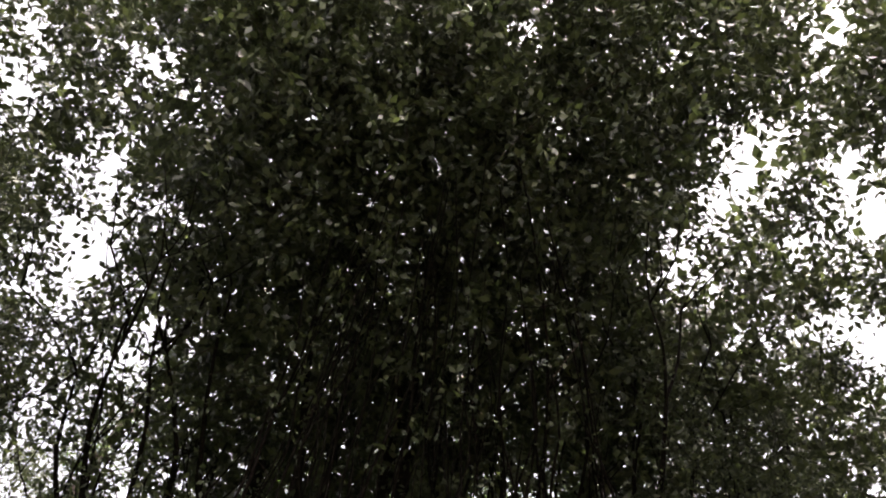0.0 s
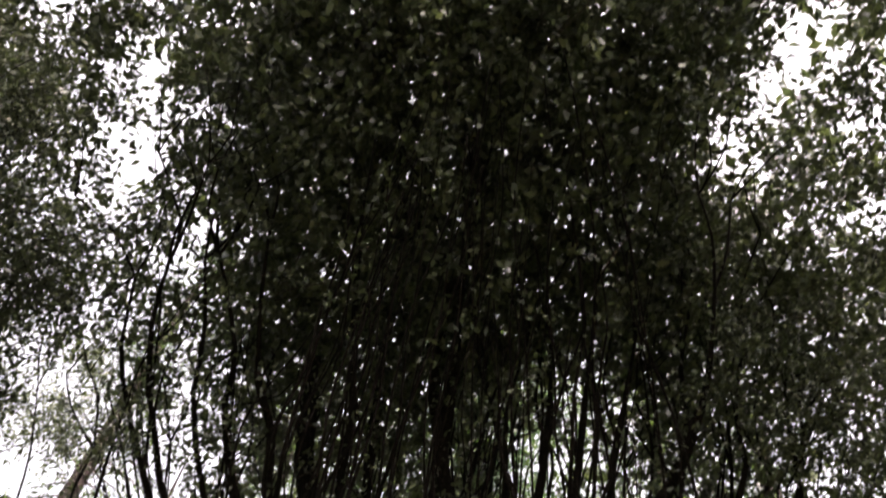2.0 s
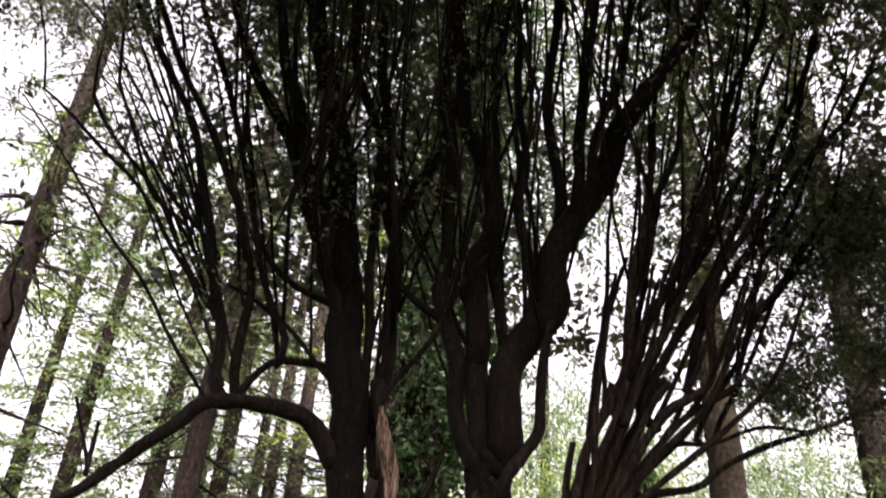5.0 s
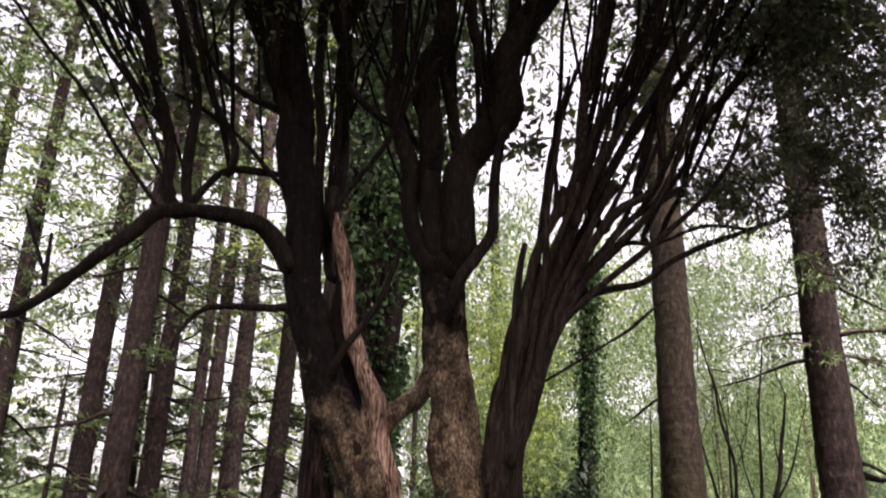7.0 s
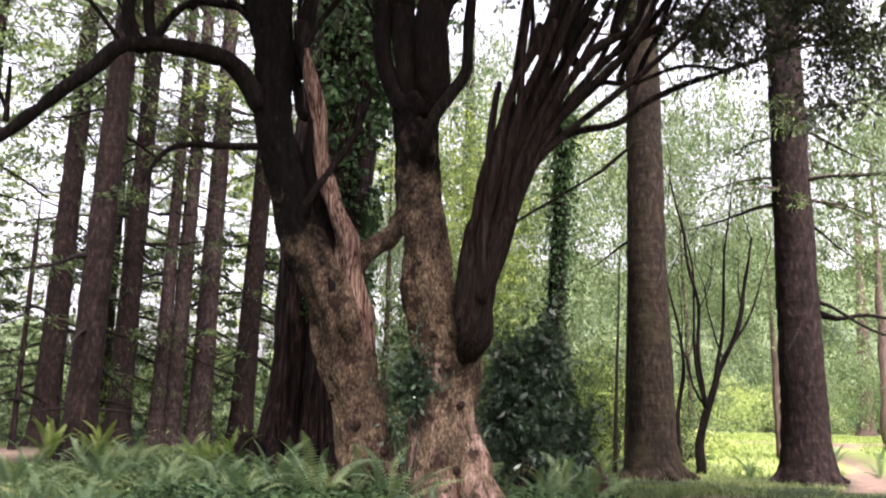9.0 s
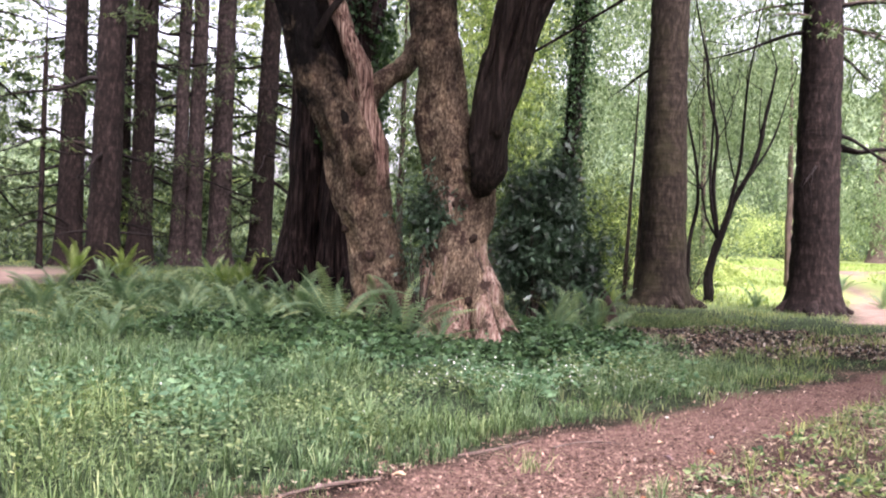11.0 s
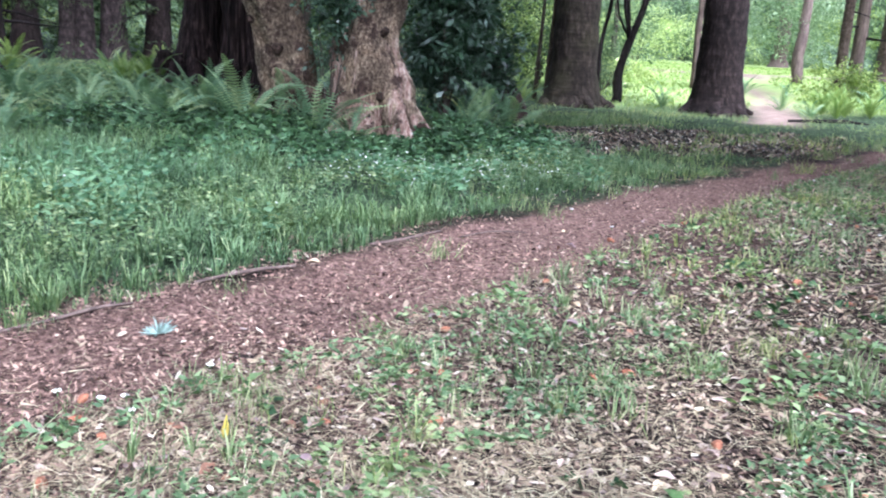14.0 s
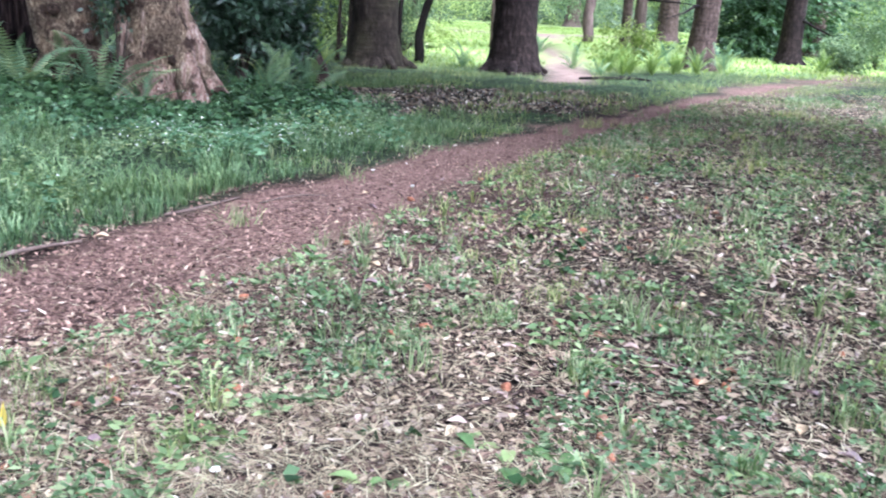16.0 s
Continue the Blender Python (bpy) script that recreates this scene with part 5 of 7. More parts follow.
bush("shrub", "shaded dark green shrub in the understory", (3.3, 26, 1.6), (1.7, 1.2, 2.0), 6500, 0.14, 0.05, LEAF_CONIFER, 8)
bush("shrub", "shaded dark green shrub in the understory", (1.8, 28.5, 2.2), (1.8, 1.3, 2.6), 6500, 0.15, 0.05, LEAF_CONIFER, 8)
bush("shrub", "shaded dark green shrub in the understory", (5.9, 30.5, 1.8), (1.8, 1.2, 2.2), 6000, 0.15, 0.05, LEAF_CONIFER, 8)
bush("shrub", "grey-green shrub behind the old trees", (-0.2, 24, 2.2), (1.3, 1.2, 2.4), 6000, 0.12, 0.035, LEAF_GREY, 8)
bush("shrub", "dark evergreen bush beside the path end", (26.5, 35.5, 1.8), (3.0, 2.0, 2.2), 9000, 0.2, 0.08, LEAF_IVY, 8)
bush("shrub", "pale green leafy bush at the path's far end", (22.5, 25.5, 0.6), (1.2, 0.9, 0.6), 3000, 0.13, 0.06, LEAF_GREY, 6)
bush("shrub", "pale green leafy bush at the path's far end", (27.5, 29, 1.0), (1.6, 1.2, 1.1), 4000, 0.13, 0.06, LEAF_GREY, 6)
bush("shrub", "leafy bush with pale sprays behind the grey trunk", (15.4, 27.6, 0.6), (1.2, 0.9, 0.75), 3200, 0.13, 0.06, LEAF_FRESH, 6)

bush("shrub", "sunlit fresh green young tree behind the old trees", (1.3, 33, 6.4), (2.3, 1.5, 5.4), 15000, 0.17, 0.08, SUNLIT_GREEN, 8)


def low_bush(x, y, rx, rise, n):
    """A low mound of level leaves, sunlight put into their pale colour."""
    s = thing("low_bush", "sunlit pale yellow-green low bush in the open clearing", "bush", "clearing bushes")
    a, k = rng.uniform(0, 2 * np.pi, n), np.sqrt(rng.random(n))
    rag = 1 + 0.25 * np.sin(5 * a + x) * k
    z = rise * np.sqrt(np.maximum(0, 1 - k**2)) * rng.uniform(0.75, 1.08, n) + 0.1
    p = np.stack([x + rx * rag * k * np.cos(a), y + rx * rag * k * np.sin(a), z + height(x, y)], -1)
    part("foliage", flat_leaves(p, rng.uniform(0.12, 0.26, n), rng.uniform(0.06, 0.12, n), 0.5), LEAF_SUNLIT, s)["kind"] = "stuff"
    for _ in range(5):
        q = p[rng.integers(n)]
        part("stem", tube([(x, y, float(height(x, y)) - 0.05, 0.03), (*((q + (x, y, 0)) / 2), 0.02), (*q, 0.008)], 5, 0.3, 0.05), BARK_TWIG, s)


for x, y, rx, rise in ((9.2, 33, 1.5, 0.9), (15.5, 66, 4.0, 4.2), (21.5, 70, 4.5, 4.6), (27.5, 73, 4.5, 4.0), (11.5, 58, 3.2, 3.4)):
    low_bush(x, y, rx, rise, 4200)

# a many-stemmed leafless-based small tree right of the mossy conifer
small = thing("small_tree", "slender dark many-stemmed small tree with fine drooping foliage", "tree")
SHOOTS = []
for points in (
    [(6.75, 23.5, -0.1, 0.17), (6.85, 23.5, 0.8, 0.14), (6.95, 23.5, 1.7, 0.13), (7.5, 23.5, 2.9, 0.1), (8.0, 23.5, 4.4, 0.07), (8.35, 23.5, 6.3, 0.03)],
    [(6.95, 23.5, 1.7, 0.09), (6.85, 23.5, 2.8, 0.07), (6.8, 23.5, 4.2, 0.06), (6.45, 23.4, 6.4, 0.04), (6.1, 23.4, 8.0, 0.02)],
    [(7.2, 23.5, 2.3, 0.08), (7.5, 23.5, 3.8, 0.06), (7.55, 23.4, 5.6, 0.04), (7.8, 23.4, 7.5, 0.02)],
    [(6.95, 23.5, 1.8, 0.07), (6.7, 23.5, 3.2, 0.05), (6.75, 23.6, 5.2, 0.035), (6.5, 23.7, 7.0, 0.015)],
    [(6.4, 24.2, -0.1, 0.1), (6.45, 24.2, 1.5, 0.08), (6.55, 24.2, 3.2, 0.06), (6.2, 24.2, 5.2, 0.03)],
    [(7.75, 23.5, 3.4, 0.05), (8.3, 23.5, 4.4, 0.035), (8.7, 23.5, 5.6, 0.015)],
):
    thin = [(px, py, pz, pr * 0.78) for px, py, pz, pr in points]
    limb(small, thin, BARK_LIMB, "stem", 8, 0.02)
    for px, py, pz, pr in thin[2:]:
        SHOOTS += grow(small, (px, py, pz), rng.normal(0, 0.35, 3) + (0, 0, 1), max(pr * 0.4, 0.014), 1.5, 2)
tagged(part("branch", joined(SHOOTS), BARK_LIMB, small), kind="stuff")
p = ball_points(2000, (7.7, 25.4, 7.2), (2.5, 1.8, 4.2), 0.05)
part("foliage", sprays(p, 10, 0.6, 0.12, 0.025, 0.7), LEAF_GREY, small)["kind"] = "stuff"

# thin trunks, one clad in ivy
for x, y, r, tall, label in (
    (4.55, 33, 0.14, 14, "thin dark trunk standing among shrubs"), (4.2, 33.5, 0.09, 12, "very thin stem beside a thin trunk"),
    (4.65, 22.6, 0.07, 6, "cluster of thin grey stems beside the conifer"), (4.4, 22.9, 0.05, 6, "cluster of thin grey stems beside the conifer"),
    (12.5, 33, 0.13, 9, "small pale forked tree beyond the dark conifer"), (9.3, 33, 0.1, 10, "thin stem among far shrubs"),
    (-14.5, 40, 0.2, 16, "thin far trunk in haze"), (-2.5, 38, 0.15, 14, "thin far trunk between the old trees"), (22, 44, 0.25, 16, "far brown trunk beside the trail"),
):
    t = thing("thin_tree", label, "tree", "thin trees")
    k = rng.normal(0, 0.03, 2)
    part("trunk", tube([(x + k[0] * z, y + k[1] * z, z - 0.1, r * (1.25 - z / tall)) for z in np.linspace(0, tall, 6)], 8, 0.5, 0.05, 0, 0.12), BARK_TWIG if x < 10 else BARK_PALE, t)
    if r < 0.08:
        continue
    p = np.array([x, y, tall * 0.7]) + rng.normal(0, 1, (420, 3)) * (1.5, 1.3, tall * 0.18)
    part("foliage", sprays(p, 9, 0.6, 0.16, 0.06), LEAF_GREY, t)["kind"] = "stuff"
ivied = thing("ivy_clad_tree", "slender trunk thickly clad in dark ivy", "tree")
part("trunk", tube([(2.55, 21.5, -0.1, 0.24), (2.6, 21.5, 2.5, 0.2), (2.75, 21.5, 5, 0.18), (2.95, 21.5, 9, 0.13), (3.0, 21.5, 14, 0.06)], 10, 0.3, 0.05, 0.03), BARK_LIMB, ivied)
z = 9.5 * rng.random(4200) ** 0.55
a = rng.uniform(0, 2 * np.pi, len(z))
p = np.stack([2.6 + 0.04 * z + (0.18 + 0.3 * rng.random(len(z)) ** 3) * np.cos(a), 21.5 + 0.3 * np.sin(a), z], -1)
part("ivy", leaves(p, rng.normal(0, 0.6, p.shape) - (0, 0.3, 0.5), rng.uniform(0.08, 0.15, len(p)), rng.uniform(0.06, 0.1, len(p))), LEAF_IVY, ivied)["kind"] = "stuff"

# ---- woodland all round, too far to tell apart ----


def woods(name, label, rows, leaf, size, slim=0.42):
    """Masses of far foliage: rows of x, y, z, radii and number of leaves."""
    shapes = []
    for x, y, z, rx, rz, n in rows:
        knots = ball_points(24, (x, y, z), (rx, rx, rz))
        p = knots[rng.integers(0, 24, n)] + rng.normal(0, 0.17, (n, 3)) * (rx, rx, rz * 0.7)
        p = p[p[:, 2] > 0.1]
        s = rng.uniform(0.6, 1.3, len(p)) * size
        shapes.append(leaves(p, rng.normal(size=p.shape) - (0, 0, 0.4), s, s * slim))
    tagged(part(name, joined(shapes), leaf), label, "foliage", kind="stuff")


def layered(name, label, rows, leaf, size=0.2):
    """Far conifer boughs: level, drooping sprays in tiers with sky between. Rows of x, y, lowest and highest tier, reach, number of boughs."""
    shapes = []
    for x, y, z_lo, z_hi, reach, n in rows:
        z = rng.uniform(z_lo, z_hi, n)
        a = rng.uniform(0, 2 * np.pi, n)
        l = reach * (1.15 - 0.8 * (z - z_lo) / (z_hi - z_lo)) * rng.uniform(0.5, 1.2, n)
        d = np.stack([np.cos(a), np.sin(a), rng.uniform(-0.3, 0.1, n)], -1)
        across = np.stack([-np.sin(a), np.cos(a), 0 * a], -1)
        each = 60
        t = rng.uniform(0.15, 1, (n, each, 1))
        w = rng.normal(0, 0.15, (n, each, 1)) * (1.15 - t)
        p = np.stack([x + 0 * z, y + 0 * z, z], -1)[:, None] + d[:, None] * l[:, None, None] * t + across[:, None] * w * l[:, None, None]
        p[:, :, 2:] += -0.14 * l[:, None, None] * t**2 - np.abs(rng.normal(0, 0.12, (n, each, 1)))
        ahead = d[:, None] * 0.8 + across[:, None] * np.sign(w) * 0.7 + rng.normal(0, 0.3, (n, each, 3)) - (0, 0, 0.35)
        p, ahead = p.reshape(-1, 3), ahead.reshape(-1, 3)
        k = rng.uniform(0.6, 1.3, len(p)) * size
        shapes.append(leaves(p, ahead, k, k * 0.42))
    tagged(part(name, joined(shapes), leaf), label, "foliage", kind="stuff")


def weeping(name, label, rows, leaf, size=0.17):
    """Fine hanging foliage: strands of narrow leaves that drop from a crown. Rows of x, y, z, radius, height and number of strands."""
    shapes = []
    for x, y, z, r, rise, n in rows:
        knots = ball_points(9, (x, y, z), (r, r, rise))
        p = knots[rng.integers(0, 9, n)] + rng.normal(0, 0.3, (n, 3)) * (r, r, rise * 0.7)
        each = 16
        t = rng.uniform(0, 1, (n, each, 1))
        sway = np.concatenate([rng.normal(0, 0.3, (n, 2)), np.zeros((n, 1))], 1)
        q = p[:, None] - np.array([0, 0, 1.0]) * t * rng.uniform(0.8, 2.4, (n, 1, 1)) + sway[:, None] * t + rng.normal(0, 0.07, (n, each, 3))
        ahead = rng.normal(0, 0.45, (n, each, 3)) - (0, 0, 0.8)
        q, ahead = q.reshape(-1, 3), ahead.reshape(-1, 3)
        keep = q[:, 2] > 0.1
        q, ahead = q[keep], ahead[keep]
        k = rng.uniform(0.6, 1.3, len(q)) * size
        shapes.append(leaves(q, ahead, k, k * 0.3))
    tagged(part(name, joined(shapes), leaf), label, "foliage", kind="stuff")


ring = []
for k in range(46):
    a = radians(-50 + 100 * k / 45) + rng.normal(0, 0.02)
    d = rng.uniform(38, 62) + (42 if 0.22 < a < 0.66 else 0)
    ring.append((d * np.sin(a), d * np.cos(a), rng.uniform(1.0, 3.2) + (1.2 if a > 0 else 0), rng.uniform(3, 5), rng.uniform(2, 3.6), 2400))
woods("far_undergrowth", "distant grey-green undergrowth and bushes between trunks", [q for k, q in enumerate(ring) if k % 3], LEAF_GREY, 0.22)
woods("far_undergrowth", "distant fresh green undergrowth and bushes between trunks", ring[::3], LEAF_FRESH, 0.22)
tiers, fresh_tiers = [], []
for k in range(44):
    a = radians(-60 + 56 * k / 43) + rng.normal(0, 0.02)
    d = rng.uniform(37, 70)
    z = rng.uniform(2, 9)
    (fresh_tiers if k % 3 == 1 else tiers).append((d * np.sin(a), d * np.cos(a), z, z + rng.uniform(14, 24), rng.uniform(2.8, 4.8), 58))
shade = []
for k in range(22):
    a = radians(-36 + 42 * k / 21) + rng.normal(0, 0.02)
    d = rng.uniform(36, 48)
    shade.append((d * np.sin(a), d * np.cos(a), 0.6, rng.uniform(6, 10), rng.uniform(2.4, 3.6), 34))
layered("far_conifer_boughs", "shaded dark green boughs of young conifers behind the trunks", shade, LEAF_CONIFER, 0.24)
# Dense boughs in the dark ivy green, added to deepen the shade here.
layered("shaded_conifer_boughs", "deep shaded dark green boughs sweeping low at the path's end", [(25.5, 34.5, 0.5, 9, 3.2, 120), (28.5, 37.5, 0.5, 10, 3.4, 120), (31.5, 38.5, 0.5, 9, 3.2, 90)], LEAF_IVY, 0.3)
layered("far_conifer_boughs", "hazy grey-green conifer boughs in tiers against the sky", tiers, LEAF_GREY, 0.26)
layered("far_conifer_boughs", "yellow-green sunlit boughs in tiers behind the conifers", fresh_tiers, LEAF_FRESH, 0.26)
tops = []
for k in range(20):
    a = radians(-36 + 30 * k / 19) + rng.normal(0, 0.02)
    d = rng.uniform(30, 44)
    z = rng.uniform(11, 17)
    tops.append((d * np.sin(a), d * np.cos(a), z, z + rng.uniform(11, 17), rng.uniform(2.8, 4.2), 24))
layered("high_conifer_boughs", "yellow-green sunlit boughs high between the conifers", tops[::2], LEAF_FRESH, 0.26)
layered("high_conifer_boughs", "grey-green boughs high between the conifers", tops[1::2], LEAF_GREY, 0.26)
crowns = [(x, 36 + 2 * k, z, 3.0, 3.2, 2300) for k, (x, z) in enumerate(((-0.5, 12.5), (2.6, 10.5), (4.6, 14.5), (7.5, 13.0), (1.2, 16.5), (10.5, 15.5)))]
woods("tree_crowns", "fresh green sunlit crowns behind the old trees", crowns[:3], LEAF_FRESH, 0.24, 0.4)
woods("tree_crowns", "pale grey-green crowns behind the old trees", crowns[3:], LEAF_GREY, 0.24, 0.4)
willows = []
for k in range(51):
    a = radians(-9 + 51 * (k % 17) / 16) + rng.normal(0, 0.025)
    d = rng.uniform(30, 46)
    if 0.22 < a < 0.5 and k < 17:
        d += 26
    willows.append((d * np.sin(a), d * np.cos(a), rng.uniform(4.5, 8) if k < 17 else rng.uniform(8, 12) if k < 34 else rng.uniform(11, 17), rng.uniform(2.0, 3.2), rng.uniform(2, 3.2), 135))
weeping("weeping_foliage", "fine grey-green hanging foliage of hazy trees beyond the conifers", willows, LEAF_GREY, 0.21)
high = []
for k in range(34):
    a = radians(-6 + 62 * k / 33) + rng.normal(0, 0.03)
    d = rng.uniform(50, 74)
    high.append((d * np.sin(a), d * np.cos(a), rng.uniform(9, 24), rng.uniform(3, 5), rng.uniform(3, 5.5), 1900))
woods("far_tree_crowns", "distant pale grey-green tree crowns against the sky", high, LEAF_GREY, 0.34, 0.35)
hill = []
for k in range(60):
    a = radians(-60 + 120 * k / 59)
    d = rng.uniform(80, 100)
    hill.append((d * np.sin(a), d * np.cos(a), rng.uniform(2, 6), 9, 4, 620))
    if a > -0.05:
        hill.append((d * np.sin(a), d * np.cos(a), rng.uniform(6, 12) + 12 * rng.random(), 7, 6, 650))
woods("far_hill_woods", "pale distant woods filling the gaps between trunks", hill, LEAF_GREY, 0.5, 0.45)


def far_slope():
    """A distant wooded rise that closes the view between the trunks."""
    a = np.radians(np.linspace(-75, 75, 241))
    k = np.linspace(0, 1, 15)
    aa, kk = np.meshgrid(a, k)
    top = 8.5 + 15.0 * np.clip((aa + 0.08) / 0.12, 0, 1) + 2.2 * np.sin(aa * 23) + 1.6 * np.sin(aa * 41 + 1) + 1.0 * np.sin(aa * 97)
    d = 104 + 26 * kk + 2.2 * np.sin(aa * 61 + kk * 9) + 1.5 * np.sin(aa * 130 + kk * 17)
    z = top * np.sin(kk * np.pi / 2) + 0.7 * np.sin(aa * 150 + kk * 23) * kk
    verts = np.stack([d * np.sin(aa), d * np.cos(aa), z], -1).reshape(-1, 3)
    i, j = np.meshgrid(np.arange(14), np.arange(240), indexing="ij")
    c = (i * 241 + j).ravel()
    n = Nodes("far_woods", 0.9)
    n.bsdf.inputs["Specular IOR Level"].default_value = 0.05
    n.colour(n.mix(0.7, n.ramp(n.noise(0.9, 8, rough=0.7), [(0.35, (0.03, 0.048, 0.03)), (0.55, (0.095, 0.13, 0.08)), (0.7, (0.22, 0.27, 0.17))]), n.ramp(n.noise(0.12, 3), [(0.35, (0.6, 0.65, 0.55)), (0.65, (1.3, 1.25, 1.0))]), "MULTIPLY"))
    n.bump(n.noise(0.8, 6), 1.0, 0.8)
    tagged(part("backdrop", (verts, np.stack([c, c + 1, c + 242, c + 241], -1), ()), n.mat), "distant wooded slope closing the view", "backdrop", kind="structure")


far_slope()
# Unseen trees behind and beside the viewpoint, added to block skylight.
back = []
for k in range(44):
    a = radians(62 + 236 * k / 43)
    d = rng.uniform(26, 38)
    back.append((d * np.sin(a), d * np.cos(a), rng.uniform(3, 14), 5, 7, 450))
woods("far_tree_crowns", "unseen woodland added behind the clearing to hold back light", back, LEAF_CONIFER, 1.1)

WEED = leaf_material("weed_leaves", [(0.0, (0.06, 0.12, 0.07)), (0.6, (0.11, 0.2, 0.11)), (1.0, (0.17, 0.26, 0.15))], 0.55, 0.35)

# ---- ferns ----


def frond_mesh(name, length, arch, pairs=24, wide=0.085):
    """A sword-shaped frond: an arching midrib with a leaflet pair at each step."""
    t = np.linspace(0, 1, pairs + 4)
    spine = np.stack([length * t * (1 - 0.12 * arch * t), 0 * t, length * arch * (1.15 * t - 0.95 * t**2.2)], -1)
    verts, quads = [], []
    for k in range(3, len(t) - 1):
        p, d = spine[k], unit(spine[k + 1] - spine[k - 1])
        w = wide * length * np.sin(np.pi * min(1, 0.16 + 0.86 * t[k])) ** 0.8 + 0.01
        for side in (-1, 1):
            out = unit(np.array([d[0] * 0.35, side, d[2] * 0.35 - 0.18]))
            h = length / pairs * 0.25
            n = len(verts)
            verts += [p - d * h, p + d * h, p + out * w + d * h * 0.5, p + out * w * 0.55 - d * h * 0.9]
            quads.append((n, n + 1, n + 2, n + 3))
    rib = tube([(*q, 0.006 * length * (1.1 - s)) for q, s in zip(spine[::4], t[::4])], 3, length / 8, 0)
    return mesh_of(name, *joined([(np.array(verts), np.array(quads), ()), rib]))


FRONDS = [frond_mesh("frond", 1.0, a) for a in (0.35, 0.6, 0.85)]
YOUNG = [frond_mesh("frond", 0.8, a, 20, 0.085) for a in (0.45, 0.75)]


def fern(x, y, size, fronds=12, young=False):
    fronds = int(fronds * (1.7 if young else 1.4))
    low = x < -3.3 and not young
    size *= 0.86 if low else 1.0
    label = "upright fresh green young fern clump" if young else "sword fern with long arching green fronds"
    f = thing("fern", label, "fern", "ferns", at=(x, y, float(height(x, y)) - 0.02))
    turn = rng.uniform(0, 360)
    for k in range(fronds):
        me = (YOUNG if young else FRONDS)[int(rng.integers(0, 2 if young else 3))]
        ob = part("frond", me, FERN_YOUNG if young else FERN_LEAF, f)
        s = size * rng.uniform(0.8, 1.3)
        steep = rng.uniform(-68, -25) if young else rng.uniform(-50, -4) if low else rng.uniform(-58, -8)
        ob.matrix_basis = pose(0, 0, 0, 0, steep, turn + k * 360 / fronds + rng.uniform(-14, 14)) @ pose(0, 0, 0, rng.uniform(-25, 25)) @ Matrix.Diagonal((s, s, s, 1))
    return f


for x, y, s, n, young in (
    (-5.5, 12.4, 0.95, 12, 0), (-6.8, 14.3, 1.0, 12, 0), (-5.3, 14.2, 0.95, 12, 0), (-4.0, 12.9, 0.9, 12, 0), (-3.8, 14.8, 1.0, 12, 0),
    (-2.3, 13.3, 1.05, 13, 0), (-1.7, 12.5, 1.2, 13, 0), (-0.75, 12.75, 1.15, 13, 0), (-2.9, 15.4, 1.0, 12, 0), (-4.9, 16.5, 1.0, 12, 0),
    (-6.2, 18, 1.0, 12, 0), (-7.6, 16.6, 1.0, 12, 0), (-7.4, 20.5, 1.0, 11, 0),
    (-8.8, 21.9, 0.9, 10, 0), (-6.4, 11.6, 0.9, 12, 0), (-5.0, 20.5, 1.0, 11, 1),
    (-9.9, 22.6, 1.3, 9, 1), (-8.75, 22.9, 1.3, 9, 1), (-4.4, 19.2, 1.2, 10, 1), (-5.6, 21.2, 1.1, 9, 1), (1.45, 12.7, 0.9, 12, 0),
    (1.8, 13.3, 1.0, 12, 0), (2.3, 14.0, 0.9, 11, 0), (2.9, 18.8, 1.2, 10, 1), (3.4, 19.5, 1.1, 10, 1),
    (2.2, 18.5, 1.0, 10, 0), (-1.3, 13.0, 0.9, 10, 0), (-3.2, 13.2, 0.85, 11, 0), (11.7, 21.8, 0.9, 10, 1), (12.5, 22.6, 1.0, 10, 1),
    (13.4, 22.5, 0.9, 10, 0), (16.4, 23.4, 1.0, 10, 0), (11.2, 23.0, 0.8, 10, 0),     (15.3, 24.8, 0.9, 9, 0), (13.6, 31, 1.0, 9, 0), (7.6, 22.2, 0.8, 9, 0), (11.5, 20.7, 0.7, 12, 1), (12.0, 21.2, 0.75, 12, 1), (12.5, 20.9, 0.7, 12, 1), (12.9, 21.6, 0.8, 12, 1), (13.4, 21.3, 0.75, 12, 1), (13.9, 21.9, 0.75, 12, 1), (14.4, 21.7, 0.7, 12, 1), (12.3, 22.0, 0.75, 12, 1), (13.6, 22.7, 0.8, 12, 1), (14.8, 22.4, 0.75, 11, 0), (11.0, 21.0, 0.6, 10, 0), (21.2, 24.7, 1.0, 9, 1), (23.9, 26.5, 1.0, 9, 1), (28.1, 29.7, 1.0, 9, 1),
    (-4.6, 11.6, 0.8, 10, 0), (-7.2, 12.9, 0.85, 10, 0), (-4.2, 13.6, 0.9, 11, 0), (-6.0, 15.6, 0.9, 10, 0), (-3.5, 16.8, 0.9, 10, 0), (-0.2, 12.3, 0.55, 8, 0), (-2.7, 12.2, 0.8, 10, 0), (-7.0, 25, 1.0, 9, 0), (-6.0, 27, 1.0, 9, 1),
):
    fern(x, y, s, n, bool(young))

# ---- grass, herbs and litter ----


def scatter(n, x_lo, x_hi, y_lo, y_hi, keep):
    x, y = rng.uniform(x_lo, x_hi, n), rng.uniform(y_lo, y_hi, n)
    k = keep(x, y)
    return x[k], y[k]


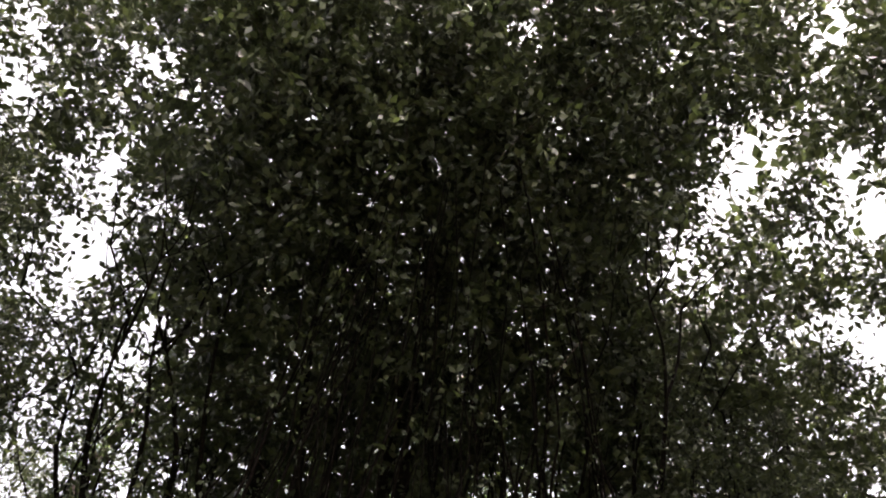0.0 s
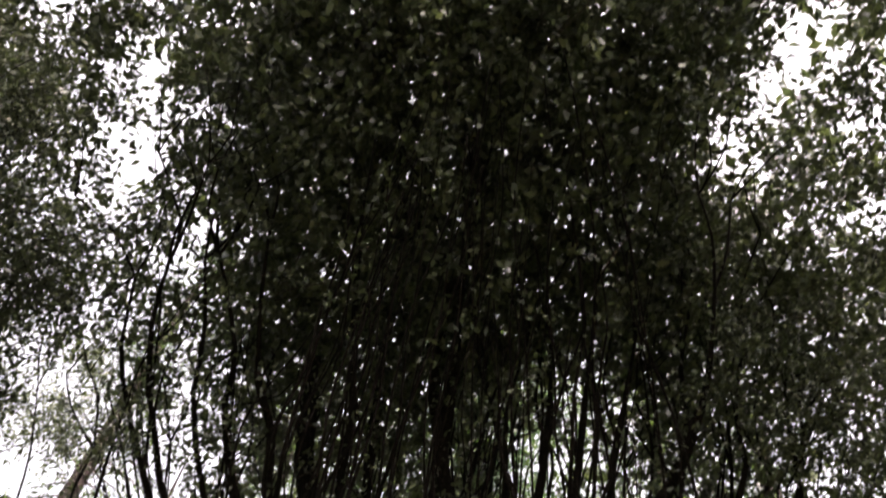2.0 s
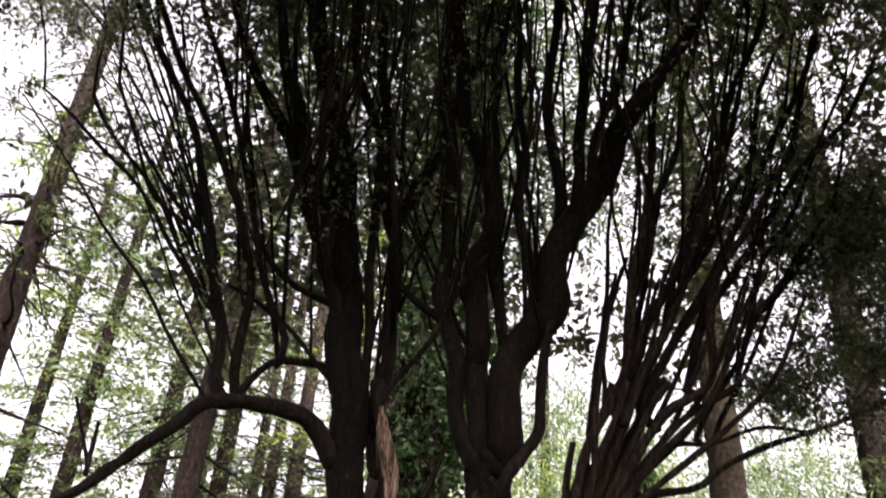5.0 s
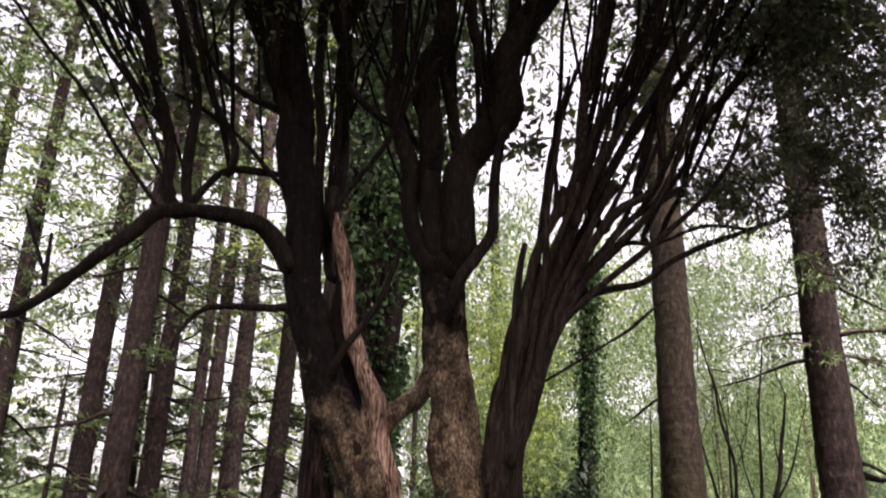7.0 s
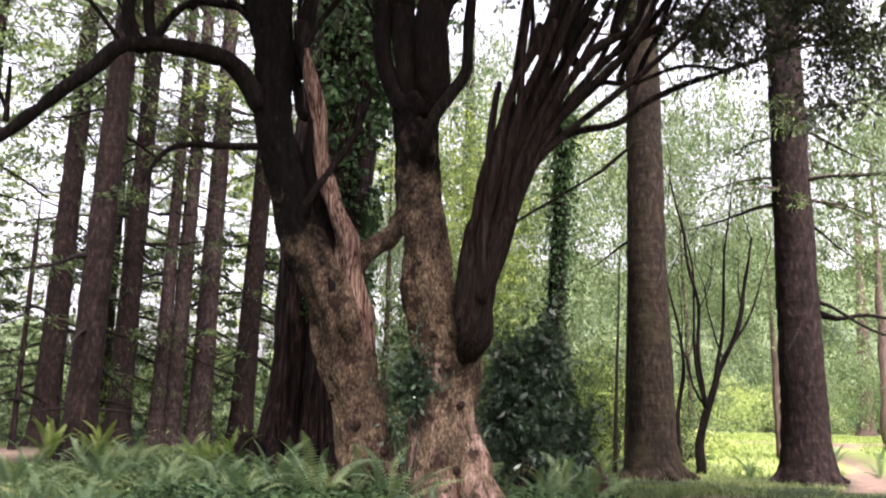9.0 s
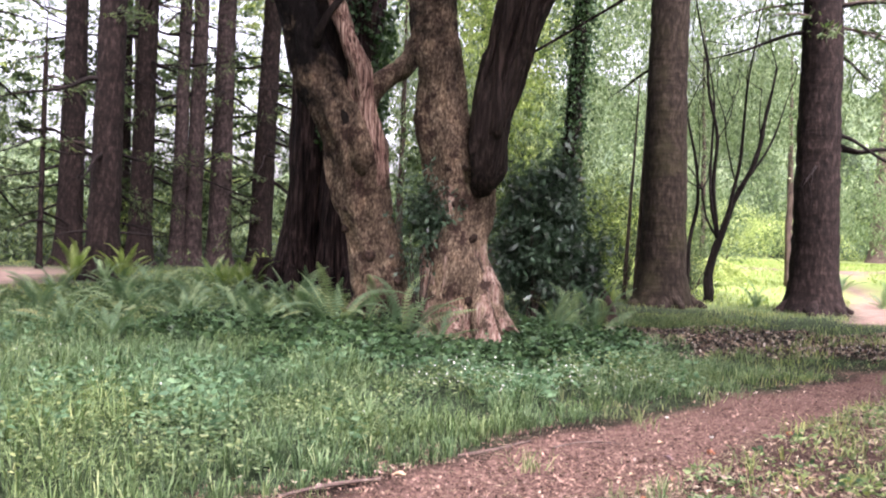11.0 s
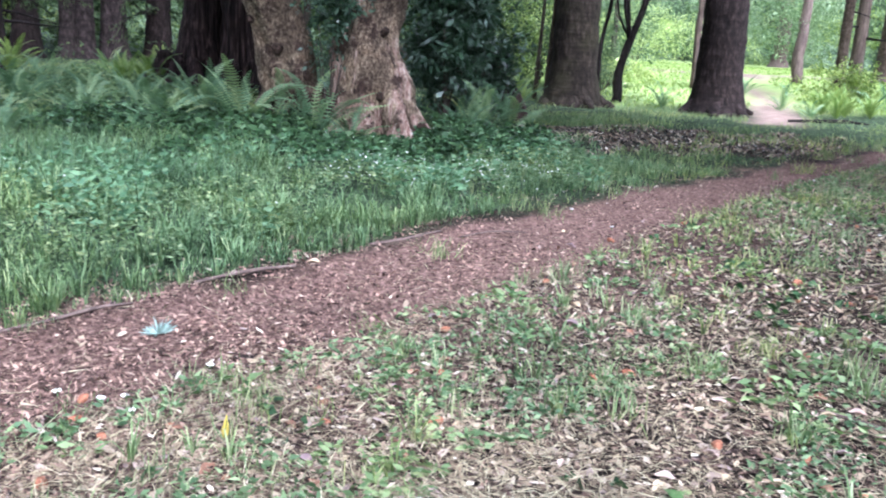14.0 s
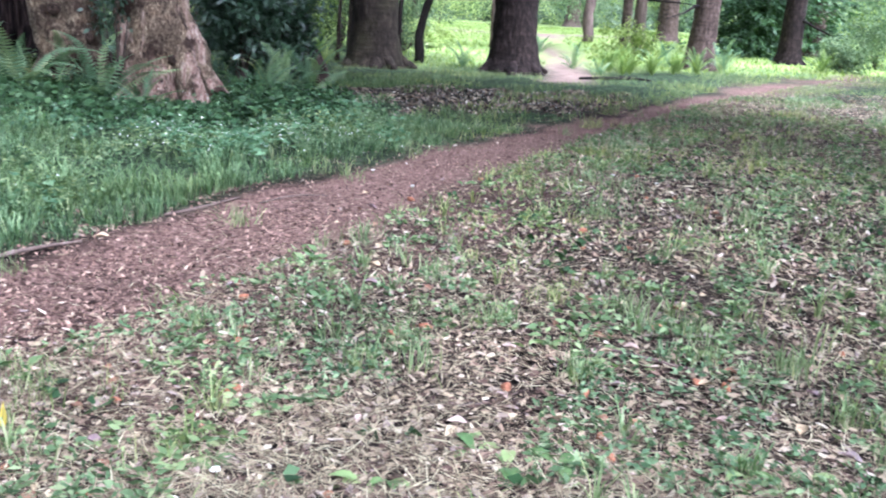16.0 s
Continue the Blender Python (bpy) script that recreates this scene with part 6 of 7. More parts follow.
def fanned(n, r_lo, r_hi, keep):
    """Places that thin out with distance over the floor before the trees."""
    r_lo = max(r_lo, 2.2)
    r = r_lo * (r_hi / r_lo) ** rng.random(n) * rng.uniform(0.85, 1.0, n)
    a = rng.uniform(radians(-42), radians(62), n) + rng.normal(0, radians(10), n)
    all_round = n * 2 // 5
    r = np.r_[r, 6.5 * rng.random(all_round) ** 0.6]
    a = np.r_[a, rng.uniform(0, 2 * np.pi, all_round)]
    x, y = r * np.sin(a), r * np.cos(a)
    k = keep(x, y)
    return x[k], y[k]


def stuff(name, shape, material, label, category):
    return tagged(part(name, shape, material), label, category, kind="stuff")


inside = lambda x, y: (y - left_edge(x)) / 1.36  # noqa: E731
trodden = lambda x, y: np.where((np.abs(x - 0.1) < 0.9) & (y > 8.8), 0.45, 1)  # noqa: E731
off_bare = lambda x, y: np.hypot((x - 5.0) / 3.6, (y - 14.2) / 2.0) > 1 + 0.3 * wave(x, y, 1.9)  # noqa: E731

x, y = scatter(420000, -9, 6, 3.2, 17, lambda x, y: (inside(x, y) + 0.3 * wave(x, y, 1.9) + 0.2 * wave(x, y, 5.3, 1.0) > 0.12) & (rng.random(len(x)) < np.clip(0.58 - 0.02 * (y - 5) + 0.3 * wave(x, y, 0.9) + 0.42 * wave(x, y, 2.1, 2.0), 0.06, 1)) & off_bare(x, y) & (np.hypot(x + 0.1, y - 13.6) > 0.75) & (np.hypot(x + 1.1, y - 13.7) > 0.6))
x, y = x[:60000], y[:60000]
x, y = x[(np.abs(x - 0.1) > 0.7) | (y < 11.8)], y[(np.abs(x - 0.1) > 0.7) | (y < 11.8)]
tall = np.clip(0.05 + 0.13 * np.clip(inside(x, y), 0, 1.2), 0.05, 0.2) * rng.uniform(0.4, 1.3, len(x)) * np.clip(1 + 0.5 * wave(x, y, 1.7, 3.0), 0.35, 1.6) * np.where(x > 0.8, 0.65, 1) * trodden(x, y)
stuff("meadow_grass", blades(on_ground(x, y, -0.01), tall, rng.uniform(0.003, 0.008, len(x)), 1.05), GRASS_TALL, "short green grass in the meadow beside the path", "grass")


def tussocks(cx, cy, each, tall, spread_out):
    """Grass in clumps: long blades that arch outwards from a common foot."""
    n = len(cx) * each
    a, r = rng.uniform(0, 2 * np.pi, n), np.abs(rng.normal(0, 0.5, n))
    wide = np.repeat(spread_out, each)
    x, y = np.repeat(cx, each) + r * wide * np.cos(a), np.repeat(cy, each) + r * wide * np.sin(a)
    foot = on_ground(x, y, -0.01)
    swing = rng.normal(0, 0.5, n) + a
    out = np.stack([np.cos(swing), np.sin(swing), 0 * a], -1)
    h = (np.repeat(tall, each) * rng.uniform(0.5, 1.15, n))[:, None]
    lean = (0.25 + 0.55 * rng.random(n) + 0.2 * r)[:, None]
    side = np.stack([-np.sin(swing), np.cos(swing), 0 * a], -1) * rng.uniform(0.0022, 0.005, n)[:, None]
    up = np.array([0, 0, 1.0])
    low, mid = foot + up * h * 0.5 + out * h * lean * 0.18, foot + up * h * 0.85 + out * h * lean * 0.55
    tip = foot + up * h * (0.98 - 0.35 * lean) + out * h * lean * 1.05
    verts = np.stack([foot - side, foot + side, low + side, low - side, mid + side * 0.7, mid - side * 0.7, tip], 1).reshape(-1, 3)
    k = np.arange(n)[:, None] * 7
    return verts, np.vstack([k + [0, 1, 2, 3], k + [3, 2, 4, 5]]), k + [5, 4, 6]


cx, cy = scatter(5200, -8, 4.5, 3.2, 13.2, lambda x, y: (inside(x, y) + 0.2 * wave(x, y, 1.9) > 0.0) & (rng.random(len(x)) < np.clip(0.5 + 0.5 * wave(x, y, 0.9) + 0.3 * wave(x, y, 2.4, 1.0), 0.1, 1) * np.where(y > 10.5, 0.45, 1)) & off_bare(x, y) & ((np.abs(x - 0.1) > 0.8) | (y < 11.8)))
cx, cy = cx[:1500], cy[:1500]
tall = (0.14 + 0.16 * np.clip(inside(cx, cy), 0, 1)) * rng.uniform(0.6, 1.35, len(cx)) * np.where(cx > 0.8, 0.6, 1) * trodden(cx, cy)
stuff("meadow_tussocks", tussocks(cx, cy, 28, tall, rng.uniform(0.06, 0.16, len(cx))), GRASS_TALL, "long soft arching meadow grass in clumps", "grass")
x, y = scatter(120000, 1, 22, 8, 26, lambda x, y: (inside(x, y) + 0.3 * wave(x, y, 1.6) > 0.1) & (rng.random(len(x)) < 0.45 + 0.5 * wave(x, y, 0.8)) & off_bare(x, y) & (near_line(x, y, TRAIL) > 0.6))
stuff("verge_grass", blades(on_ground(x, y, -0.01), rng.uniform(0.04, 0.16, len(x)), 0.008, 0.7), GRASS_SHORT, "short bright grass on the verge under conifers", "grass")
x, y = scatter(60000, -16, -2, 14, 32, lambda x, y: (rng.random(len(x)) < 0.5 + 0.4 * wave(x, y, 0.6)) & (near_line(x, y, LEFT_TRAIL) > 2.0))
stuff("undergrowth", blades(on_ground(x, y, -0.01), rng.uniform(0.1, 0.3, len(x)) * np.where(x < -7.8, 0.35, 1), 0.013, 0.6), GRASS_SHORT, "rough grass among ferns under the conifers", "grass")
x, y = scatter(4200, -7.6, -2.2, 13.5, 24, lambda x, y: (near_line(x, y, LEFT_TRAIL) > 1.6) & (wave(x, y, 0.8, 0.9) > -0.4))
UNDER = (x, y)
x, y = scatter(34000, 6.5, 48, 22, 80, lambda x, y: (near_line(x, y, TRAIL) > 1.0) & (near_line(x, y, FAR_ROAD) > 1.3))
stuff("far_grass", blades(on_ground(x, y, -0.02), rng.uniform(0.06, 0.2, len(x)), 0.05, 0.6), SUNLIT_GREEN, "bright sunlit grass round the far trail", "grass")


def herbs(x, y, each, rise, length, width):
    """Small leafy plants: leaves set round a short stalk."""
    n = len(x)
    foot = on_ground(x, y)
    a = rng.uniform(0, 2 * np.pi, (n, each, 1))
    h = rng.uniform(0.25, 1, (n, each, 1)) * np.broadcast_to(rise, n)[:, None, None]
    p = foot[:, None] + np.concatenate([0.012 * np.cos(a), 0.012 * np.sin(a), h], -1)
    d = np.concatenate([np.cos(a), np.sin(a), rng.uniform(-0.15, 0.5, a.shape)], -1)
    p, d = p.reshape(-1, 3), d.reshape(-1, 3)
    s = rng.uniform(0.6, 1.3, len(p))
    return leaves(p, d, length * s, width * s, 0.1, 0.15)


x, y = UNDER
stuff("undergrowth_herbs", herbs(x, y, 7, rng.uniform(0.1, 0.4, len(x)), 0.11, 0.04), HERB, "leafy green undergrowth among ferns and conifer feet", "herbs")
x, y = scatter(9000, -8, 3, 5, 13.5, lambda x, y: (inside(x, y) > 0.35) & (wave(x, y, 0.7, 1.5) > -0.2) & ((y < 10.3) | (rng.random(len(x)) < 0.4)) & off_bare(x, y))
stuff("meadow_herbs", herbs(x, y, 9, rng.uniform(0.1, 0.34, len(x)) * trodden(x, y), 0.045, 0.017), HERB, "broad-leaved green herbs standing in the grass", "herbs")
cx, cy = scatter(300, -8, 2.5, 6, 13, lambda x, y: (inside(x, y) > 0.5) & (wave(x, y, 0.6, 2.2) > -0.1))
x, y = np.repeat(cx, 14) + rng.normal(0, 0.16, len(cx) * 14), np.repeat(cy, 14) + rng.normal(0, 0.16, len(cy) * 14)
stuff("meadow_weeds", herbs(x, y, 6, rng.uniform(0.12, 0.36, len(x)) * trodden(x, y), 0.08, 0.036), WEED, "pale bluish-green leafy weeds in clumps through the meadow", "herbs")
x, y = scatter(4200, -4.2, 2.6, 8.4, 13.4, lambda x, y: (inside(x, y) > 0.5) & (np.hypot((x + 0.5) / 3.4, (y - 11.6) / 1.7) + 0.35 * wave(x, y, 1.2) < 1) & ((np.abs(x - 0.1) > 0.7) | (y < 11.7)))
stuff("creeping_ivy", herbs(x, y, 9, rng.uniform(0.05, 0.4, len(x)) * trodden(x, y), 0.1, 0.06), LEAF_IVY, "dark low ground cover round the old trunks", "herbs")
x, y = scatter(400, -6, 4, 6, 13, lambda x, y: (inside(x, y) > 0.5) & (wave(x, y, 0.9, 0.7) > 0.2))
p = on_ground(x, y, 0.0) + np.stack([0 * x, 0 * x, rng.uniform(0.15, 0.34, len(x))], -1)
stuff("white_blossom", flat_leaves(p, rng.uniform(0.012, 0.03, len(p)), 0.02, 0.4), PETAL, "tiny white flowers dotted through the grass", "flowers")
x, y = scatter(14000, 1.2, 10, 11, 18, lambda x, y: (inside(x, y) > 0.3) & ~off_bare(x, y))
s = rng.uniform(0.5, 1.5, len(x))
stuff("leaf_litter", flat_leaves(on_ground(x, y, 0.015), 0.08 * s, 0.036 * s, 0.4), LITTER, "brown dead leaves over bare soil under the conifers", "leaf litter")
x, y = scatter(9000, 1.2, 10, 11, 18, lambda x, y: ~off_bare(x, y) & (wave(x, y, 1.3, 0.6) > 0.0))
stuff("verge_grass", blades(on_ground(x, y, -0.01), rng.uniform(0.05, 0.16, len(x)), 0.012, 0.7), GRASS_SHORT, "thin grass on the bare soil under conifers", "grass")
x, y = scatter(500, 1.5, 7, 11, 17, lambda x, y: ~off_bare(x, y))
stuff("white_blossom", flat_leaves(on_ground(x, y, 0.03), rng.uniform(0.015, 0.035, len(x)), 0.02, 0.4), PETAL, "pale fallen petals on bare soil under the conifers", "flowers")

x, y = scatter(100000, 3, 24, 5, 24, lambda x, y: (right_edge(x) - y > -0.1) & (np.hypot(x, y) > 5) & (rng.random(len(x)) < 0.45 + 0.5 * wave(x, y, 1.0, 1.0)))
stuff("rough_grass", blades(on_ground(x, y, -0.01), rng.uniform(0.03, 0.14, len(x)), 0.009, 0.9), GRASS_SHORT, "thin rough grass over litter beyond the path", "grass")
near = lambda x, y: right_edge(x) - y  # noqa: E731
x, y = fanned(260000, 2.2, 18, lambda x, y: on_path(x, y) > -0.15 - np.where(y - right_edge(x) < left_edge(x) - y, 1.3, 0.5) * rng.random(len(x)) ** 2 - 0.2 * wave(x, y, 1.8))
s = 0.25 + 1.6 * rng.random(len(x)) ** 3.5
stuff("path_mulch", flat_leaves(on_ground(x, y, 0.006), 0.028 * s, rng.uniform(0.006, 0.016, len(x)) * s, 0.5), CHIPS, "red-brown bark mulch and leaf crumbs on the path", "mulch")
x, y = fanned(9000, 2.2, 12, lambda x, y: on_path(x, y) > -0.3)
stuff("path_twigs", flat_leaves(on_ground(x, y, 0.012), rng.uniform(0.03, 0.16, len(x)), rng.uniform(0.002, 0.006, len(x)), 0.25), STRAW, "dry broken twigs and stalks strewn on the mulch", "twigs")
x, y = fanned(1900, 2.2, 14, lambda x, y: (on_path(x, y) > -0.35) & (rng.random(len(x)) < 0.45 + 0.6 * wave(x, y, 1.3, 0.3)))
s = rng.uniform(0.5, 1.4, len(x))
stuff("leaf_litter", curled_leaves(on_ground(x, y, 0.012), 0.05 * s, 0.024 * s), LITTER, "loose buff and brown dead leaves on the mulch path", "leaf litter")
x, y = fanned(120000, 1.7, 20, lambda x, y: (near(x, y) > -0.35 + 0.3 * wave(x, y, 2.2)) & (rng.random(len(x)) < 0.78 + 0.25 * wave(x, y, 1.6)))
s = 0.3 + 1.3 * rng.random(len(x)) ** 2.6
close = np.hypot(x, y) < 4.6
litter = joined([curled_leaves(on_ground(x[close], y[close], 0.01), 0.042 * s[close], 0.018 * s[close]), flat_leaves(on_ground(x[~close], y[~close], 0.012), 0.05 * s[~close], 0.02 * s[~close], 0.4)])
stuff("leaf_litter", litter, LITTER, "buff, brown and purplish dead leaves lying thick", "leaf litter")
x, y = scatter(52000, 3.5, 20, 4, 17, lambda x, y: (near(x, y) > 0) & (np.hypot(x, y) > 5.5))
s = rng.uniform(0.4, 1.4, len(x))
stuff("leaf_litter", flat_leaves(on_ground(x, y, 0.014), 0.056 * s, 0.025 * s, 0.4), LITTER, "buff and brown dead leaves among thin grass", "leaf litter")
x, y = scatter(9000, 2.6, 19, 3.6, 16, lambda x, y: (near(x, y) > 0.0) & (np.hypot(x, y) > 4.6) & (wave(x, y, 0.8, 0.4) + 0.7 * wave(x, y, 2.9, 1.9) > -0.1))
stuff("seedlings", herbs(x, y, 6, rng.uniform(0.02, 0.1, len(x)), 0.055, 0.021), HERB, "pale green weeds and creeping leaves past the path", "herbs")
x, y = scatter(7000, -6, 9, 3.4, 15, lambda x, y: (inside(x, y) > -0.2) & ((inside(x, y) < 0.7) | ~off_bare(x, y)))
s = rng.uniform(0.4, 1.3, len(x))
stuff("leaf_litter", flat_leaves(on_ground(x, y, 0.015), 0.055 * s, 0.024 * s, 0.35), LITTER, "scattered dead leaves along the grass edge and bare soil", "leaf litter")
x, y = fanned(62000, 1.7, 15, lambda x, y: (near(x, y) > -0.2) & (rng.random(len(x)) < 0.75 + 0.25 * wave(x, y, 1.9, 3.1)))
stuff("dry_stalks", flat_leaves(on_ground(x, y, 0.022), rng.uniform(0.04, 0.2, len(x)), rng.uniform(0.002, 0.006, len(x)), 0.22), STRAW, "bleached dry grass stalks among the dead leaves", "straw")
x, y = scatter(26000, 3.2, 18, 3.6, 15, lambda x, y: (near(x, y) > 0.0) & (np.hypot(x, y) > 5))
stuff("dry_stalks", flat_leaves(on_ground(x, y, 0.025), rng.uniform(0.08, 0.26, len(x)), rng.uniform(0.006, 0.014, len(x)), 0.25), STRAW, "bleached bent grass stalks lying over the rough ground", "straw")
x, y = fanned(20000, 1.7, 6.5, lambda x, y: near(x, y) > -0.15)
stuff("dry_stalks", flat_leaves(on_ground(x, y, 0.02), rng.uniform(0.02, 0.1, len(x)), rng.uniform(0.0015, 0.0035, len(x)), 0.35), STRAW, "fine straw crumbs and stalks over the litter", "straw")
tx, ty = scatter(2600, -6, 15, -6, 13, lambda x, y: (near(x, y) > -0.25) & (rng.random(len(x)) < 0.55 + 0.5 * wave(x, y, 1.2, 1.7)))
x = np.repeat(tx, 24) + rng.normal(0, 0.05, len(tx) * 24)
y = np.repeat(ty, 24) + rng.normal(0, 0.05, len(ty) * 24)
stuff("grass_tufts", blades(on_ground(x, y, -0.005), rng.uniform(0.03, 0.2, len(x)), rng.uniform(0.002, 0.006, len(x)), 0.9), GRASS_SHORT, "small loose grass tufts in the litter", "grass")
tx, ty = scatter(1500, -5, 9, 2.5, 15, lambda x, y: (inside(x, y) > -0.7) & (inside(x, y) < 0.2) & (rng.random(len(x)) < 0.35 + 0.6 * wave(x, y, 2.3, 0.7)))
x = np.repeat(tx, 30) + rng.normal(0, 0.06, len(tx) * 30)
y = np.repeat(ty, 30) + rng.normal(0, 0.06, len(ty) * 30)
stuff("grass_tufts", blades(on_ground(x, y, -0.005), rng.uniform(0.05, 0.22, len(x)), rng.uniform(0.002, 0.006, len(x)), 0.9), GRASS_SHORT, "grass tufts straying from the meadow onto the path edge", "grass")
x, y = fanned(6500, 1.7, 18, lambda x, y: (near(x, y) > -0.1) & (wave(x, y, 1.4, 2.5) + 0.7 * wave(x, y, 3.7, 1.1) > -0.05))
stuff("seedlings", herbs(x, y, 6, rng.uniform(0.015, 0.08, len(x)), 0.042, 0.018), HERB, "green seedlings and creeping bramble leaves in the litter", "herbs")
cx, cy = scatter(330, -2, 12, 1.6, 11, lambda x, y: (near(x, y) > 0.0) & (wave(x, y, 0.9, 3.3) + 0.6 * wave(x, y, 2.7, 0.9) > -0.2))
x, y = np.repeat(cx, 7) + rng.normal(0, 0.09, len(cx) * 7), np.repeat(cy, 7) + rng.normal(0, 0.09, len(cy) * 7)
stuff("weed_rosettes", herbs(x, y, 5, rng.uniform(0.02, 0.1, len(x)), 0.06, 0.024), FRESH_WEED, "bright green broad-leaved weeds in clumps through the litter", "herbs")
cx, cy = scatter(900, -2, 14, 1.4, 12, lambda x, y: (near(x, y) > 0.1) & (wave(x, y, 1.1, 2.1) > -0.3))
stuff("grass_tufts", tussocks(cx, cy, 12, rng.uniform(0.06, 0.2, len(cx)), rng.uniform(0.02, 0.08, len(cx))), GRASS_SHORT, "bent fresh grass blades in loose clumps on the litter", "grass")
x, y = scatter(900, -1.5, 9, 1.4, 9, lambda x, y: (near(x, y) > 0.05) & (wave(x, y, 1.1, 4.5) > 0.1))
stuff("ground_ivy", herbs(x, y, 4, rng.uniform(0.01, 0.05, len(x)), 0.06, 0.045), LEAF_IVY, "dark bramble and ivy leaves close to the soil", "herbs")

x, y = rng.normal(0.9, 0.75, 230), rng.normal(8.7, 0.5, 230)
stuff("white_blossom", flat_leaves(on_ground(x, y, 0.0) + np.stack([0 * x, 0 * x, rng.uniform(0.12, 0.3, 230)], -1), rng.uniform(0.012, 0.026, 230), 0.025, 0.4), PETAL, "cluster of small white flowers in the grass edge", "flowers")
stump = thing("leaning_stump", "broken brown stump leaning among laurel and ferns", "stump")
part("stump", tube([(2.95, 16.4, -0.1, 0.2), (2.75, 16.35, 0.3, 0.19), (2.45, 16.3, 0.75, 0.17), (2.3, 16.25, 1.0, 0.13), (2.24, 16.25, 1.12, 0.05)], 20, 0.06, 0.1, 0.1, crag=(0.04, 6, 4)), BARK_BROWN, stump)

# single things on the floor


def stick(points, label="dry brown fallen stick lying beside the path"):
    rows = [(x, y, float(height(x, y)) + max(r, 0.012), r) for x, y, r in points]
    tagged(part("fallen_stick", tube(rows, 6, 0.08, 0.1, 0, 1.6), BARK_PALE), label, "stick", "fallen sticks")


for points in (
    [(-1.0, 5.12, 0.012), (-0.72, 5.3, 0.014), (-0.45, 5.52, 0.009)], [(0.05, 6.2, 0.012), (0.35, 6.42, 0.014), (0.62, 6.68, 0.008)],
    [(-1.7, 3.5, 0.012), (-1.35, 3.62, 0.012), (-1.1, 3.6, 0.006)], [(-1.75, 4.2, 0.01), (-1.4, 4.45, 0.011), (-1.22, 4.62, 0.006)],
    [(1.0, 3.0, 0.006), (1.25, 2.95, 0.006), (1.5, 3.05, 0.004)], [(2.0, 3.4, 0.009), (2.35, 3.1, 0.011), (2.7, 2.95, 0.006)],
    [(0.2, 2.75, 0.005), (0.5, 2.85, 0.006), (0.75, 2.8, 0.003)], [(3.2, 5.4, 0.008), (3.6, 5.5, 0.009), (3.9, 5.4, 0.005)],
    [(0.75, 6.6, 0.007), (1.0, 6.75, 0.008), (1.3, 6.78, 0.004)], [(1.0, 2.5, 0.004), (1.4, 2.45, 0.005), (1.8, 2.6, 0.003)],
    [(2.8, 2.6, 0.008), (3.1, 2.9, 0.009), (3.5, 2.9, 0.004)], [(-0.3, 3.4, 0.005), (0.0, 3.5, 0.006), (0.3, 3.45, 0.003)],
):
    stick(points)
log = [(9.7, 19.5, 0.03), (10.4, 19.3, 0.05), (11.0, 19.4, 0.045), (11.5, 19.2, 0.02)]
tagged(part("fallen_log", tube([(x, y, float(height(x, y)) + r * 0.8, r) for x, y, r in log], 10, 0.2, 0.1, 0.05), BARK_LIMB), "dark rotting branch lying where the trails meet", "log")


def curled_leaf(size):
    u, v = np.meshgrid(np.linspace(-1, 1, 5), np.linspace(0, 1, 7))
    w = np.sin(np.pi * np.clip(v, 0.02, 0.98)) ** 0.8 * 0.24
    verts = np.stack([u * w * size, (v - 0.5) * size, size * (0.22 * (u * w / 0.24) ** 2 + 0.12 * (v - 0.4) ** 2 + 0.012)], -1).reshape(-1, 3)
    k = np.array([i * 5 + j for i in range(6) for j in range(4)])
    return mesh_of("fallen_leaf", verts, np.stack([k, k + 1, k + 6, k + 5], -1))


def leaf_colour(name, a, b):
    return leaf_material(name, [(0.0, a), (1.0, b)], 0.65, 0.15, (1, 0.9, 0.8), True)


KINDS = [("pale buff curled dead leaf on the litter", leaf_colour("buff_leaf", (0.34, 0.25, 0.16), (0.5, 0.4, 0.28))), ("purplish grey dead leaf lying flat", leaf_colour("purple_leaf", (0.2, 0.14, 0.15), (0.32, 0.25, 0.27))), ("orange-brown dead leaf on the ground", leaf_colour("orange_leaf", (0.15, 0.075, 0.05), (0.27, 0.145, 0.1))), ("pinkish white dry leaf on the ground", leaf_colour("pink_leaf", (0.4, 0.29, 0.26), (0.52, 0.41, 0.38)))]
LEAF_MESHES = []
for label, mat in KINDS:
    me = curled_leaf(1.0)
    me.materials.append(mat)
    LEAF_MESHES.append((label, me))
for k in range(170):
    x = rng.uniform(-1.4, 4.5)
    y = rng.uniform(1.9, min(7, float(right_edge(x)) + (2.0 if k % 5 == 0 else 0.1))) if right_edge(x) > 2.2 else rng.uniform(1.9, 3.8)
    label, me = LEAF_MESHES[int(rng.choice(4, p=(0.4, 0.15, 0.25, 0.2)))]
    ob = tagged(new("fallen_leaf", me), label, "leaf", "fallen leaves")
    s = rng.uniform(0.05, 0.1)
    ob.matrix_world = pose(x, y, float(height(x, y)) + 0.012, rng.uniform(-12, 12), rng.uniform(-12, 12), rng.uniform(0, 360)) @ Matrix.Diagonal((s, s, s, 1))
cone_rows = [(0, 0, 0, 0.004), (0.012, 0, 0, 0.013), (0.03, 0, 0, 0.017), (0.048, 0, 0, 0.011), (0.058, 0, 0, 0.003)]
CONE_MESH = mesh_of("fallen_cone", *tube(cone_rows, 8, 0.006, 0.16))
CONE_MESH.materials.append(CONE)
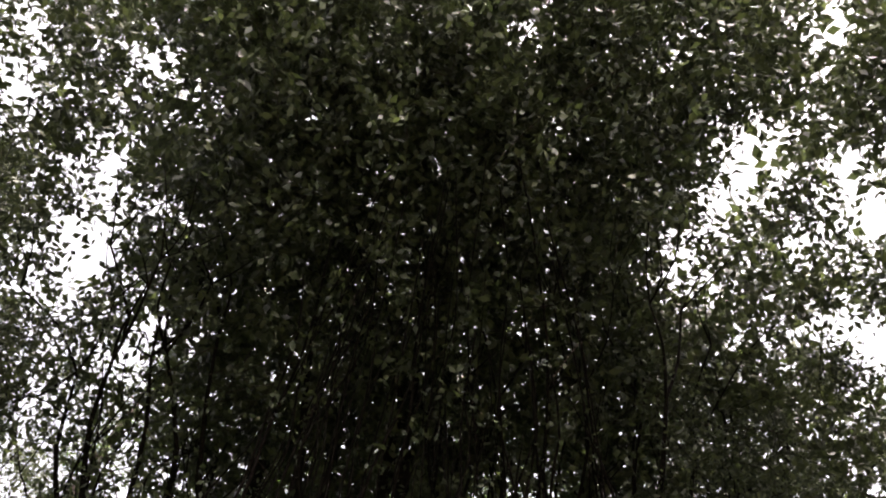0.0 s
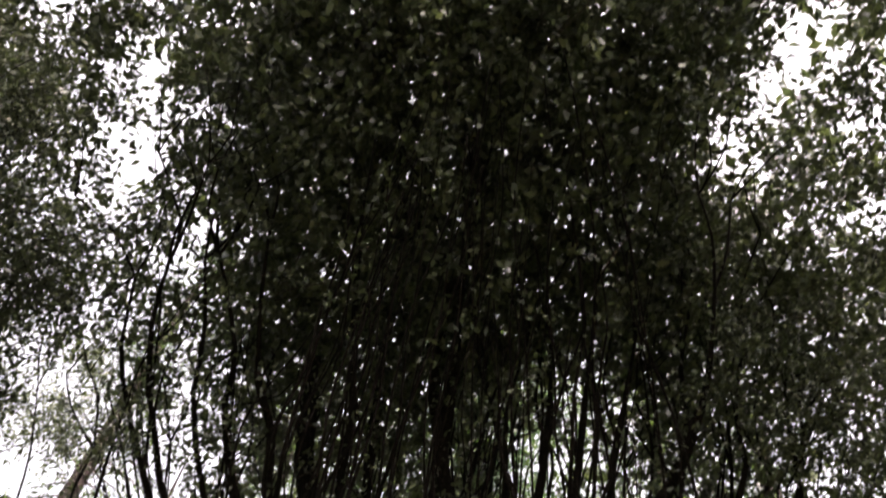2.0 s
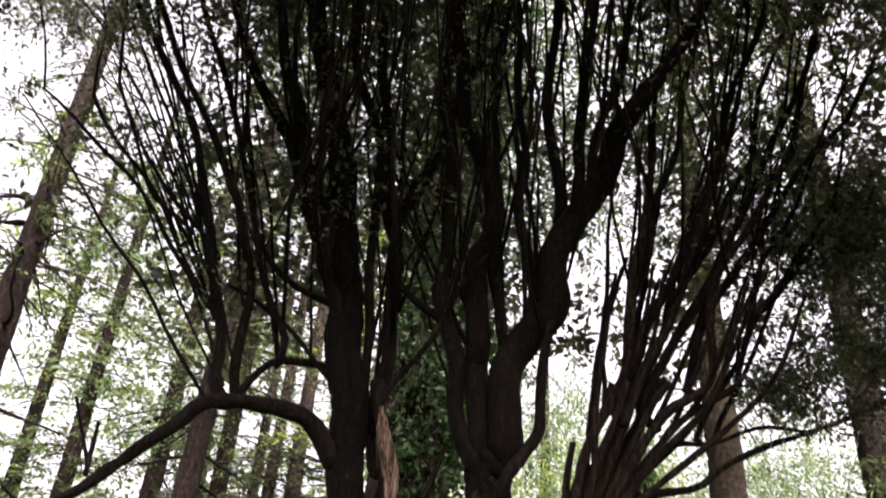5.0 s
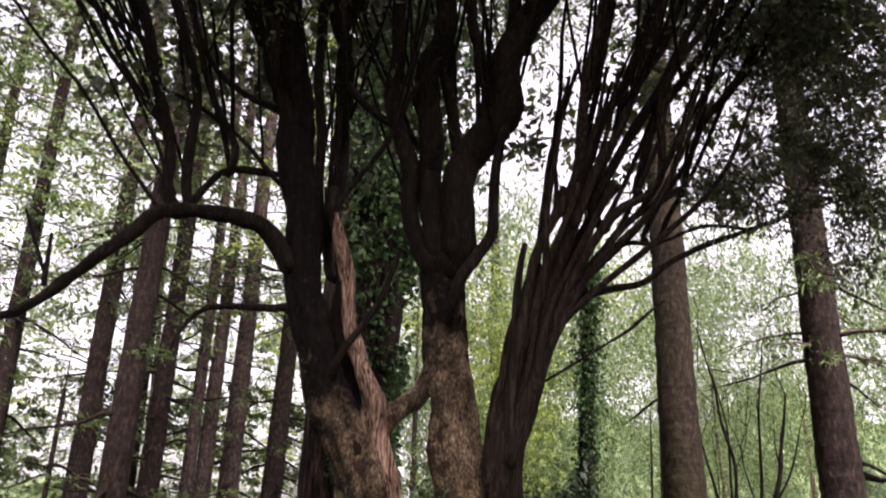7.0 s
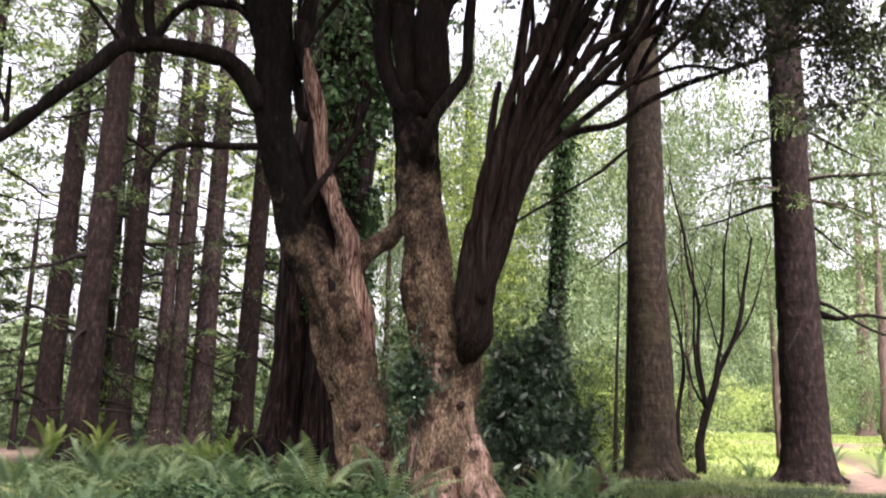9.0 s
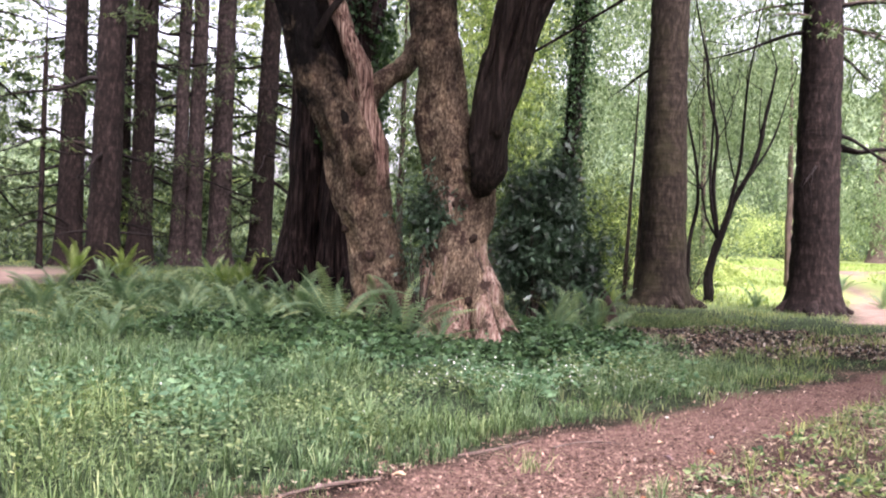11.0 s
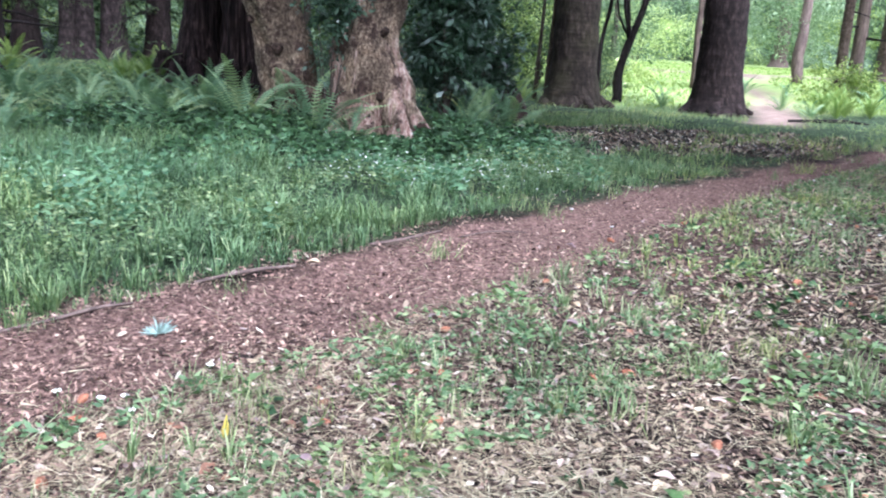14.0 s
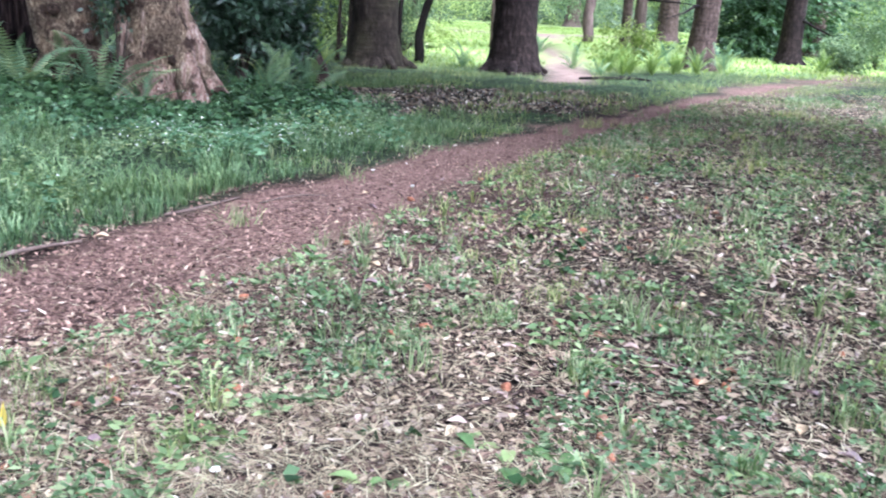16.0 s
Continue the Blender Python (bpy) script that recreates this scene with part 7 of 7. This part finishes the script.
for k in range(48):
    x = rng.uniform(-1.2, 5)
    y = rng.uniform(2.0, max(3.0, min(8, float(right_edge(x)) + 0.5)))
    ob = tagged(new("fallen_cone", CONE_MESH), "small orange-brown fallen cone on the ground", "cone", "fallen cones")
    s = rng.uniform(0.7, 1.3)
    ob.matrix_world = pose(x, y, float(height(x, y)) + 0.014 * s, rng.uniform(0, 360), rng.uniform(-10, 10), rng.uniform(0, 360)) @ Matrix.Diagonal((s, s, s, 1))


def daisy(x, y, s=0.035):
    d = thing("white_flower", "small round white flower on the path", "flower", "white flowers", at=(x, y, float(height(x, y))))
    a = np.arange(9) * 2 * np.pi / 9
    p = np.stack([0 * a, 0 * a, 0 * a + 0.03], -1)
    part("petals", leaves(p, np.stack([np.cos(a), np.sin(a), 0.15 + 0 * a], -1), s * 0.6, s * 0.5, 0.05), PETAL, d)
    part("stalk", tube([(0, 0, -0.01, 0.003), (0.004, 0, 0.03, 0.002)], 4, 0.02, 0), HERB, d)


for x, y in ((-0.68, 3.8), (-0.96, 3.45), (-1.05, 3.42), (-0.9, 3.3), (-1.25, 3.5), (1.9, 7.75), (2.1, 7.1), (3.6, 6.9), (3.75, 7.2), (4.2, 7.4), (4.5, 7.1), (3.3, 7.0), (6.5, 10.6), (5.5, 10.2), (0.2, 2.6)):
    daisy(x, y)
blue = thing("pale_plant", "pale bluish feathery plant lying on the mulch path", "plant", at=(-1.02, 4.3, float(height(-1.02, 4.3))))
a = rng.uniform(0, 2 * np.pi, 60)
d = np.stack([np.cos(a), 0.6 * np.sin(a), rng.uniform(0.1, 0.9, 60)], -1)
part("leaf_tuft", leaves(np.zeros((60, 3)) + (0, 0, 0.005), d, rng.uniform(0.05, 0.11, 60), 0.014, 0.1), PALE_BLUE, blue)
yellow = thing("yellow_leaf", "yellowed upright leaf standing in the litter", "leaf", at=(-0.5, 3.05, float(height(-0.5, 3.05))))
part("leaf_blade", leaves(np.array([[0, 0, -0.005]]), np.array([[0.08, 0, 1.0]]), 0.12, 0.03, 0.1), YELLOW, yellow)


def broad_plant(x, y, size, label="bright green broad-leaved plant in the litter"):
    """A low plant with a few real, bent leaves."""
    size *= 0.68
    t = thing("broadleaf_plant", label, "plant", "broad-leaved plants", at=(x, y, float(height(x, y))))
    for k in range(int(rng.integers(4, 7))):
        a = rng.uniform(0, 2 * np.pi)
        u, v = np.meshgrid(np.linspace(-1, 1, 3), np.linspace(0, 1, 6))
        w = np.sin(np.pi * np.clip(v, 0.03, 0.97)) * 0.2
        rise = rng.uniform(0.25, 0.7)
        verts = size * np.stack([u * w, v, rise * v - 0.55 * v**2 + 0.3 * np.abs(u * w) + 0.04], -1).reshape(-1, 3)
        i = np.array([r * 3 + c for r in range(5) for c in range(2)])
        ob = part("leaf", mesh_of("leaf", verts, np.stack([i, i + 1, i + 4, i + 3], -1)), BROAD, t)
        ob.rotation_euler = (0, 0, a)


for x, y, s in ((1.95, 2.2, 0.16), (0.75, 2.45, 0.14), (0.15, 2.75, 0.12), (1.15, 2.65, 0.11), (0.9, 3.6, 0.1), (1.4, 3.9, 0.1), (2.1, 3.4, 0.12), (0.4, 2.5, 0.13), (-0.2, 2.95, 0.12), (2.5, 2.9, 0.13), (2.9, 3.6, 0.12), (1.6, 2.35, 0.12), (0.3, 3.9, 0.09), (2.3, 4.4, 0.1), (3.4, 4.5, 0.1), (-0.6, 3.0, 0.1), (0.6, 4.7, 0.08), (1.7, 5.2, 0.09)):
    broad_plant(x, y, s)


def grass_tuft(x, y, tall, n=46):
    t = thing("grass_tuft", "loose tuft of fresh green grass in the litter", "grass", "grass tufts", at=(x, y, float(height(x, y))))
    foot = np.stack([rng.normal(0, 0.05, n), rng.normal(0, 0.05, n), np.full(n, -0.01)], -1)
    part("blade_clump", blades(foot, rng.uniform(0.4, 1.1, n) * tall, rng.uniform(0.004, 0.009, n), 0.6), GRASS_SHORT, t)["kind"] = "stuff"


for x, y in ((2.76, 2.96), (2.54, 3.5), (2.39, 3.77), (1.67, 3.88), (4.36, 5.52), (4.15, 5.91), (0.87, 3.42), (0.2, 4.02), (2.6, 2.44), (3.32, 5.97), (1.11, 3.38), (1.76, 3.14), (4.75, 4.98), (2.4, 3.15)):
    grass_tuft(x, y, rng.uniform(0.14, 0.24))
for x, y in ((2.17, 2.14), (1.16, 2.43), (1.09, 2.56), (1.34, 2.43), (0.2, 2.66), (0.1, 2.8), (0.66, 2.46), (2.99, 2.68), (2.48, 3.28), (0.42, 3.63), (0.7, 3.65)):
    broad_plant(x, y, rng.uniform(0.13, 0.2))
